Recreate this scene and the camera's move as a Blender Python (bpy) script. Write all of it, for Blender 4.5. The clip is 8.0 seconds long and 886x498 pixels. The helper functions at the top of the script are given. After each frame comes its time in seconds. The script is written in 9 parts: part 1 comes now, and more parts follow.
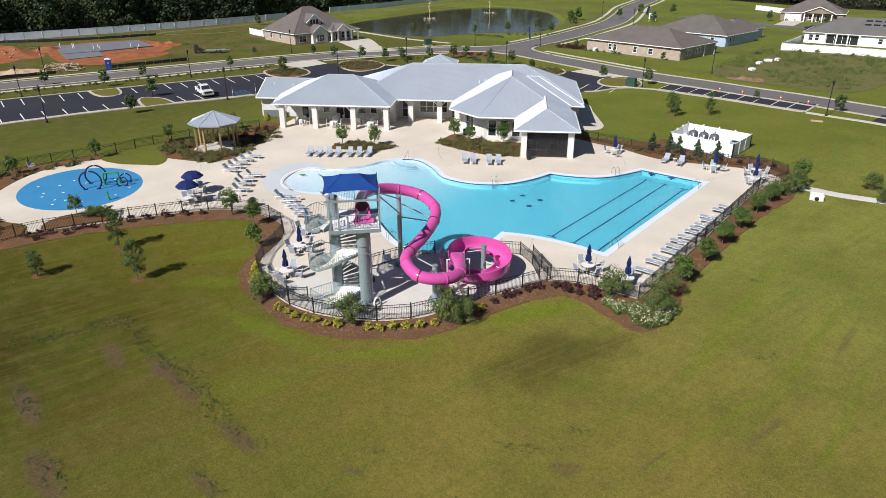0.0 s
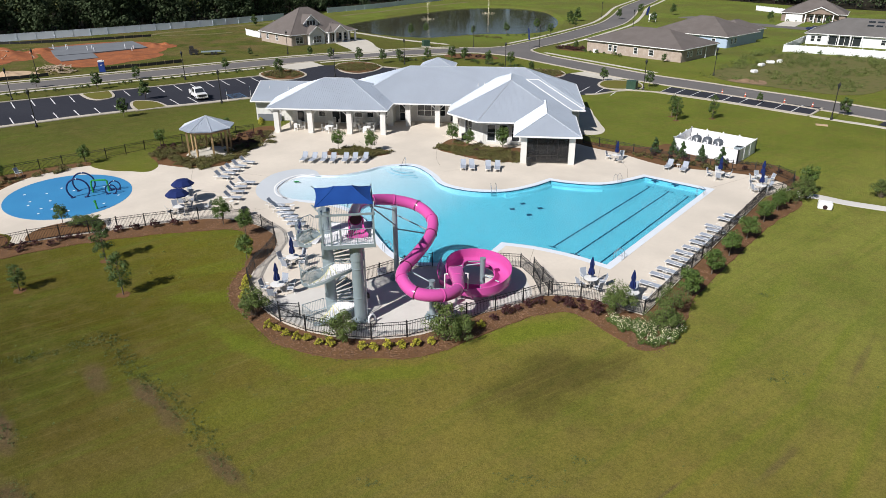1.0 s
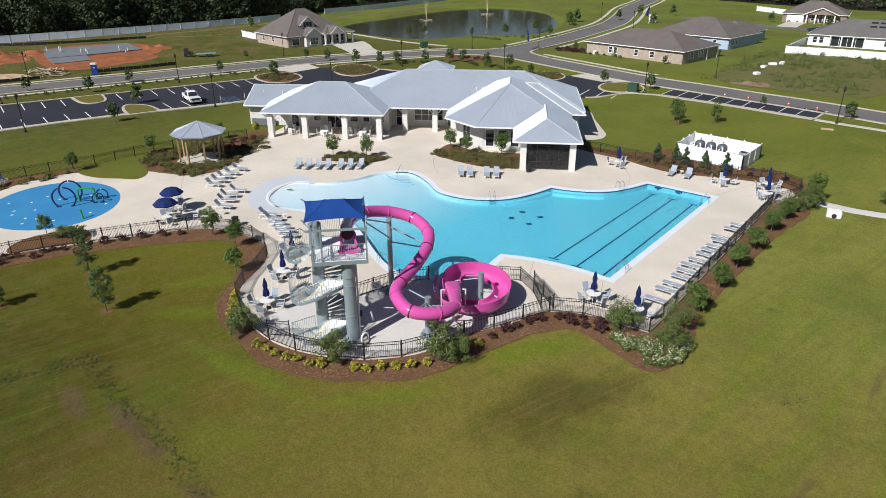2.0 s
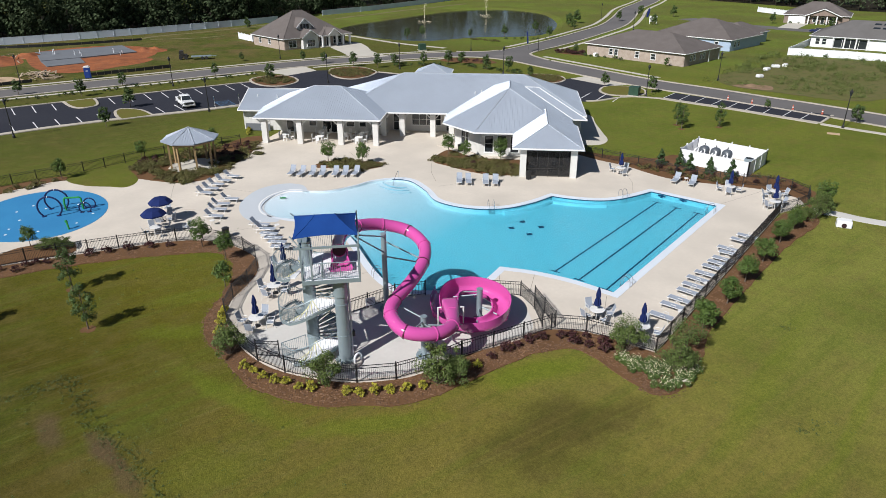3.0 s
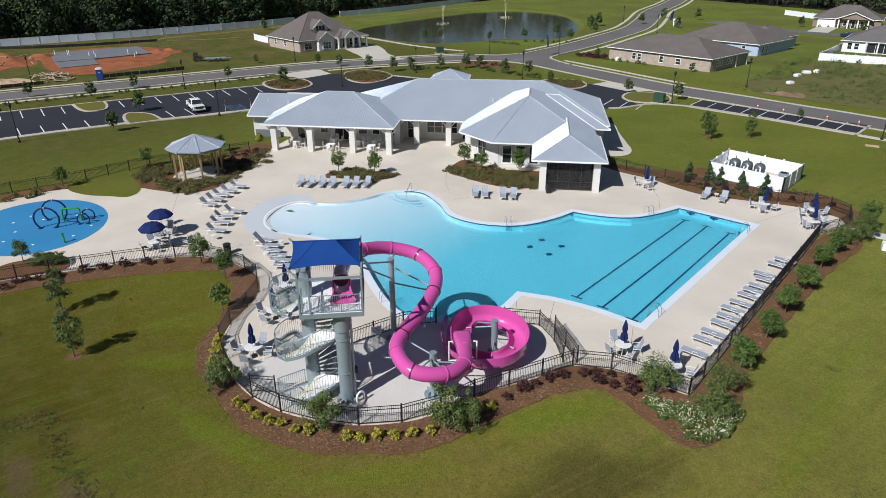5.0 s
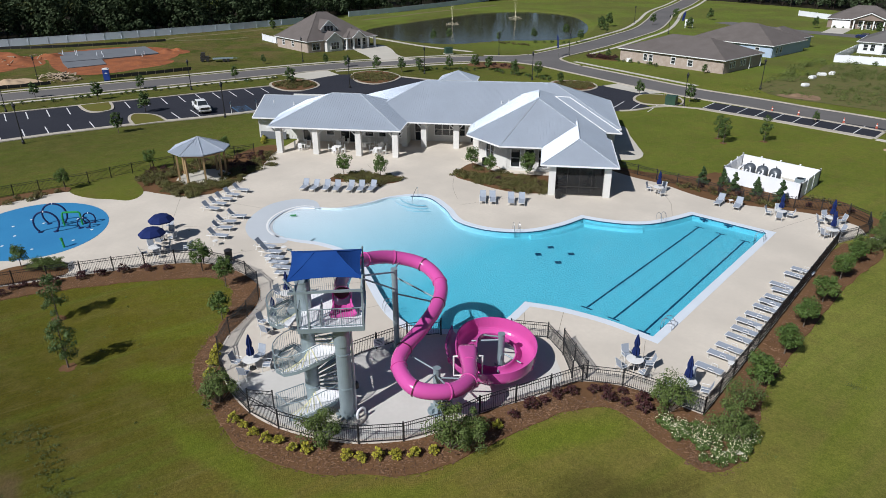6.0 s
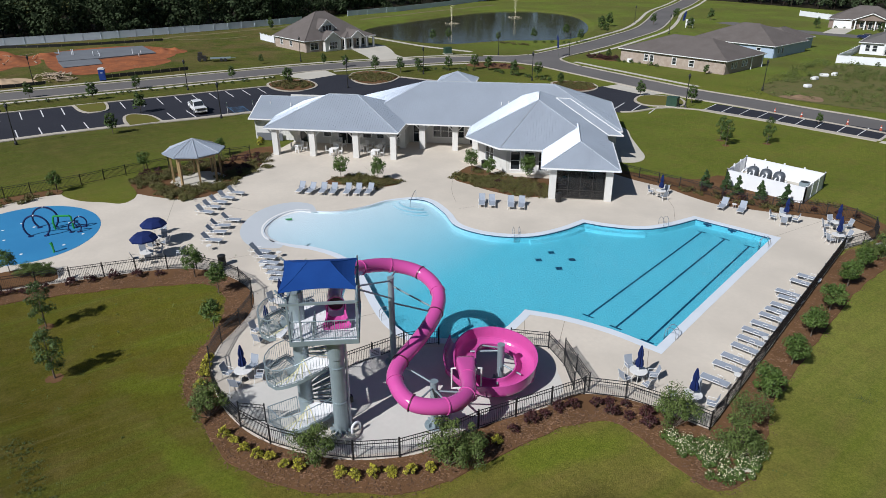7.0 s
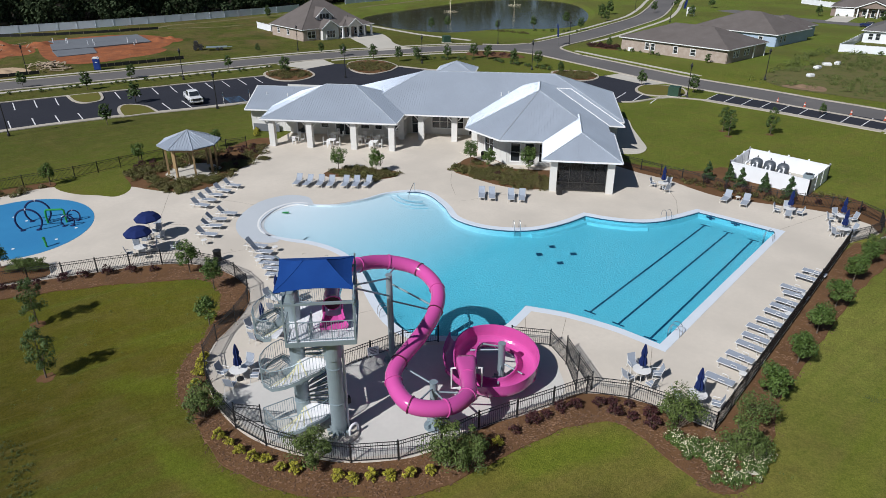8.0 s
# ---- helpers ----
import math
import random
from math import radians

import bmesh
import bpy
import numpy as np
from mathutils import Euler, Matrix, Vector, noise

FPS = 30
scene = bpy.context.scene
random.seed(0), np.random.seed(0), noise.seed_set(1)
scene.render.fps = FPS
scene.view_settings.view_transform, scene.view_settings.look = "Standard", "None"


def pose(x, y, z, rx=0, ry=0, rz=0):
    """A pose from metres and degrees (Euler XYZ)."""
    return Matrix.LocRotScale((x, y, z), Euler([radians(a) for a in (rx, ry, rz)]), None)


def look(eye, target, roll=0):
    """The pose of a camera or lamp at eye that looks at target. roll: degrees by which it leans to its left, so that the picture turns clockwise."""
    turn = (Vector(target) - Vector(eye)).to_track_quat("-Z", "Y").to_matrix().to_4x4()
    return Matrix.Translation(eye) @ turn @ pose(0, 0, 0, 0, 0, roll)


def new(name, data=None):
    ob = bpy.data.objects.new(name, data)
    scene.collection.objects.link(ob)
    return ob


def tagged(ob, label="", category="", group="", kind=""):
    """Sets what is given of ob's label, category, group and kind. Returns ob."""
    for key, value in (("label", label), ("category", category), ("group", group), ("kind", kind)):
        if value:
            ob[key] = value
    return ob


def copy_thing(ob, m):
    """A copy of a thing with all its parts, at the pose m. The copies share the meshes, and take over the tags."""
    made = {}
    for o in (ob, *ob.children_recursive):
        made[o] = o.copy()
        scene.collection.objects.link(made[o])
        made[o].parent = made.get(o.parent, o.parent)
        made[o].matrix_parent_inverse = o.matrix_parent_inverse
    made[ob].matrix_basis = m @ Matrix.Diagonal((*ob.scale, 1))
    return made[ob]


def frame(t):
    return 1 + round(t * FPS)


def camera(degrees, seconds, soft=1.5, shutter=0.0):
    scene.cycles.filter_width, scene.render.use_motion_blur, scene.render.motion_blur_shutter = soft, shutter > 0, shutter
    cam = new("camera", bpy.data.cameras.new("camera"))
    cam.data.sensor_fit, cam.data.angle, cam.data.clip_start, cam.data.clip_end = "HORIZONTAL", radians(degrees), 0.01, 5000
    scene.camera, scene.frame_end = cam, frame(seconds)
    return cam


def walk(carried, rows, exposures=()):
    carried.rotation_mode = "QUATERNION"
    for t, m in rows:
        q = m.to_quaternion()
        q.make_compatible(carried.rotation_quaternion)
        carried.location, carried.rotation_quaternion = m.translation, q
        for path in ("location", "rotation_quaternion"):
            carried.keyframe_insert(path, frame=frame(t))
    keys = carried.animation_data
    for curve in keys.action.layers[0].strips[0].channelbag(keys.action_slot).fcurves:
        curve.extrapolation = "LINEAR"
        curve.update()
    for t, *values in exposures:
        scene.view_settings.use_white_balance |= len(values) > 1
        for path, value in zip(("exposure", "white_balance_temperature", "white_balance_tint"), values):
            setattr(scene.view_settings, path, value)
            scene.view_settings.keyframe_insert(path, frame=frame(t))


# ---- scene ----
cam = camera(67.8, 8.0, 0.6)
PATH = [
    (0, (0.014, 0.047, 23.864), (-1.096, 1.485, 23.028), -0.2),
    (0.5, (-0.611, 0.9, 23.929), (-1.72, 2.339, 23.092), -0.3),
    (1, (-1.234, 1.833, 24.004), (-2.341, 3.273, 23.167), -0.2),
    (1.5, (-1.85, 2.779, 24.035), (-2.956, 4.22, 23.198), -0.2),
    (3, (-3.683, 5.648, 24.139), (-4.787, 7.091, 23.304), -0.3),
    (3.5, (-4.327, 6.543, 24.14), (-5.429, 7.988, 23.305), -0.2),
    (4, (-4.91, 7.424, 24.14), (-6.011, 8.87, 23.305), -0.2),
    (4.5, (-5.47, 8.238, 24.143), (-6.59, 9.669, 23.309), -0.2),
    (6, (-6.833, 10.389, 24.083), (-7.996, 11.786, 23.25), -0.2),
    (6.5, (-7.234, 10.972, 24.064), (-8.397, 12.369, 23.23), -0.2),
    (7, (-7.604, 11.45, 24.06), (-8.765, 12.848, 23.225), -0.1),
    (7.5, (-7.969, 11.86, 24.077), (-9.126, 13.256, 23.232), -0.1),
    (8, (-8.29, 12.215, 24.081), (-9.439, 13.604, 23.216), -0.1),
]
walk(cam, [(t, look(eye, target, roll)) for t, eye, target, roll in PATH], ((0.0, 0.16, 6220, 12), (1.5, 0.10, 6150, 11.5), (3.0, 0.01, 6050, 11), (4.5, -0.07, 5960, 10.5), (6.0, -0.15, 5900, 10.5), (8.0, -0.23, 5880, 10.5)))

# ---- daylight: clear sky, sun behind the camera's left shoulder ----
SHADOW, ELEV = radians(86), radians(42)
world = bpy.data.worlds.new("sky")
scene.world = world
world.use_nodes = True
wn = world.node_tree
sky = wn.nodes.new("ShaderNodeTexSky")
sky.sky_type, sky.sun_disc = "NISHITA", False
sky.air_density, sky.dust_density, sky.ozone_density = 1.0, 0.7, 2.5
sky.sun_elevation, sky.sun_rotation = ELEV, math.atan2(-math.cos(SHADOW), -math.sin(SHADOW))
wn.links.new(sky.outputs[0], wn.nodes["Background"].inputs[0])
wn.nodes["Background"].inputs[1].default_value = 0.045
sun = new("sun", bpy.data.lights.new("sun", "SUN"))
sun.data.energy, sun.data.angle, sun.data.color = 5.6, radians(0.53), (1.0, 0.95, 0.87)
sun.matrix_basis = look((-40, 40, 80), (-40 + math.cos(SHADOW) * math.cos(ELEV), 40 + math.sin(SHADOW) * math.cos(ELEV), 80 - math.sin(ELEV)))

# ---- building tools ----
def rnd(a, b):
    return random.uniform(a, b)


def finish(name, bm, material, smooth=False):
    me = bpy.data.meshes.new(name)
    bm.to_mesh(me)
    bm.free()
    me.materials.append(material)
    if smooth:
        me.shade_smooth()
    return me


def part(name, bm, material, parent, label="", smooth=False):
    ob = new(name, finish(name, bm, material, smooth))
    ob.parent = parent
    if label:
        tagged(ob, label)
    return ob


def put(name, mesh, parent, m, label=""):
    """One more piece on a shared mesh."""
    ob = new(name, mesh)
    ob.parent = parent
    ob.matrix_basis = m
    if label:
        tagged(ob, label)
    return ob


def thing(name, label, category, x=0, y=0, z=0, rz=0, group="", kind=""):
    ob = new(name)
    ob.empty_display_size = 0.2
    ob.matrix_basis = pose(x, y, z, 0, 0, rz)
    return tagged(ob, label, category, group, kind)


def single(name, bm, material, label, category, kind="", smooth=False, group=""):
    return tagged(new(name, finish(name, bm, material, smooth)), label, category, group, kind)


def raw(name, verts, faces, material):
    me = bpy.data.meshes.new(name)
    me.from_pydata(verts, [], faces)
    me.materials.append(material)
    me.update()
    return me


def box(bm, c, s, rz=0.0, ry=0.0, rx=0.0):
    m = pose(c[0], c[1], c[2], rx, ry, rz) @ Matrix.Diagonal((s[0], s[1], s[2], 1))
    return bmesh.ops.create_cube(bm, size=1, matrix=m)["verts"]


def bar(bm, a, b, r, n=6, r2=None):
    """A round bar from a to b."""
    a, b = Vector(a), Vector(b)
    d = b - a
    m = Matrix.Translation((a + b) / 2) @ d.to_track_quat("Z", "Y").to_matrix().to_4x4()
    bmesh.ops.create_cone(bm, cap_ends=True, segments=n, radius1=r, radius2=r if r2 is None else r2, depth=d.length, matrix=m)


def flat_bar(bm, a, b, w, h):
    a, b = Vector(a), Vector(b)
    d = b - a
    m = Matrix.Translation((a + b) / 2) @ d.to_track_quat("X", "Z").to_matrix().to_4x4() @ Matrix.Diagonal((d.length, w, h, 1))
    bmesh.ops.create_cube(bm, size=1, matrix=m)


def pipe(bm, pts, r, n=8, closed=False, radii=None):
    """A bent pipe along points."""
    pts = [Vector(p) for p in pts]
    rings, side = [], None
    k = len(pts)
    for i, p in enumerate(pts):
        q0 = pts[(i - 1) % k] if closed or i else p
        q1 = pts[(i + 1) % k] if closed or i < k - 1 else p
        d = (q1 - q0).normalized()
        if side is None:
            side = d.cross(Vector((0, 0, 1)))
            if side.length < 1e-3:
                side = Vector((1, 0, 0))
        side = (side - d * side.dot(d)).normalized()
        up = side.cross(d)
        rr = radii[i] if radii else r
        rings.append([bm.verts.new(p + rr * (math.cos(2 * math.pi * j / n) * side + math.sin(2 * math.pi * j / n) * up)) for j in range(n)])
    for i in range(k if closed else k - 1):
        a, b = rings[i], rings[(i + 1) % k]
        for j in range(n):
            bm.faces.new((a[j], a[(j + 1) % n], b[(j + 1) % n], b[j]))
    if not closed:
        bm.faces.new(rings[0][::-1])
        bm.faces.new(rings[-1])


def turn(bm, profile, n=16, c=(0, 0, 0)):
    """A turned body from (radius, height) pairs."""
    rings = []
    for r, z in profile:
        rings.append([bm.verts.new((c[0] + r * math.cos(2 * math.pi * j / n), c[1] + r * math.sin(2 * math.pi * j / n), c[2] + z)) for j in range(n)])
    for a, b in zip(rings, rings[1:]):
        for j in range(n):
            bm.faces.new((a[j], a[(j + 1) % n], b[(j + 1) % n], b[j]))
    bm.faces.new(rings[0][::-1])
    bm.faces.new(rings[-1])


def curve(pts, steps=6, closed=False, corners=()):
    """A smooth line through points; it breaks at the corners named by number."""
    k, out = len(pts), []
    for i in range(k if closed else k - 1):
        p1, p2 = Vector(pts[i]), Vector(pts[(i + 1) % k])
        p0 = Vector(pts[(i - 1) % k]) if (closed or i) and i not in corners else p1 * 2 - p2
        p3 = Vector(pts[(i + 2) % k]) if (closed or i < k - 2) and (i + 1) % k not in corners else p2 * 2 - p1
        n = 1 if i in corners and (i + 1) % k in corners else steps
        for s in range(n):
            t = s / n
            out.append(0.5 * (2 * p1 + (p2 - p0) * t + (2 * p0 - 5 * p1 + 4 * p2 - p3) * t * t + (3 * p1 - p0 - 3 * p2 + p3) * t ** 3))
    if not closed:
        out.append(Vector(pts[-1]))
    return [tuple(p) for p in out]


def inset(loop, d):
    """A closed line moved outward by d (inward if negative)."""
    k, out = len(loop), []
    area = sum(loop[i][0] * loop[(i + 1) % k][1] - loop[(i + 1) % k][0] * loop[i][1] for i in range(k))
    s = 1 if area > 0 else -1
    for i in range(k):
        a, b, c = Vector(loop[i - 1][:2]), Vector(loop[i][:2]), Vector(loop[(i + 1) % k][:2])
        e, f = (b - a).normalized(), (c - b).normalized()
        n0, n1 = Vector((e.y, -e.x)) * s, Vector((f.y, -f.x)) * s
        m = (n0 + n1)
        m = m.normalized() if m.length > 1e-6 else n0
        out.append(tuple(b + m * d / max(0.5, m.dot(n0))))
    return out


def sheet(bm, outer, holes=(), z=0.0, thick=0.0):
    """A level sheet within a closed line, with holes; with thick it has sides."""
    edges = []
    for loop in (outer, *holes):
        vs = [bm.verts.new((p[0], p[1], z)) for p in loop]
        edges += [bm.edges.new((vs[i], vs[(i + 1) % len(vs)])) for i in range(len(vs))]
    made = bmesh.ops.triangle_fill(bm, use_beauty=True, use_dissolve=False, edges=edges, normal=(0, 0, 1))
    faces = [g for g in made["geom"] if isinstance(g, bmesh.types.BMFace)]
    for f in faces:
        f.normal_update()
        if f.normal.z < 0:
            f.normal_flip()
    if thick:
        ext = bmesh.ops.extrude_edge_only(bm, edges=edges)
        for v in ext["geom"]:
            if isinstance(v, bmesh.types.BMVert):
                v.co.z -= thick
    return faces


def ribbon(bm, a, b, za, zb):
    """A strip between two closed lines of equal count."""
    va = [bm.verts.new((p[0], p[1], za if not callable(za) else za(p))) for p in a]
    vb = [bm.verts.new((p[0], p[1], zb if not callable(zb) else zb(p))) for p in b]
    k = len(va)
    for i in range(k):
        bm.faces.new((va[i], va[(i + 1) % k], vb[(i + 1) % k], vb[i]))


def oval(cx, cy, rx, ry, rz=0, n=40):
    c, s = math.cos(radians(rz)), math.sin(radians(rz))
    return [(cx + rx * math.cos(a) * c - ry * math.sin(a) * s, cy + rx * math.cos(a) * s + ry * math.sin(a) * c) for a in (2 * math.pi * i / n for i in range(n))]


def strip(bm, line, w, z, h=0.0):
    """A band of width w along an open line, h thick."""
    line = [Vector(p[:2]) for p in line]
    rows = []
    for i, p in enumerate(line):
        d = (line[min(i + 1, len(line) - 1)] - line[max(i - 1, 0)]).normalized()
        n = Vector((-d.y, d.x)) * w / 2
        row = [bm.verts.new((*(p + n), z)), bm.verts.new((*(p - n), z))]
        if h:
            row += [bm.verts.new((*(p - n), z - h)), bm.verts.new((*(p + n), z - h))]
        rows.append(row)
    for a, b in zip(rows, rows[1:]):
        k = len(a)
        if k == 2:
            bm.faces.new((a[0], a[1], b[1], b[0]))
        else:
            for j in range(4):
                bm.faces.new((a[j], a[(j + 1) % 4], b[(j + 1) % 4], b[j]))
    if h:
        bm.faces.new(rows[0][::-1])
        bm.faces.new(rows[-1])


def walk_along(line, gap):
    """Places at even gaps along a line: x, y, heading in degrees, length of the step."""
    line = [Vector(p[:2]) for p in line]
    total = sum((b - a).length for a, b in zip(line, line[1:]))
    n = max(1, round(total / gap))
    step, out, run, i = total / n, [], 0.0, 0
    for k in range(n + 1):
        want = min(k * step, total - 1e-6)
        while run + (line[i + 1] - line[i]).length < want:
            run += (line[i + 1] - line[i]).length
            i += 1
        d = line[i + 1] - line[i]
        out.append(line[i] + d * ((want - run) / d.length))
    return out


# ---- materials ----
def base_mat(name):
    m = bpy.data.materials.new(name)
    m.use_nodes = True
    return m, m.node_tree.nodes, m.node_tree.links, m.node_tree.nodes["Principled BSDF"]


def blend(nodes, links, fac, a, b, mode="MIX"):
    mx = nodes.new("ShaderNodeMix")
    mx.data_type, mx.blend_type = "RGBA", mode
    for sock, v in ((mx.inputs[0], fac), (mx.inputs[6], a), (mx.inputs[7], b)):
        if isinstance(v, bpy.types.NodeSocket):
            links.new(v, sock)
        elif isinstance(v, (int, float)):
            sock.default_value = v
        else:
            sock.default_value = (*v, 1)
    return mx.outputs[2]


def noise_fac(nodes, links, scale, lo=0.35, hi=0.65, detail=4, coord=None, rough=0.55):
    tx = nodes.new("ShaderNodeTexNoise")
    tx.inputs["Scale"].default_value, tx.inputs["Detail"].default_value, tx.inputs["Roughness"].default_value = scale, detail, rough
    if coord:
        links.new(coord, tx.inputs["Vector"])
    mr = nodes.new("ShaderNodeMapRange")
    mr.inputs[1].default_value, mr.inputs[2].default_value = lo, hi
    links.new(tx.outputs[0], mr.inputs[0])
    return mr.outputs[0]


def where(nodes, kind="pos"):
    if kind == "pos":
        return nodes.new("ShaderNodeNewGeometry").outputs["Position"]
    return nodes.new("ShaderNodeTexCoord").outputs["Object"]


def surface(name, a, b=None, rough=0.7, metal=0.0, s1=0.5, s2=8.0, amount=0.5, dirt=None, bump=0.2, bs=30.0, coord="pos", island=0.0, piece=0.0, spec=0.5, dirt_at=0.62):
    """A surface of colour a going over into b at two scales, with stains of colour dirt, and fine relief."""
    m, nodes, links, bsdf = base_mat(name)
    co = where(nodes, coord)
    b = b or tuple(min(1, c * 0.8) for c in a)
    col = blend(nodes, links, noise_fac(nodes, links, s1, coord=co), a, b)
    fine = noise_fac(nodes, links, s2, 0.3, 0.7, coord=co)
    col = blend(nodes, links, fine, col, blend(nodes, links, amount, col, b))
    if dirt:
        col = blend(nodes, links, noise_fac(nodes, links, s1 * 1.7, dirt_at, dirt_at + 0.14, 6, coord=co), col, dirt)
    if island or piece:
        src = nodes.new("ShaderNodeNewGeometry").outputs["Random Per Island"] if island else nodes.new("ShaderNodeObjectInfo").outputs["Random"]
        k = island or piece
        mr = nodes.new("ShaderNodeMapRange")
        mr.inputs[3].default_value, mr.inputs[4].default_value = 1 - k, 1 + k
        links.new(src, mr.inputs[0])
        hsv = nodes.new("ShaderNodeHueSaturation")
        links.new(mr.outputs[0], hsv.inputs["Value"])
        links.new(col, hsv.inputs["Color"])
        col = hsv.outputs[0]
    links.new(col, bsdf.inputs["Base Color"])
    bsdf.inputs["Roughness"].default_value, bsdf.inputs["Metallic"].default_value = rough, metal
    bsdf.inputs["Specular IOR Level"].default_value = spec
    if bump:
        tx = nodes.new("ShaderNodeTexNoise")
        tx.inputs["Scale"].default_value, tx.inputs["Detail"].default_value = bs, 5
        links.new(co, tx.inputs["Vector"])
        bp = nodes.new("ShaderNodeBump")
        bp.inputs["Strength"].default_value, bp.inputs["Distance"].default_value = bump, 0.05
        links.new(tx.outputs[0], bp.inputs["Height"])
        links.new(bp.outputs[0], bsdf.inputs["Normal"])
    return m


def near_spot(nodes, links, co, centre, size, rz, soft=0.5, ragged=0.5):
    """1 within a ragged oval on the ground, falling to 0 outside."""
    mp = nodes.new("ShaderNodeMapping")
    mp.vector_type = "TEXTURE"
    mp.inputs["Location"].default_value = (*centre, 0)
    mp.inputs["Rotation"].default_value = (0, 0, radians(rz))
    mp.inputs["Scale"].default_value = (*size, 1000)
    links.new(co, mp.inputs["Vector"])
    ln = nodes.new("ShaderNodeVectorMath")
    ln.operation = "LENGTH"
    links.new(mp.outputs[0], ln.inputs[0])
    wob = nodes.new("ShaderNodeTexNoise")
    wob.inputs["Scale"].default_value, wob.inputs["Detail"].default_value = ragged, 7
    links.new(co, wob.inputs["Vector"])
    ad = nodes.new("ShaderNodeMath")
    ad.operation = "MULTIPLY_ADD"
    links.new(wob.outputs[0], ad.inputs[0])
    ad.inputs[1].default_value = 1.1
    links.new(ln.outputs["Value"], ad.inputs[2])
    mr = nodes.new("ShaderNodeMapRange")
    mr.inputs[1].default_value, mr.inputs[2].default_value = 1.55, 1.55 - soft
    links.new(ad.outputs[0], mr.inputs[0])
    return mr.outputs[0]


def lawn_mat():
    """Mown lawn: greener beyond the pool, olive and thinner on the near field, darkened toward the left for fall-off of
    light, with blades, mower lines, bare soil and worn stains.
    """
    m, nodes, links, bsdf = base_mat("lawn grass")
    co = where(nodes)
    sx = nodes.new("ShaderNodeSeparateXYZ")
    links.new(co, sx.inputs[0])

    def ramp(sock, lo, hi):
        mr = nodes.new("ShaderNodeMapRange")
        mr.inputs[1].default_value, mr.inputs[2].default_value = lo, hi
        links.new(sock, mr.inputs[0])
        return mr.outputs[0]

    def drawn(heading, across, along, lo, hi, detail=5):
        """Noise drawn out into lines along a heading."""
        mp = nodes.new("ShaderNodeMapping")
        mp.vector_type = "TEXTURE"
        mp.inputs["Rotation"].default_value = (0, 0, radians(heading))
        mp.inputs["Scale"].default_value = (along, across, 1)
        links.new(co, mp.inputs["Vector"])
        return noise_fac(nodes, links, 1.0, lo, hi, detail, mp.outputs[0])

    # fall-off of light toward the left is mixed into these colour ramps
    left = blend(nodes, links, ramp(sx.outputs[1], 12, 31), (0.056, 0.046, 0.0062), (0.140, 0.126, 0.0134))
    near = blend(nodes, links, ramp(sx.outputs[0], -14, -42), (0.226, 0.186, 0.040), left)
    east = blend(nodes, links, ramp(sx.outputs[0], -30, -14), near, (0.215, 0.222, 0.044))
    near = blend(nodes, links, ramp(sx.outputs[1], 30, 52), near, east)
    far = blend(nodes, links, noise_fac(nodes, links, 0.03, 0.35, 0.65, 5, co), (0.158, 0.172, 0.026), (0.132, 0.158, 0.024))
    far = blend(nodes, links, ramp(sx.outputs[0], -70, -100), far, (0.088, 0.090, 0.020))
    far = blend(nodes, links, ramp(sx.outputs[0], -128, -150), far, blend(nodes, links, noise_fac(nodes, links, 0.13, 0.42, 0.58, 8, co, 0.65), (0.130, 0.096, 0.040), (0.062, 0.073, 0.014)))
    far = blend(nodes, links, ramp(sx.outputs[1], 140, 165), far, blend(nodes, links, noise_fac(nodes, links, 0.05, 0.42, 0.58, 7, co, 0.62), (0.140, 0.182, 0.030), (0.122, 0.128, 0.034)))
    slant = nodes.new("ShaderNodeMath")
    slant.operation = "MULTIPLY_ADD"
    links.new(sx.outputs[0], slant.inputs[0])
    slant.inputs[1].default_value = -0.9
    links.new(sx.outputs[1], slant.inputs[2])
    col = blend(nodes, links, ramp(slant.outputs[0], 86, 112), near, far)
    col = blend(nodes, links, noise_fac(nodes, links, 0.12, 0.42, 0.68, 7, co), col, blend(nodes, links, 0.5, col, (0.090, 0.118, 0.014)))
    col = blend(nodes, links, noise_fac(nodes, links, 0.5, 0.45, 0.75, 7, co), col, blend(nodes, links, 0.5, col, (0.165, 0.128, 0.040)))
    col = blend(nodes, links, drawn(75, 0.9, 14, 0.5, 0.72), col, blend(nodes, links, 0.45, col, (0.11, 0.15, 0.016)))
    col = blend(nodes, links, drawn(74, 0.35, 9, 0.55, 0.75), col, blend(nodes, links, 0.3, col, (0.20, 0.165, 0.06)))
    # greener growth beside the beds and along old wheel lines; a soft dark stain; thin and bare soil
    green, soil, stain = (0.145, 0.190, 0.014), (0.130, 0.084, 0.050), (0.062, 0.048, 0.014)
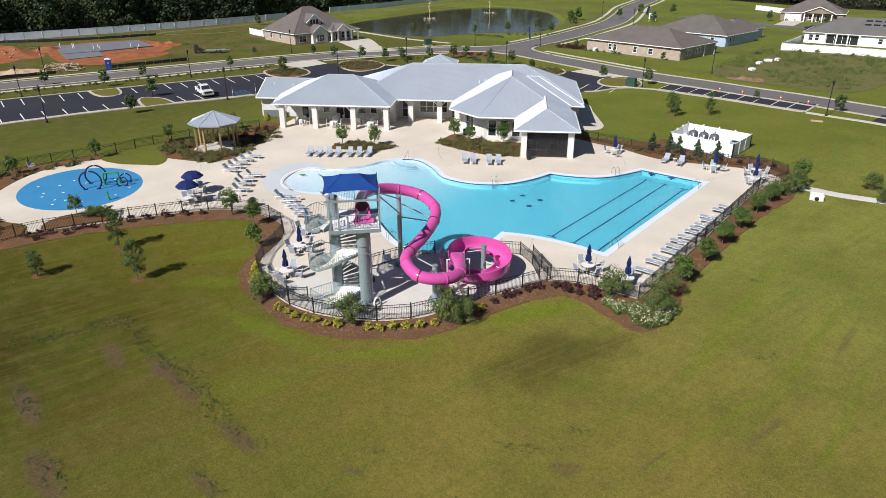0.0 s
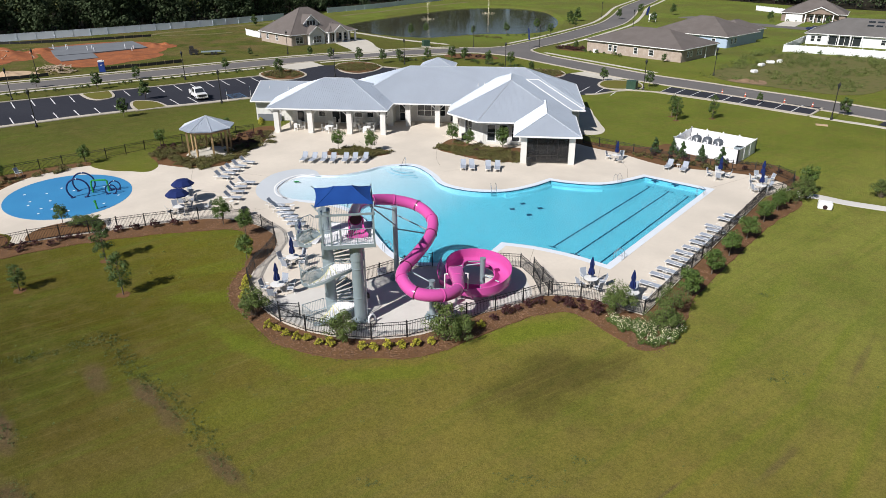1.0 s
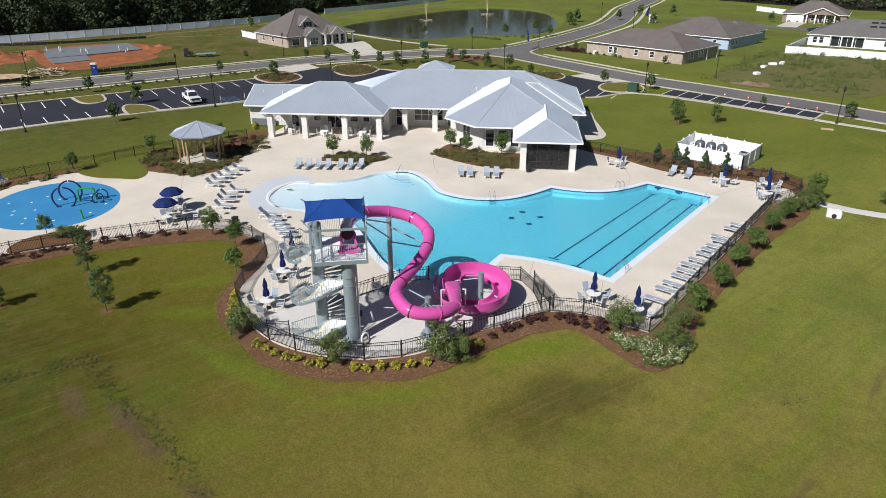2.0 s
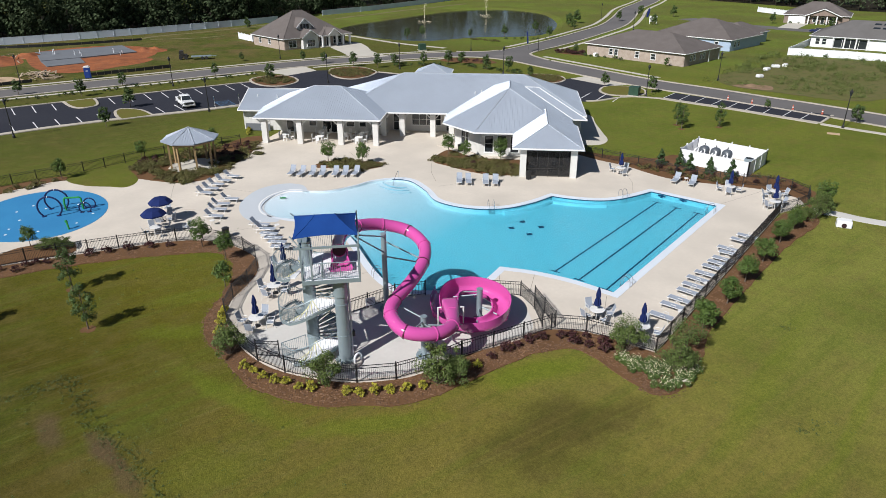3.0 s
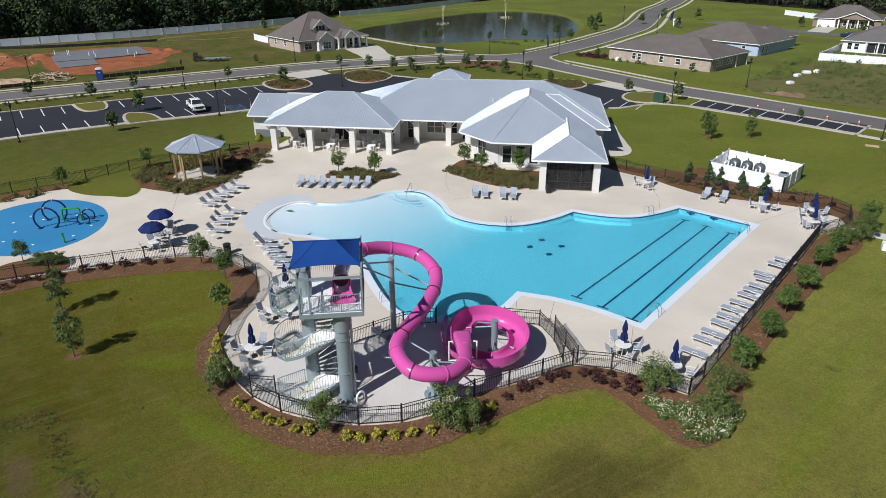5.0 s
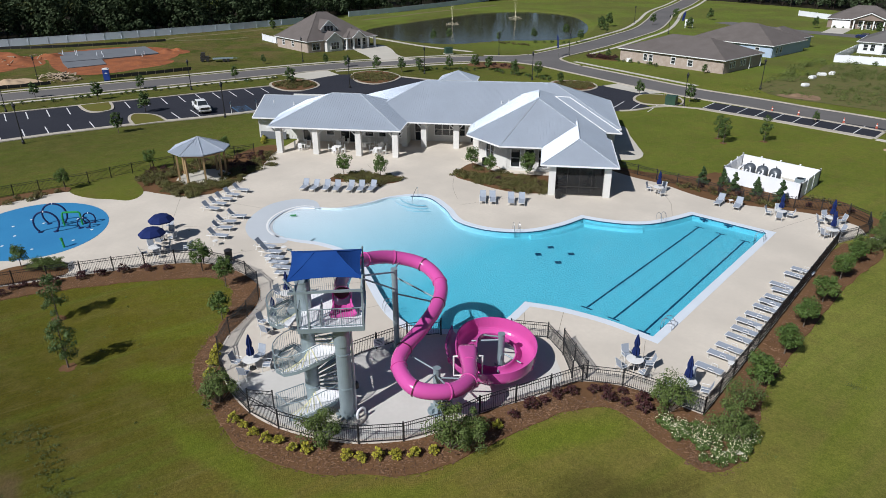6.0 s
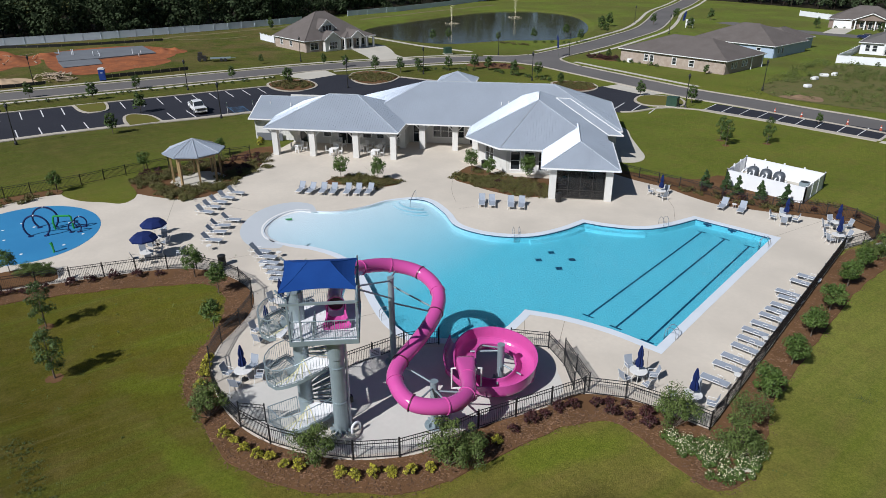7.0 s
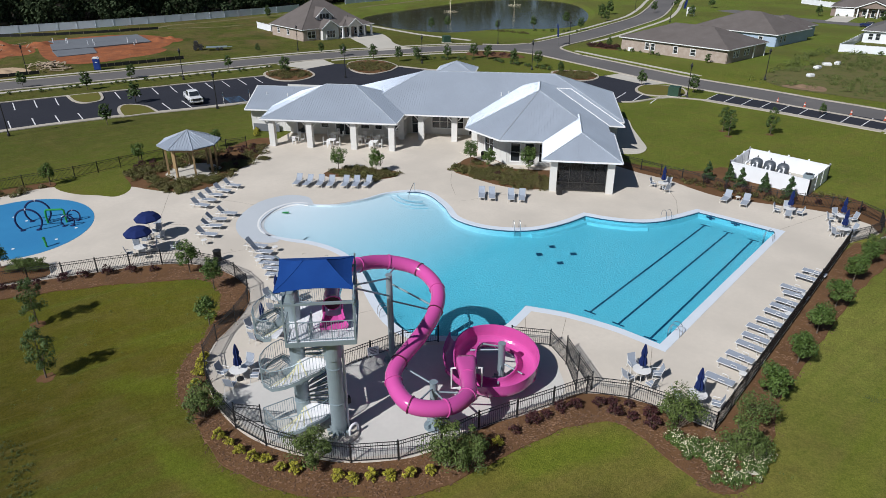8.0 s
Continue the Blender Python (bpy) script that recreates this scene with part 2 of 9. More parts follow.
    spots = (((-32.5, 23.4), (7.0, 1.1), 4, green, 0.5, 0.6), ((-28.8, 19.2), (4.2, 2.2), 70, green, 0.3, 0.5), ((-24.4, 26.8), (4.6, 1.0), 46, green, 0.5, 0.5),
             ((-20.0, 36.2), (4.4, 1.6), 58, green, 0.7, 0.4), ((-42.2, 25.6), (4.0, 1.2), 38, green, 0.4, 0.5), ((-45.5, 29.5), (5, 1.4), 52, green, 0.3, 0.4), ((-6.0, 31.0), (9.5, 0.45), 73, green, 0.35, 0.4),
             ((-3.2, 44.0), (9.0, 0.5), 86, green, 0.4, 0.4), ((-8.2, 45.0), (14.0, 1.0), 88, green, 0.35, 0.4), ((-0.2, 37.0), (9.0, 0.4), 87, green, 0.35, 0.4),
             ((-16.0, 32.5), (6.6, 3.3), 66, stain, 0.6, 0.4), ((-13.4, 37.4), (2.6, 0.9), 70, stain, 0.4, 0.4))
    bare = (((-34.6, 16.4), (2.6, 0.75), -8, soil, 0.75, 0.9), ((-31.6, 16.0), (2.2, 0.7), -10, soil, 0.6, 0.9), ((-25.8, 15.4), (2.4, 0.65), -6, soil, 0.75, 0.9), ((-38.6, 15.4), (2.4, 0.8), -18, soil, 0.6, 0.9),
             ((-38.0, 9.8), (3.0, 0.8), -12, soil, 0.85, 0.9), ((-31.2, 7.8), (3.2, 0.9), -10, soil, 0.75, 0.9), ((-24.3, 12.3), (2.0, 0.5), 0, soil, 0.6, 0.9), ((-19.0, 17.4), (1.0, 0.3), 20, soil, 0.4, 0.9),
             ((-7.4, 27.2), (2.2, 0.14), 74, soil, 0.5, 1.4), ((-10.8, 24.0), (1.4, 0.5), 30, soil, 0.45, 0.9), ((-3.4, 33.0), (2.6, 0.3), 75, soil, 0.4, 0.9), ((-1.5, 46.0), (4.0, 0.3), 86, soil, 0.4, 0.9))
    lines = drawn(68, 0.3, 7, 0.05, 0.5)
    for c, s, r, tint, k, ws in spots + bare:
        f = near_spot(nodes, links, co, c, s, r, 0.6, ws)
        if tint == stain:
            mu = nodes.new("ShaderNodeMath")
            mu.operation = "MULTIPLY"
            links.new(f, mu.inputs[0])
            links.new(lines, mu.inputs[1])
            f = mu.outputs[0]
        col = blend(nodes, links, f, col, blend(nodes, links, k, col, tint))
    # blades and tufts
    for scale, lo, hi, detail, rough, dark, light in ((14.0, 0.28, 0.72, 5, 0.7, 0.70, 1.30), (6.5, 0.36, 0.64, 8, 0.78, 0.72, 1.2), (1.3, 0.38, 0.68, 8, 0.7, 0.9, 1.06)):
        f = noise_fac(nodes, links, scale, lo, hi, detail, co, rough)
        col = blend(nodes, links, 1.0, col, blend(nodes, links, f, (dark, dark * 1.02, dark), (light, light * 0.99, light)), "MULTIPLY")
    links.new(col, bsdf.inputs["Base Color"])
    bsdf.inputs["Roughness"].default_value = 0.95
    bsdf.inputs["Specular IOR Level"].default_value = 0.1
    tx = nodes.new("ShaderNodeTexNoise")
    tx.inputs["Scale"].default_value, tx.inputs["Detail"].default_value, tx.inputs["Roughness"].default_value = 18.0, 6, 0.7
    links.new(co, tx.inputs["Vector"])
    bp = nodes.new("ShaderNodeBump")
    bp.inputs["Strength"].default_value, bp.inputs["Distance"].default_value = 1.0, 0.08
    links.new(tx.outputs[0], bp.inputs["Height"])
    links.new(bp.outputs[0], bsdf.inputs["Normal"])
    return m


def water_mat(name, tint_shallow, tint_deep, x0, x1, wave, strength):
    """Clear water over a bottom: it lets light through, tinted by its depth, and its rippled face mirrors the sky."""
    m, nodes, links, bsdf = base_mat(name)
    out = nodes["Material Output"]
    co = where(nodes)
    sx = nodes.new("ShaderNodeSeparateXYZ")
    links.new(co, sx.inputs[0])
    mr = nodes.new("ShaderNodeMapRange")
    mr.inputs[1].default_value, mr.inputs[2].default_value = x0, x1
    links.new(sx.outputs[0], mr.inputs[0])
    clear = nodes.new("ShaderNodeBsdfTransparent")
    links.new(blend(nodes, links, mr.outputs[0], tint_shallow, tint_deep), clear.inputs[0])
    gloss = nodes.new("ShaderNodeBsdfGlossy")
    gloss.inputs["Roughness"].default_value = 0.06
    tx = nodes.new("ShaderNodeTexNoise")
    tx.inputs["Scale"].default_value, tx.inputs["Detail"].default_value = wave, 3
    links.new(co, tx.inputs["Vector"])
    bp = nodes.new("ShaderNodeBump")
    bp.inputs["Distance"].default_value = 0.05
    calm = nodes.new("ShaderNodeMath")
    calm.operation = "MULTIPLY_ADD"
    links.new(mr.outputs[0], calm.inputs[0])
    calm.inputs[1].default_value, calm.inputs[2].default_value = strength, 0.12
    links.new(calm.outputs[0], bp.inputs["Strength"])
    links.new(tx.outputs[0], bp.inputs["Height"])
    links.new(bp.outputs[0], gloss.inputs["Normal"])
    fr = nodes.new("ShaderNodeFresnel")
    fr.inputs[0].default_value = 1.24
    links.new(bp.outputs[0], fr.inputs["Normal"])
    mx = nodes.new("ShaderNodeMixShader")
    links.new(fr.outputs[0], mx.inputs[0])
    links.new(clear.outputs[0], mx.inputs[1])
    links.new(gloss.outputs[0], mx.inputs[2])
    links.new(mx.outputs[0], out.inputs["Surface"])
    return m


def plaster_mat():
    """Pool plaster under rippled water: pale blue, the net of ripple light imitated by mottled colour and relief."""
    m, nodes, links, bsdf = base_mat("pool plaster")
    co = where(nodes)
    col = blend(nodes, links, noise_fac(nodes, links, 0.15, coord=co), (0.72, 0.78, 0.78), (0.68, 0.75, 0.76))
    col = blend(nodes, links, noise_fac(nodes, links, 7.0, 0.45, 0.7, 3, co), col, (0.62, 0.70, 0.72))
    links.new(col, bsdf.inputs["Base Color"])
    bsdf.inputs["Roughness"].default_value = 0.6
    tx = nodes.new("ShaderNodeTexNoise")
    tx.inputs["Scale"].default_value, tx.inputs["Detail"].default_value = 7.0, 4
    links.new(co, tx.inputs["Vector"])
    bp = nodes.new("ShaderNodeBump")
    bp.inputs["Distance"].default_value = 0.07
    sx = nodes.new("ShaderNodeSeparateXYZ")
    links.new(co, sx.inputs[0])
    mr = nodes.new("ShaderNodeMapRange")
    mr.inputs[1].default_value, mr.inputs[2].default_value, mr.inputs[3].default_value, mr.inputs[4].default_value = -54.0, -32.0, 0.08, 1.0
    links.new(sx.outputs[0], mr.inputs[0])
    links.new(mr.outputs[0], bp.inputs["Strength"])
    links.new(tx.outputs[0], bp.inputs["Height"])
    links.new(bp.outputs[0], bsdf.inputs["Normal"])
    return m


LAWN = lawn_mat()
DECK = surface("broom-finished concrete deck", (0.645, 0.578, 0.490), (0.535, 0.480, 0.408), 0.85, s1=0.16, s2=3, amount=0.4, dirt=(0.45, 0.40, 0.33), bump=0.15, bs=40, spec=0.3, dirt_at=0.68)
SLIDE_PAD = surface("pale grey concrete", (0.60, 0.58, 0.54), (0.53, 0.51, 0.475), 0.85, s1=0.25, s2=4, bump=0.15, bs=30, spec=0.3, dirt=(0.44, 0.42, 0.39), dirt_at=0.66)
WALKWAY = surface("pale concrete walkway", (0.55, 0.51, 0.44), (0.46, 0.43, 0.37), 0.85, s1=0.2, s2=4, bump=0.15, bs=30, spec=0.3)
COPING = surface("white pool coping", (0.66, 0.70, 0.755), (0.61, 0.65, 0.70), 0.6, s1=0.4, s2=6, bump=0.1)
BEACH = surface("pale blue-grey beach entry", (0.53, 0.56, 0.59), (0.49, 0.52, 0.55), 0.6, s1=0.3, s2=5, bump=0.1)
MULCH = surface("red-brown bark mulch", (0.172, 0.094, 0.046), (0.120, 0.065, 0.032), 0.95, s1=0.6, s2=14, amount=0.7, dirt=(0.185, 0.110, 0.066), bump=0.4, bs=26, spec=0.1)
ASPHALT = surface("fresh black asphalt", (0.022, 0.023, 0.032), (0.030, 0.031, 0.040), 0.85, s1=0.1, s2=20, bump=0.2, bs=80, spec=0.25)
ROAD = surface("worn grey asphalt road", (0.155, 0.145, 0.14), (0.125, 0.118, 0.115), 0.9, s1=0.08, s2=10, bump=0.2, bs=60, dirt=(0.19, 0.175, 0.16), spec=0.2)
KERB = surface("concrete kerb", (0.50, 0.45, 0.38), (0.38, 0.34, 0.28), 0.85, s1=0.4, s2=5, bump=0.2)
PAINT_LINE = surface("white line paint", (0.75, 0.75, 0.74), (0.6, 0.6, 0.6), 0.7, s1=1, s2=15, bump=0.05)
BLUE_LINE = surface("blue line paint", (0.06, 0.14, 0.25), (0.05, 0.12, 0.22), 0.7, s1=1, s2=15, bump=0.05)
PLASTER = plaster_mat()
BENCH = surface("white bench plaster", (0.86, 0.88, 0.88), (0.80, 0.83, 0.84), 0.6, s1=0.5, s2=5, bump=0.1)
STEP_TILE = surface("mid-blue step tile", (0.30, 0.50, 0.58), (0.34, 0.55, 0.62), 0.4, s1=2, s2=20, bump=0.0)
LANE = surface("dark blue lane tile", (0.012, 0.04, 0.09), (0.018, 0.055, 0.11), 0.4, s1=2, s2=20, bump=0.0)
POOL_WATER = water_mat("pool water", (0.86, 0.89, 0.96), (0.13, 0.56, 0.745), -58.0, -37.0, 11.0, 0.8)
POND_WATER = surface("dark pond water", (0.066, 0.060, 0.036), (0.050, 0.049, 0.034), 0.06, s1=0.02, s2=0.2, bump=0.3, bs=2.5, spec=0.6)
SPLASH_BLUE = surface("blue rubber splash surface", (0.045, 0.235, 0.46), (0.038, 0.205, 0.42), 0.55, s1=0.25, s2=6, amount=0.4, bump=0.1, bs=40)
ROOF_METAL = surface("galvanised standing-seam metal", (0.525, 0.58, 0.66), (0.48, 0.53, 0.605), 0.5, 0.40, s1=0.25, s2=4, bump=0.02, bs=3)
# the ribs of the sheet spread a highlight across them, not along them
sheen = ROOF_METAL.node_tree.nodes["Principled BSDF"].inputs
across = ROOF_METAL.node_tree.nodes.new("ShaderNodeTangent")
across.direction_type, across.uv_map = "UV_MAP", "seams"
ROOF_METAL.node_tree.links.new(across.outputs[0], sheen["Tangent"])
sheen["Anisotropic"].default_value, sheen["Roughness"].default_value = 1.0, 0.55
TRIM = surface("white painted trim", (0.80, 0.80, 0.79), (0.74, 0.74, 0.73), 0.5, s1=0.7, s2=6, bump=0.03)
SIDING = surface("off-white board siding", (0.66, 0.65, 0.62), (0.60, 0.59, 0.56), 0.6, s1=0.6, s2=6, bump=0.08)
VINYL = surface("white vinyl", (0.82, 0.83, 0.85), (0.77, 0.78, 0.80), 0.35, s1=0.5, s2=5, bump=0.02)
# far fences: the blue sky-lit shade on their face is put into the colour
VINYL_SHADED = surface("white vinyl tinted for blue shade", (0.68, 0.73, 0.80), (0.63, 0.68, 0.75), 0.45, s1=0.3, s2=2, bump=0.03)
GLASS = surface("dark window glass", (0.02, 0.025, 0.03), (0.03, 0.035, 0.04), 0.05, s1=0.5, s2=2, bump=0.0, spec=0.7)
DARK_DOOR = surface("dark bronze door", (0.03, 0.028, 0.025), (0.045, 0.04, 0.035), 0.4, s1=1, s2=8, bump=0.02)
BLACK_METAL = surface("black powder-coated steel", (0.012, 0.012, 0.013), (0.02, 0.02, 0.021), 0.45, s1=1, s2=12, bump=0.02, coord="obj")
GREY_STEEL = surface("grey galvanised steel", (0.31, 0.375, 0.405), (0.27, 0.33, 0.36), 0.45, 0.35, s1=1.2, s2=9, dirt=(0.27, 0.31, 0.33), bump=0.04)
CHROME = surface("polished steel rail", (0.62, 0.64, 0.66), (0.55, 0.57, 0.6), 0.2, 0.9, s1=2, s2=10, bump=0.0, coord="obj")
PINK = surface("glossy pink fibreglass", (0.57, 0.088, 0.335), (0.53, 0.080, 0.31), 0.14, s1=0.4, s2=3, amount=0.3, bump=0.02, bs=6, spec=0.6)
PINK_DARK = surface("pink fibreglass flange", (0.13, 0.022, 0.055), (0.10, 0.018, 0.045), 0.4, s1=1, s2=6, bump=0.02)
# near-black colour painted as the shade inside the slide and drain mouths
OPENING_SHADE = surface("near-black shade of openings", (0.03, 0.008, 0.012), (0.02, 0.006, 0.01), 0.6, bump=0.0)
CANOPY = surface("royal blue shade cloth", (0.011, 0.055, 0.235), (0.009, 0.045, 0.20), 0.85, s1=0.8, s2=30, amount=0.4, bump=0.1, bs=60, spec=0.2)
GRATING = surface("white grated deck", (0.83, 0.83, 0.84), (0.74, 0.74, 0.76), 0.6, s1=2, s2=20, bump=0.08, bs=60)
YELLOW_EDGE = surface("yellow safety nosing", (0.74, 0.70, 0.40), (0.66, 0.62, 0.35), 0.6, s1=2, s2=10, bump=0.05)
NAVY = surface("navy umbrella cloth", (0.014, 0.026, 0.115), (0.010, 0.02, 0.09), 0.9, s1=2, s2=30, bump=0.1, coord="obj", spec=0.2)
SLING = surface("pale grey-blue sling", (0.31, 0.345, 0.40), (0.27, 0.30, 0.355), 0.8, s1=2, s2=40, bump=0.1, coord="obj")
WHITE_FRAME = surface("white powder-coated tube", (0.74, 0.73, 0.71), (0.66, 0.65, 0.63), 0.4, s1=2, s2=15, bump=0.02, coord="obj")
TIMBER = surface("tan treated timber", (0.38, 0.26, 0.125), (0.29, 0.195, 0.092), 0.75, s1=1.5, s2=9, bump=0.2, bs=20)
BRICK = surface("pale mixed brick", (0.46, 0.39, 0.33), (0.34, 0.27, 0.22), 0.85, s1=1.2, s2=7, amount=0.9, dirt=(0.5, 0.43, 0.37), bump=0.3, bs=15)
SHINGLE = surface("brown-grey shingles", (0.150, 0.132, 0.124), (0.118, 0.102, 0.094), 0.9, s1=0.4, s2=6, amount=0.8, bump=0.4, bs=8, spec=0.2)
SHINGLE_GREY = surface("grey shingles", (0.15, 0.142, 0.138), (0.12, 0.113, 0.108), 0.9, s1=0.4, s2=6, amount=0.8, bump=0.4, bs=8, spec=0.2)
BLUE_SIDING = surface("pale blue siding", (0.40, 0.49, 0.62), (0.36, 0.45, 0.57), 0.6, s1=0.5, s2=5, bump=0.1)
TAN_SIDING = surface("tan siding", (0.25, 0.19, 0.155), (0.22, 0.165, 0.135), 0.7, s1=0.5, s2=5, bump=0.1)
CLAY = surface("orange-red clay", (0.37, 0.130, 0.052), (0.21, 0.080, 0.040), 0.95, s1=0.4, s2=3, amount=0.8, dirt=(0.30, 0.19, 0.12), bump=0.8, bs=4, spec=0.1)
TAN_SOIL = surface("tan weedy soil", (0.28, 0.19, 0.12), (0.20, 0.135, 0.085), 0.95, s1=0.8, s2=5, bump=0.6, bs=5, spec=0.1)
TRACK = surface("worn dirt track", (0.24, 0.20, 0.125), (0.13, 0.125, 0.055), 0.95, s1=0.3, s2=2, amount=0.8, bump=0.2, bs=6, spec=0.1)
SAND = surface("tan sand pile", (0.50, 0.38, 0.25), (0.42, 0.30, 0.2), 0.95, s1=0.8, s2=5, bump=0.6, bs=5, spec=0.1)
SLAB = surface("grey house slab", (0.16, 0.17, 0.185), (0.13, 0.14, 0.155), 0.85, s1=0.3, s2=3, bump=0.1)
LUMBER = surface("pale scrap lumber", (0.48, 0.38, 0.27), (0.36, 0.28, 0.2), 0.85, s1=1.5, s2=8, bump=0.2, island=0.3)
WEED = surface("rough weeds and dry grass", (0.115, 0.125, 0.034), (0.13, 0.115, 0.048), 0.95, s1=0.5, s2=4, amount=0.8, dirt=(0.05, 0.075, 0.018), bump=0.9, bs=5, spec=0.1, dirt_at=0.55)
BANK = surface("short green bank grass", (0.12, 0.13, 0.024), (0.13, 0.11, 0.03), 0.95, s1=0.3, s2=3, bump=0.5, bs=6, spec=0.1)
BARK = surface("grey-brown bark", (0.15, 0.115, 0.085), (0.10, 0.075, 0.055), 0.9, s1=2, s2=15, bump=0.4, coord="obj")


def leaf(name, a, b, spread=0.35):
    return surface(name, a, b, 0.6, s1=0.8, s2=6, amount=0.7, bump=0.0, island=spread, spec=0.3)


LEAF = leaf("mid-green leaves", (0.072, 0.110, 0.027), (0.046, 0.078, 0.018))
LEAF_FRESH = leaf("fresh green leaves", (0.095, 0.145, 0.028), (0.060, 0.10, 0.019))
LEAF_BUSH = leaf("grey-green feathery leaves", (0.112, 0.148, 0.036), (0.072, 0.104, 0.024))
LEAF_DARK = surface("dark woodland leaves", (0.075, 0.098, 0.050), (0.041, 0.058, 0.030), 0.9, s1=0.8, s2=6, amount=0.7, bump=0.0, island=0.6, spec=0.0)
# the shade inside the woods is put into the bark and litter colours
DARK_BARK = surface("woodland bark darkened for shade", (0.035, 0.028, 0.022), (0.022, 0.018, 0.014), 0.95, bump=0.0, spec=0.1)
LITTER = surface("leaf litter darkened for shade", (0.030, 0.024, 0.014), (0.018, 0.016, 0.009), 0.95, s1=0.3, s2=3, bump=0.3, bs=5, spec=0.1)
LEAF_YELLOW = leaf("yellow-green leaves", (0.40, 0.35, 0.034), (0.26, 0.25, 0.026))
LEAF_RED = leaf("dark red-purple leaves", (0.070, 0.022, 0.024), (0.045, 0.016, 0.016))
LEAF_PINE = leaf("deep evergreen needles", (0.055, 0.098, 0.028), (0.036, 0.068, 0.02))
PETAL = leaf("white petals", (0.74, 0.70, 0.52), (0.68, 0.62, 0.42), 0.15)
WHITE_PAINT = surface("white car paint", (0.80, 0.80, 0.80), (0.77, 0.77, 0.77), 0.2, s1=0.5, s2=3, bump=0.0, coord="obj")
RUBBER = surface("black rubber", (0.015, 0.015, 0.015), (0.022, 0.022, 0.022), 0.85, bump=0.1, coord="obj")
RED_PLASTIC = surface("orange-red plastic", (0.50, 0.10, 0.05), (0.42, 0.09, 0.05), 0.5, bump=0.02, coord="obj")
BLUE_PLASTIC = surface("deep blue plastic", (0.012, 0.04, 0.22), (0.015, 0.05, 0.25), 0.45, bump=0.02, coord="obj")
GREEN_BOX = surface("dark green enamel", (0.025, 0.06, 0.04), (0.03, 0.07, 0.045), 0.45, bump=0.02, coord="obj")
GREEN_PIPE = surface("bright green pipe", (0.03, 0.30, 0.05), (0.025, 0.25, 0.045), 0.35, bump=0.0, coord="obj")
NAVY_PIPE = surface("navy pipe", (0.010, 0.018, 0.075), (0.012, 0.022, 0.09), 0.35, bump=0.0, coord="obj")
TANK = surface("dark grey filter tank", (0.09, 0.10, 0.115), (0.075, 0.085, 0.10), 0.4, bump=0.02, coord="obj")

# ---- the pool's outline and the ground ----
POOL = [(-26.6, 72.7), (-27.6, 70.1), (-28.8, 67.9), (-30.4, 66.5), (-32.7, 65.5), (-34.5, 65.1), (-35.1, 62.3), (-36.3, 59.5), (-38.1, 57.7), (-40.7, 56.6), (-43.7, 56.7),
        (-46.5, 58.5), (-49.7, 59.9), (-51.6, 59.4), (-53.2, 57.3), (-53.7, 54.8), (-54.9, 52.0), (-56.9, 50.4), (-58.4, 49.2), (-58.3, 47.0), (-56.8, 44.5), (-54.4, 43.4),
        (-52.2, 43.9), (-50.2, 44.8), (-47.8, 45.2), (-45.6, 45.0), (-43.4, 44.1), (-41.0, 42.7), (-39.2, 41.6), (-37.4, 40.6), (-35.6, 39.8), (-33.8, 39.5), (-32.2, 40.3),
        (-30.3, 42.0), (-29.4, 44.0), (-29.5, 46.0), (-29.7, 47.4), (-26.9, 48.4), (-23.5, 48.9), (-20.3, 48.8), (-19.6, 72.5)]
pool_loop = curve(POOL, 6, True, (0, 5, 36, 39, 40))
pond_loop = curve([(-163.7, 161.5), (-156.5, 157.5), (-144.8, 155.0), (-135.5, 154.5), (-128.3, 155.7), (-124.6, 158.6), (-121.8, 165.3), (-117.7, 173.0), (-111.4, 178.1), (-107.0, 185.3), (-108.6, 200.1), (-116.3, 217.8), (-126, 233), (-139.5, 248.7), (-152.8, 256.3), (-167.5, 257.0), (-177, 243.7), (-177.5, 220.2), (-176, 198), (-175, 182.2), (-171, 169)], 5, True)

bm = bmesh.new()
sheet(bm, [(-1500, -900), (1400, -900), (1400, 1600), (-1500, 1600)], (inset(pool_loop, 0.3), inset(pond_loop, 2.0)), -0.06)
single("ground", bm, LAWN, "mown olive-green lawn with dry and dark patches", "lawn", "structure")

FENCE_NEAR = [(-64.6, 15.0), (-63.9, 20.2), (-62.5, 23.8), (-60.4, 27.4), (-58.6, 30.5), (-56.6, 33.6), (-55.1, 35.2), (-53.0, 36.4), (-50.0, 36.8), (-47.6, 36.4), (-46.0, 35.6),
              (-44.6, 34.1), (-43.5, 32.1), (-42.8, 30.6), (-41.7, 29.2), (-40.3, 28.3), (-38.1, 27.3), (-35.8, 26.7), (-33.6, 26.6), (-31.6, 27.0), (-29.8, 27.7), (-28.2, 28.6),
              (-26.7, 30.0), (-25.5, 31.7), (-24.4, 35.2), (-23.5, 37.0), (-22.6, 38.8), (-22.0, 40.8), (-20.4, 42.0), (-18.6, 42.6), (-16.7, 42.7), (-14.7, 42.8)]
fence_near = curve(FENCE_NEAR, 4)
FENCE_EAST = [(-14.7, 42.8), (-14.1, 73.9)]
FENCE_NORTH = curve([(-14.1, 73.9), (-12.2, 77.6), (-12.9, 80.9), (-15.0, 82.0), (-18.2, 81.2), (-22.4, 79.9), (-26.6, 79.8), (-30.2, 80.4), (-33.6, 80.6), (-38.6, 81.2)], 4, False, (0, 1))

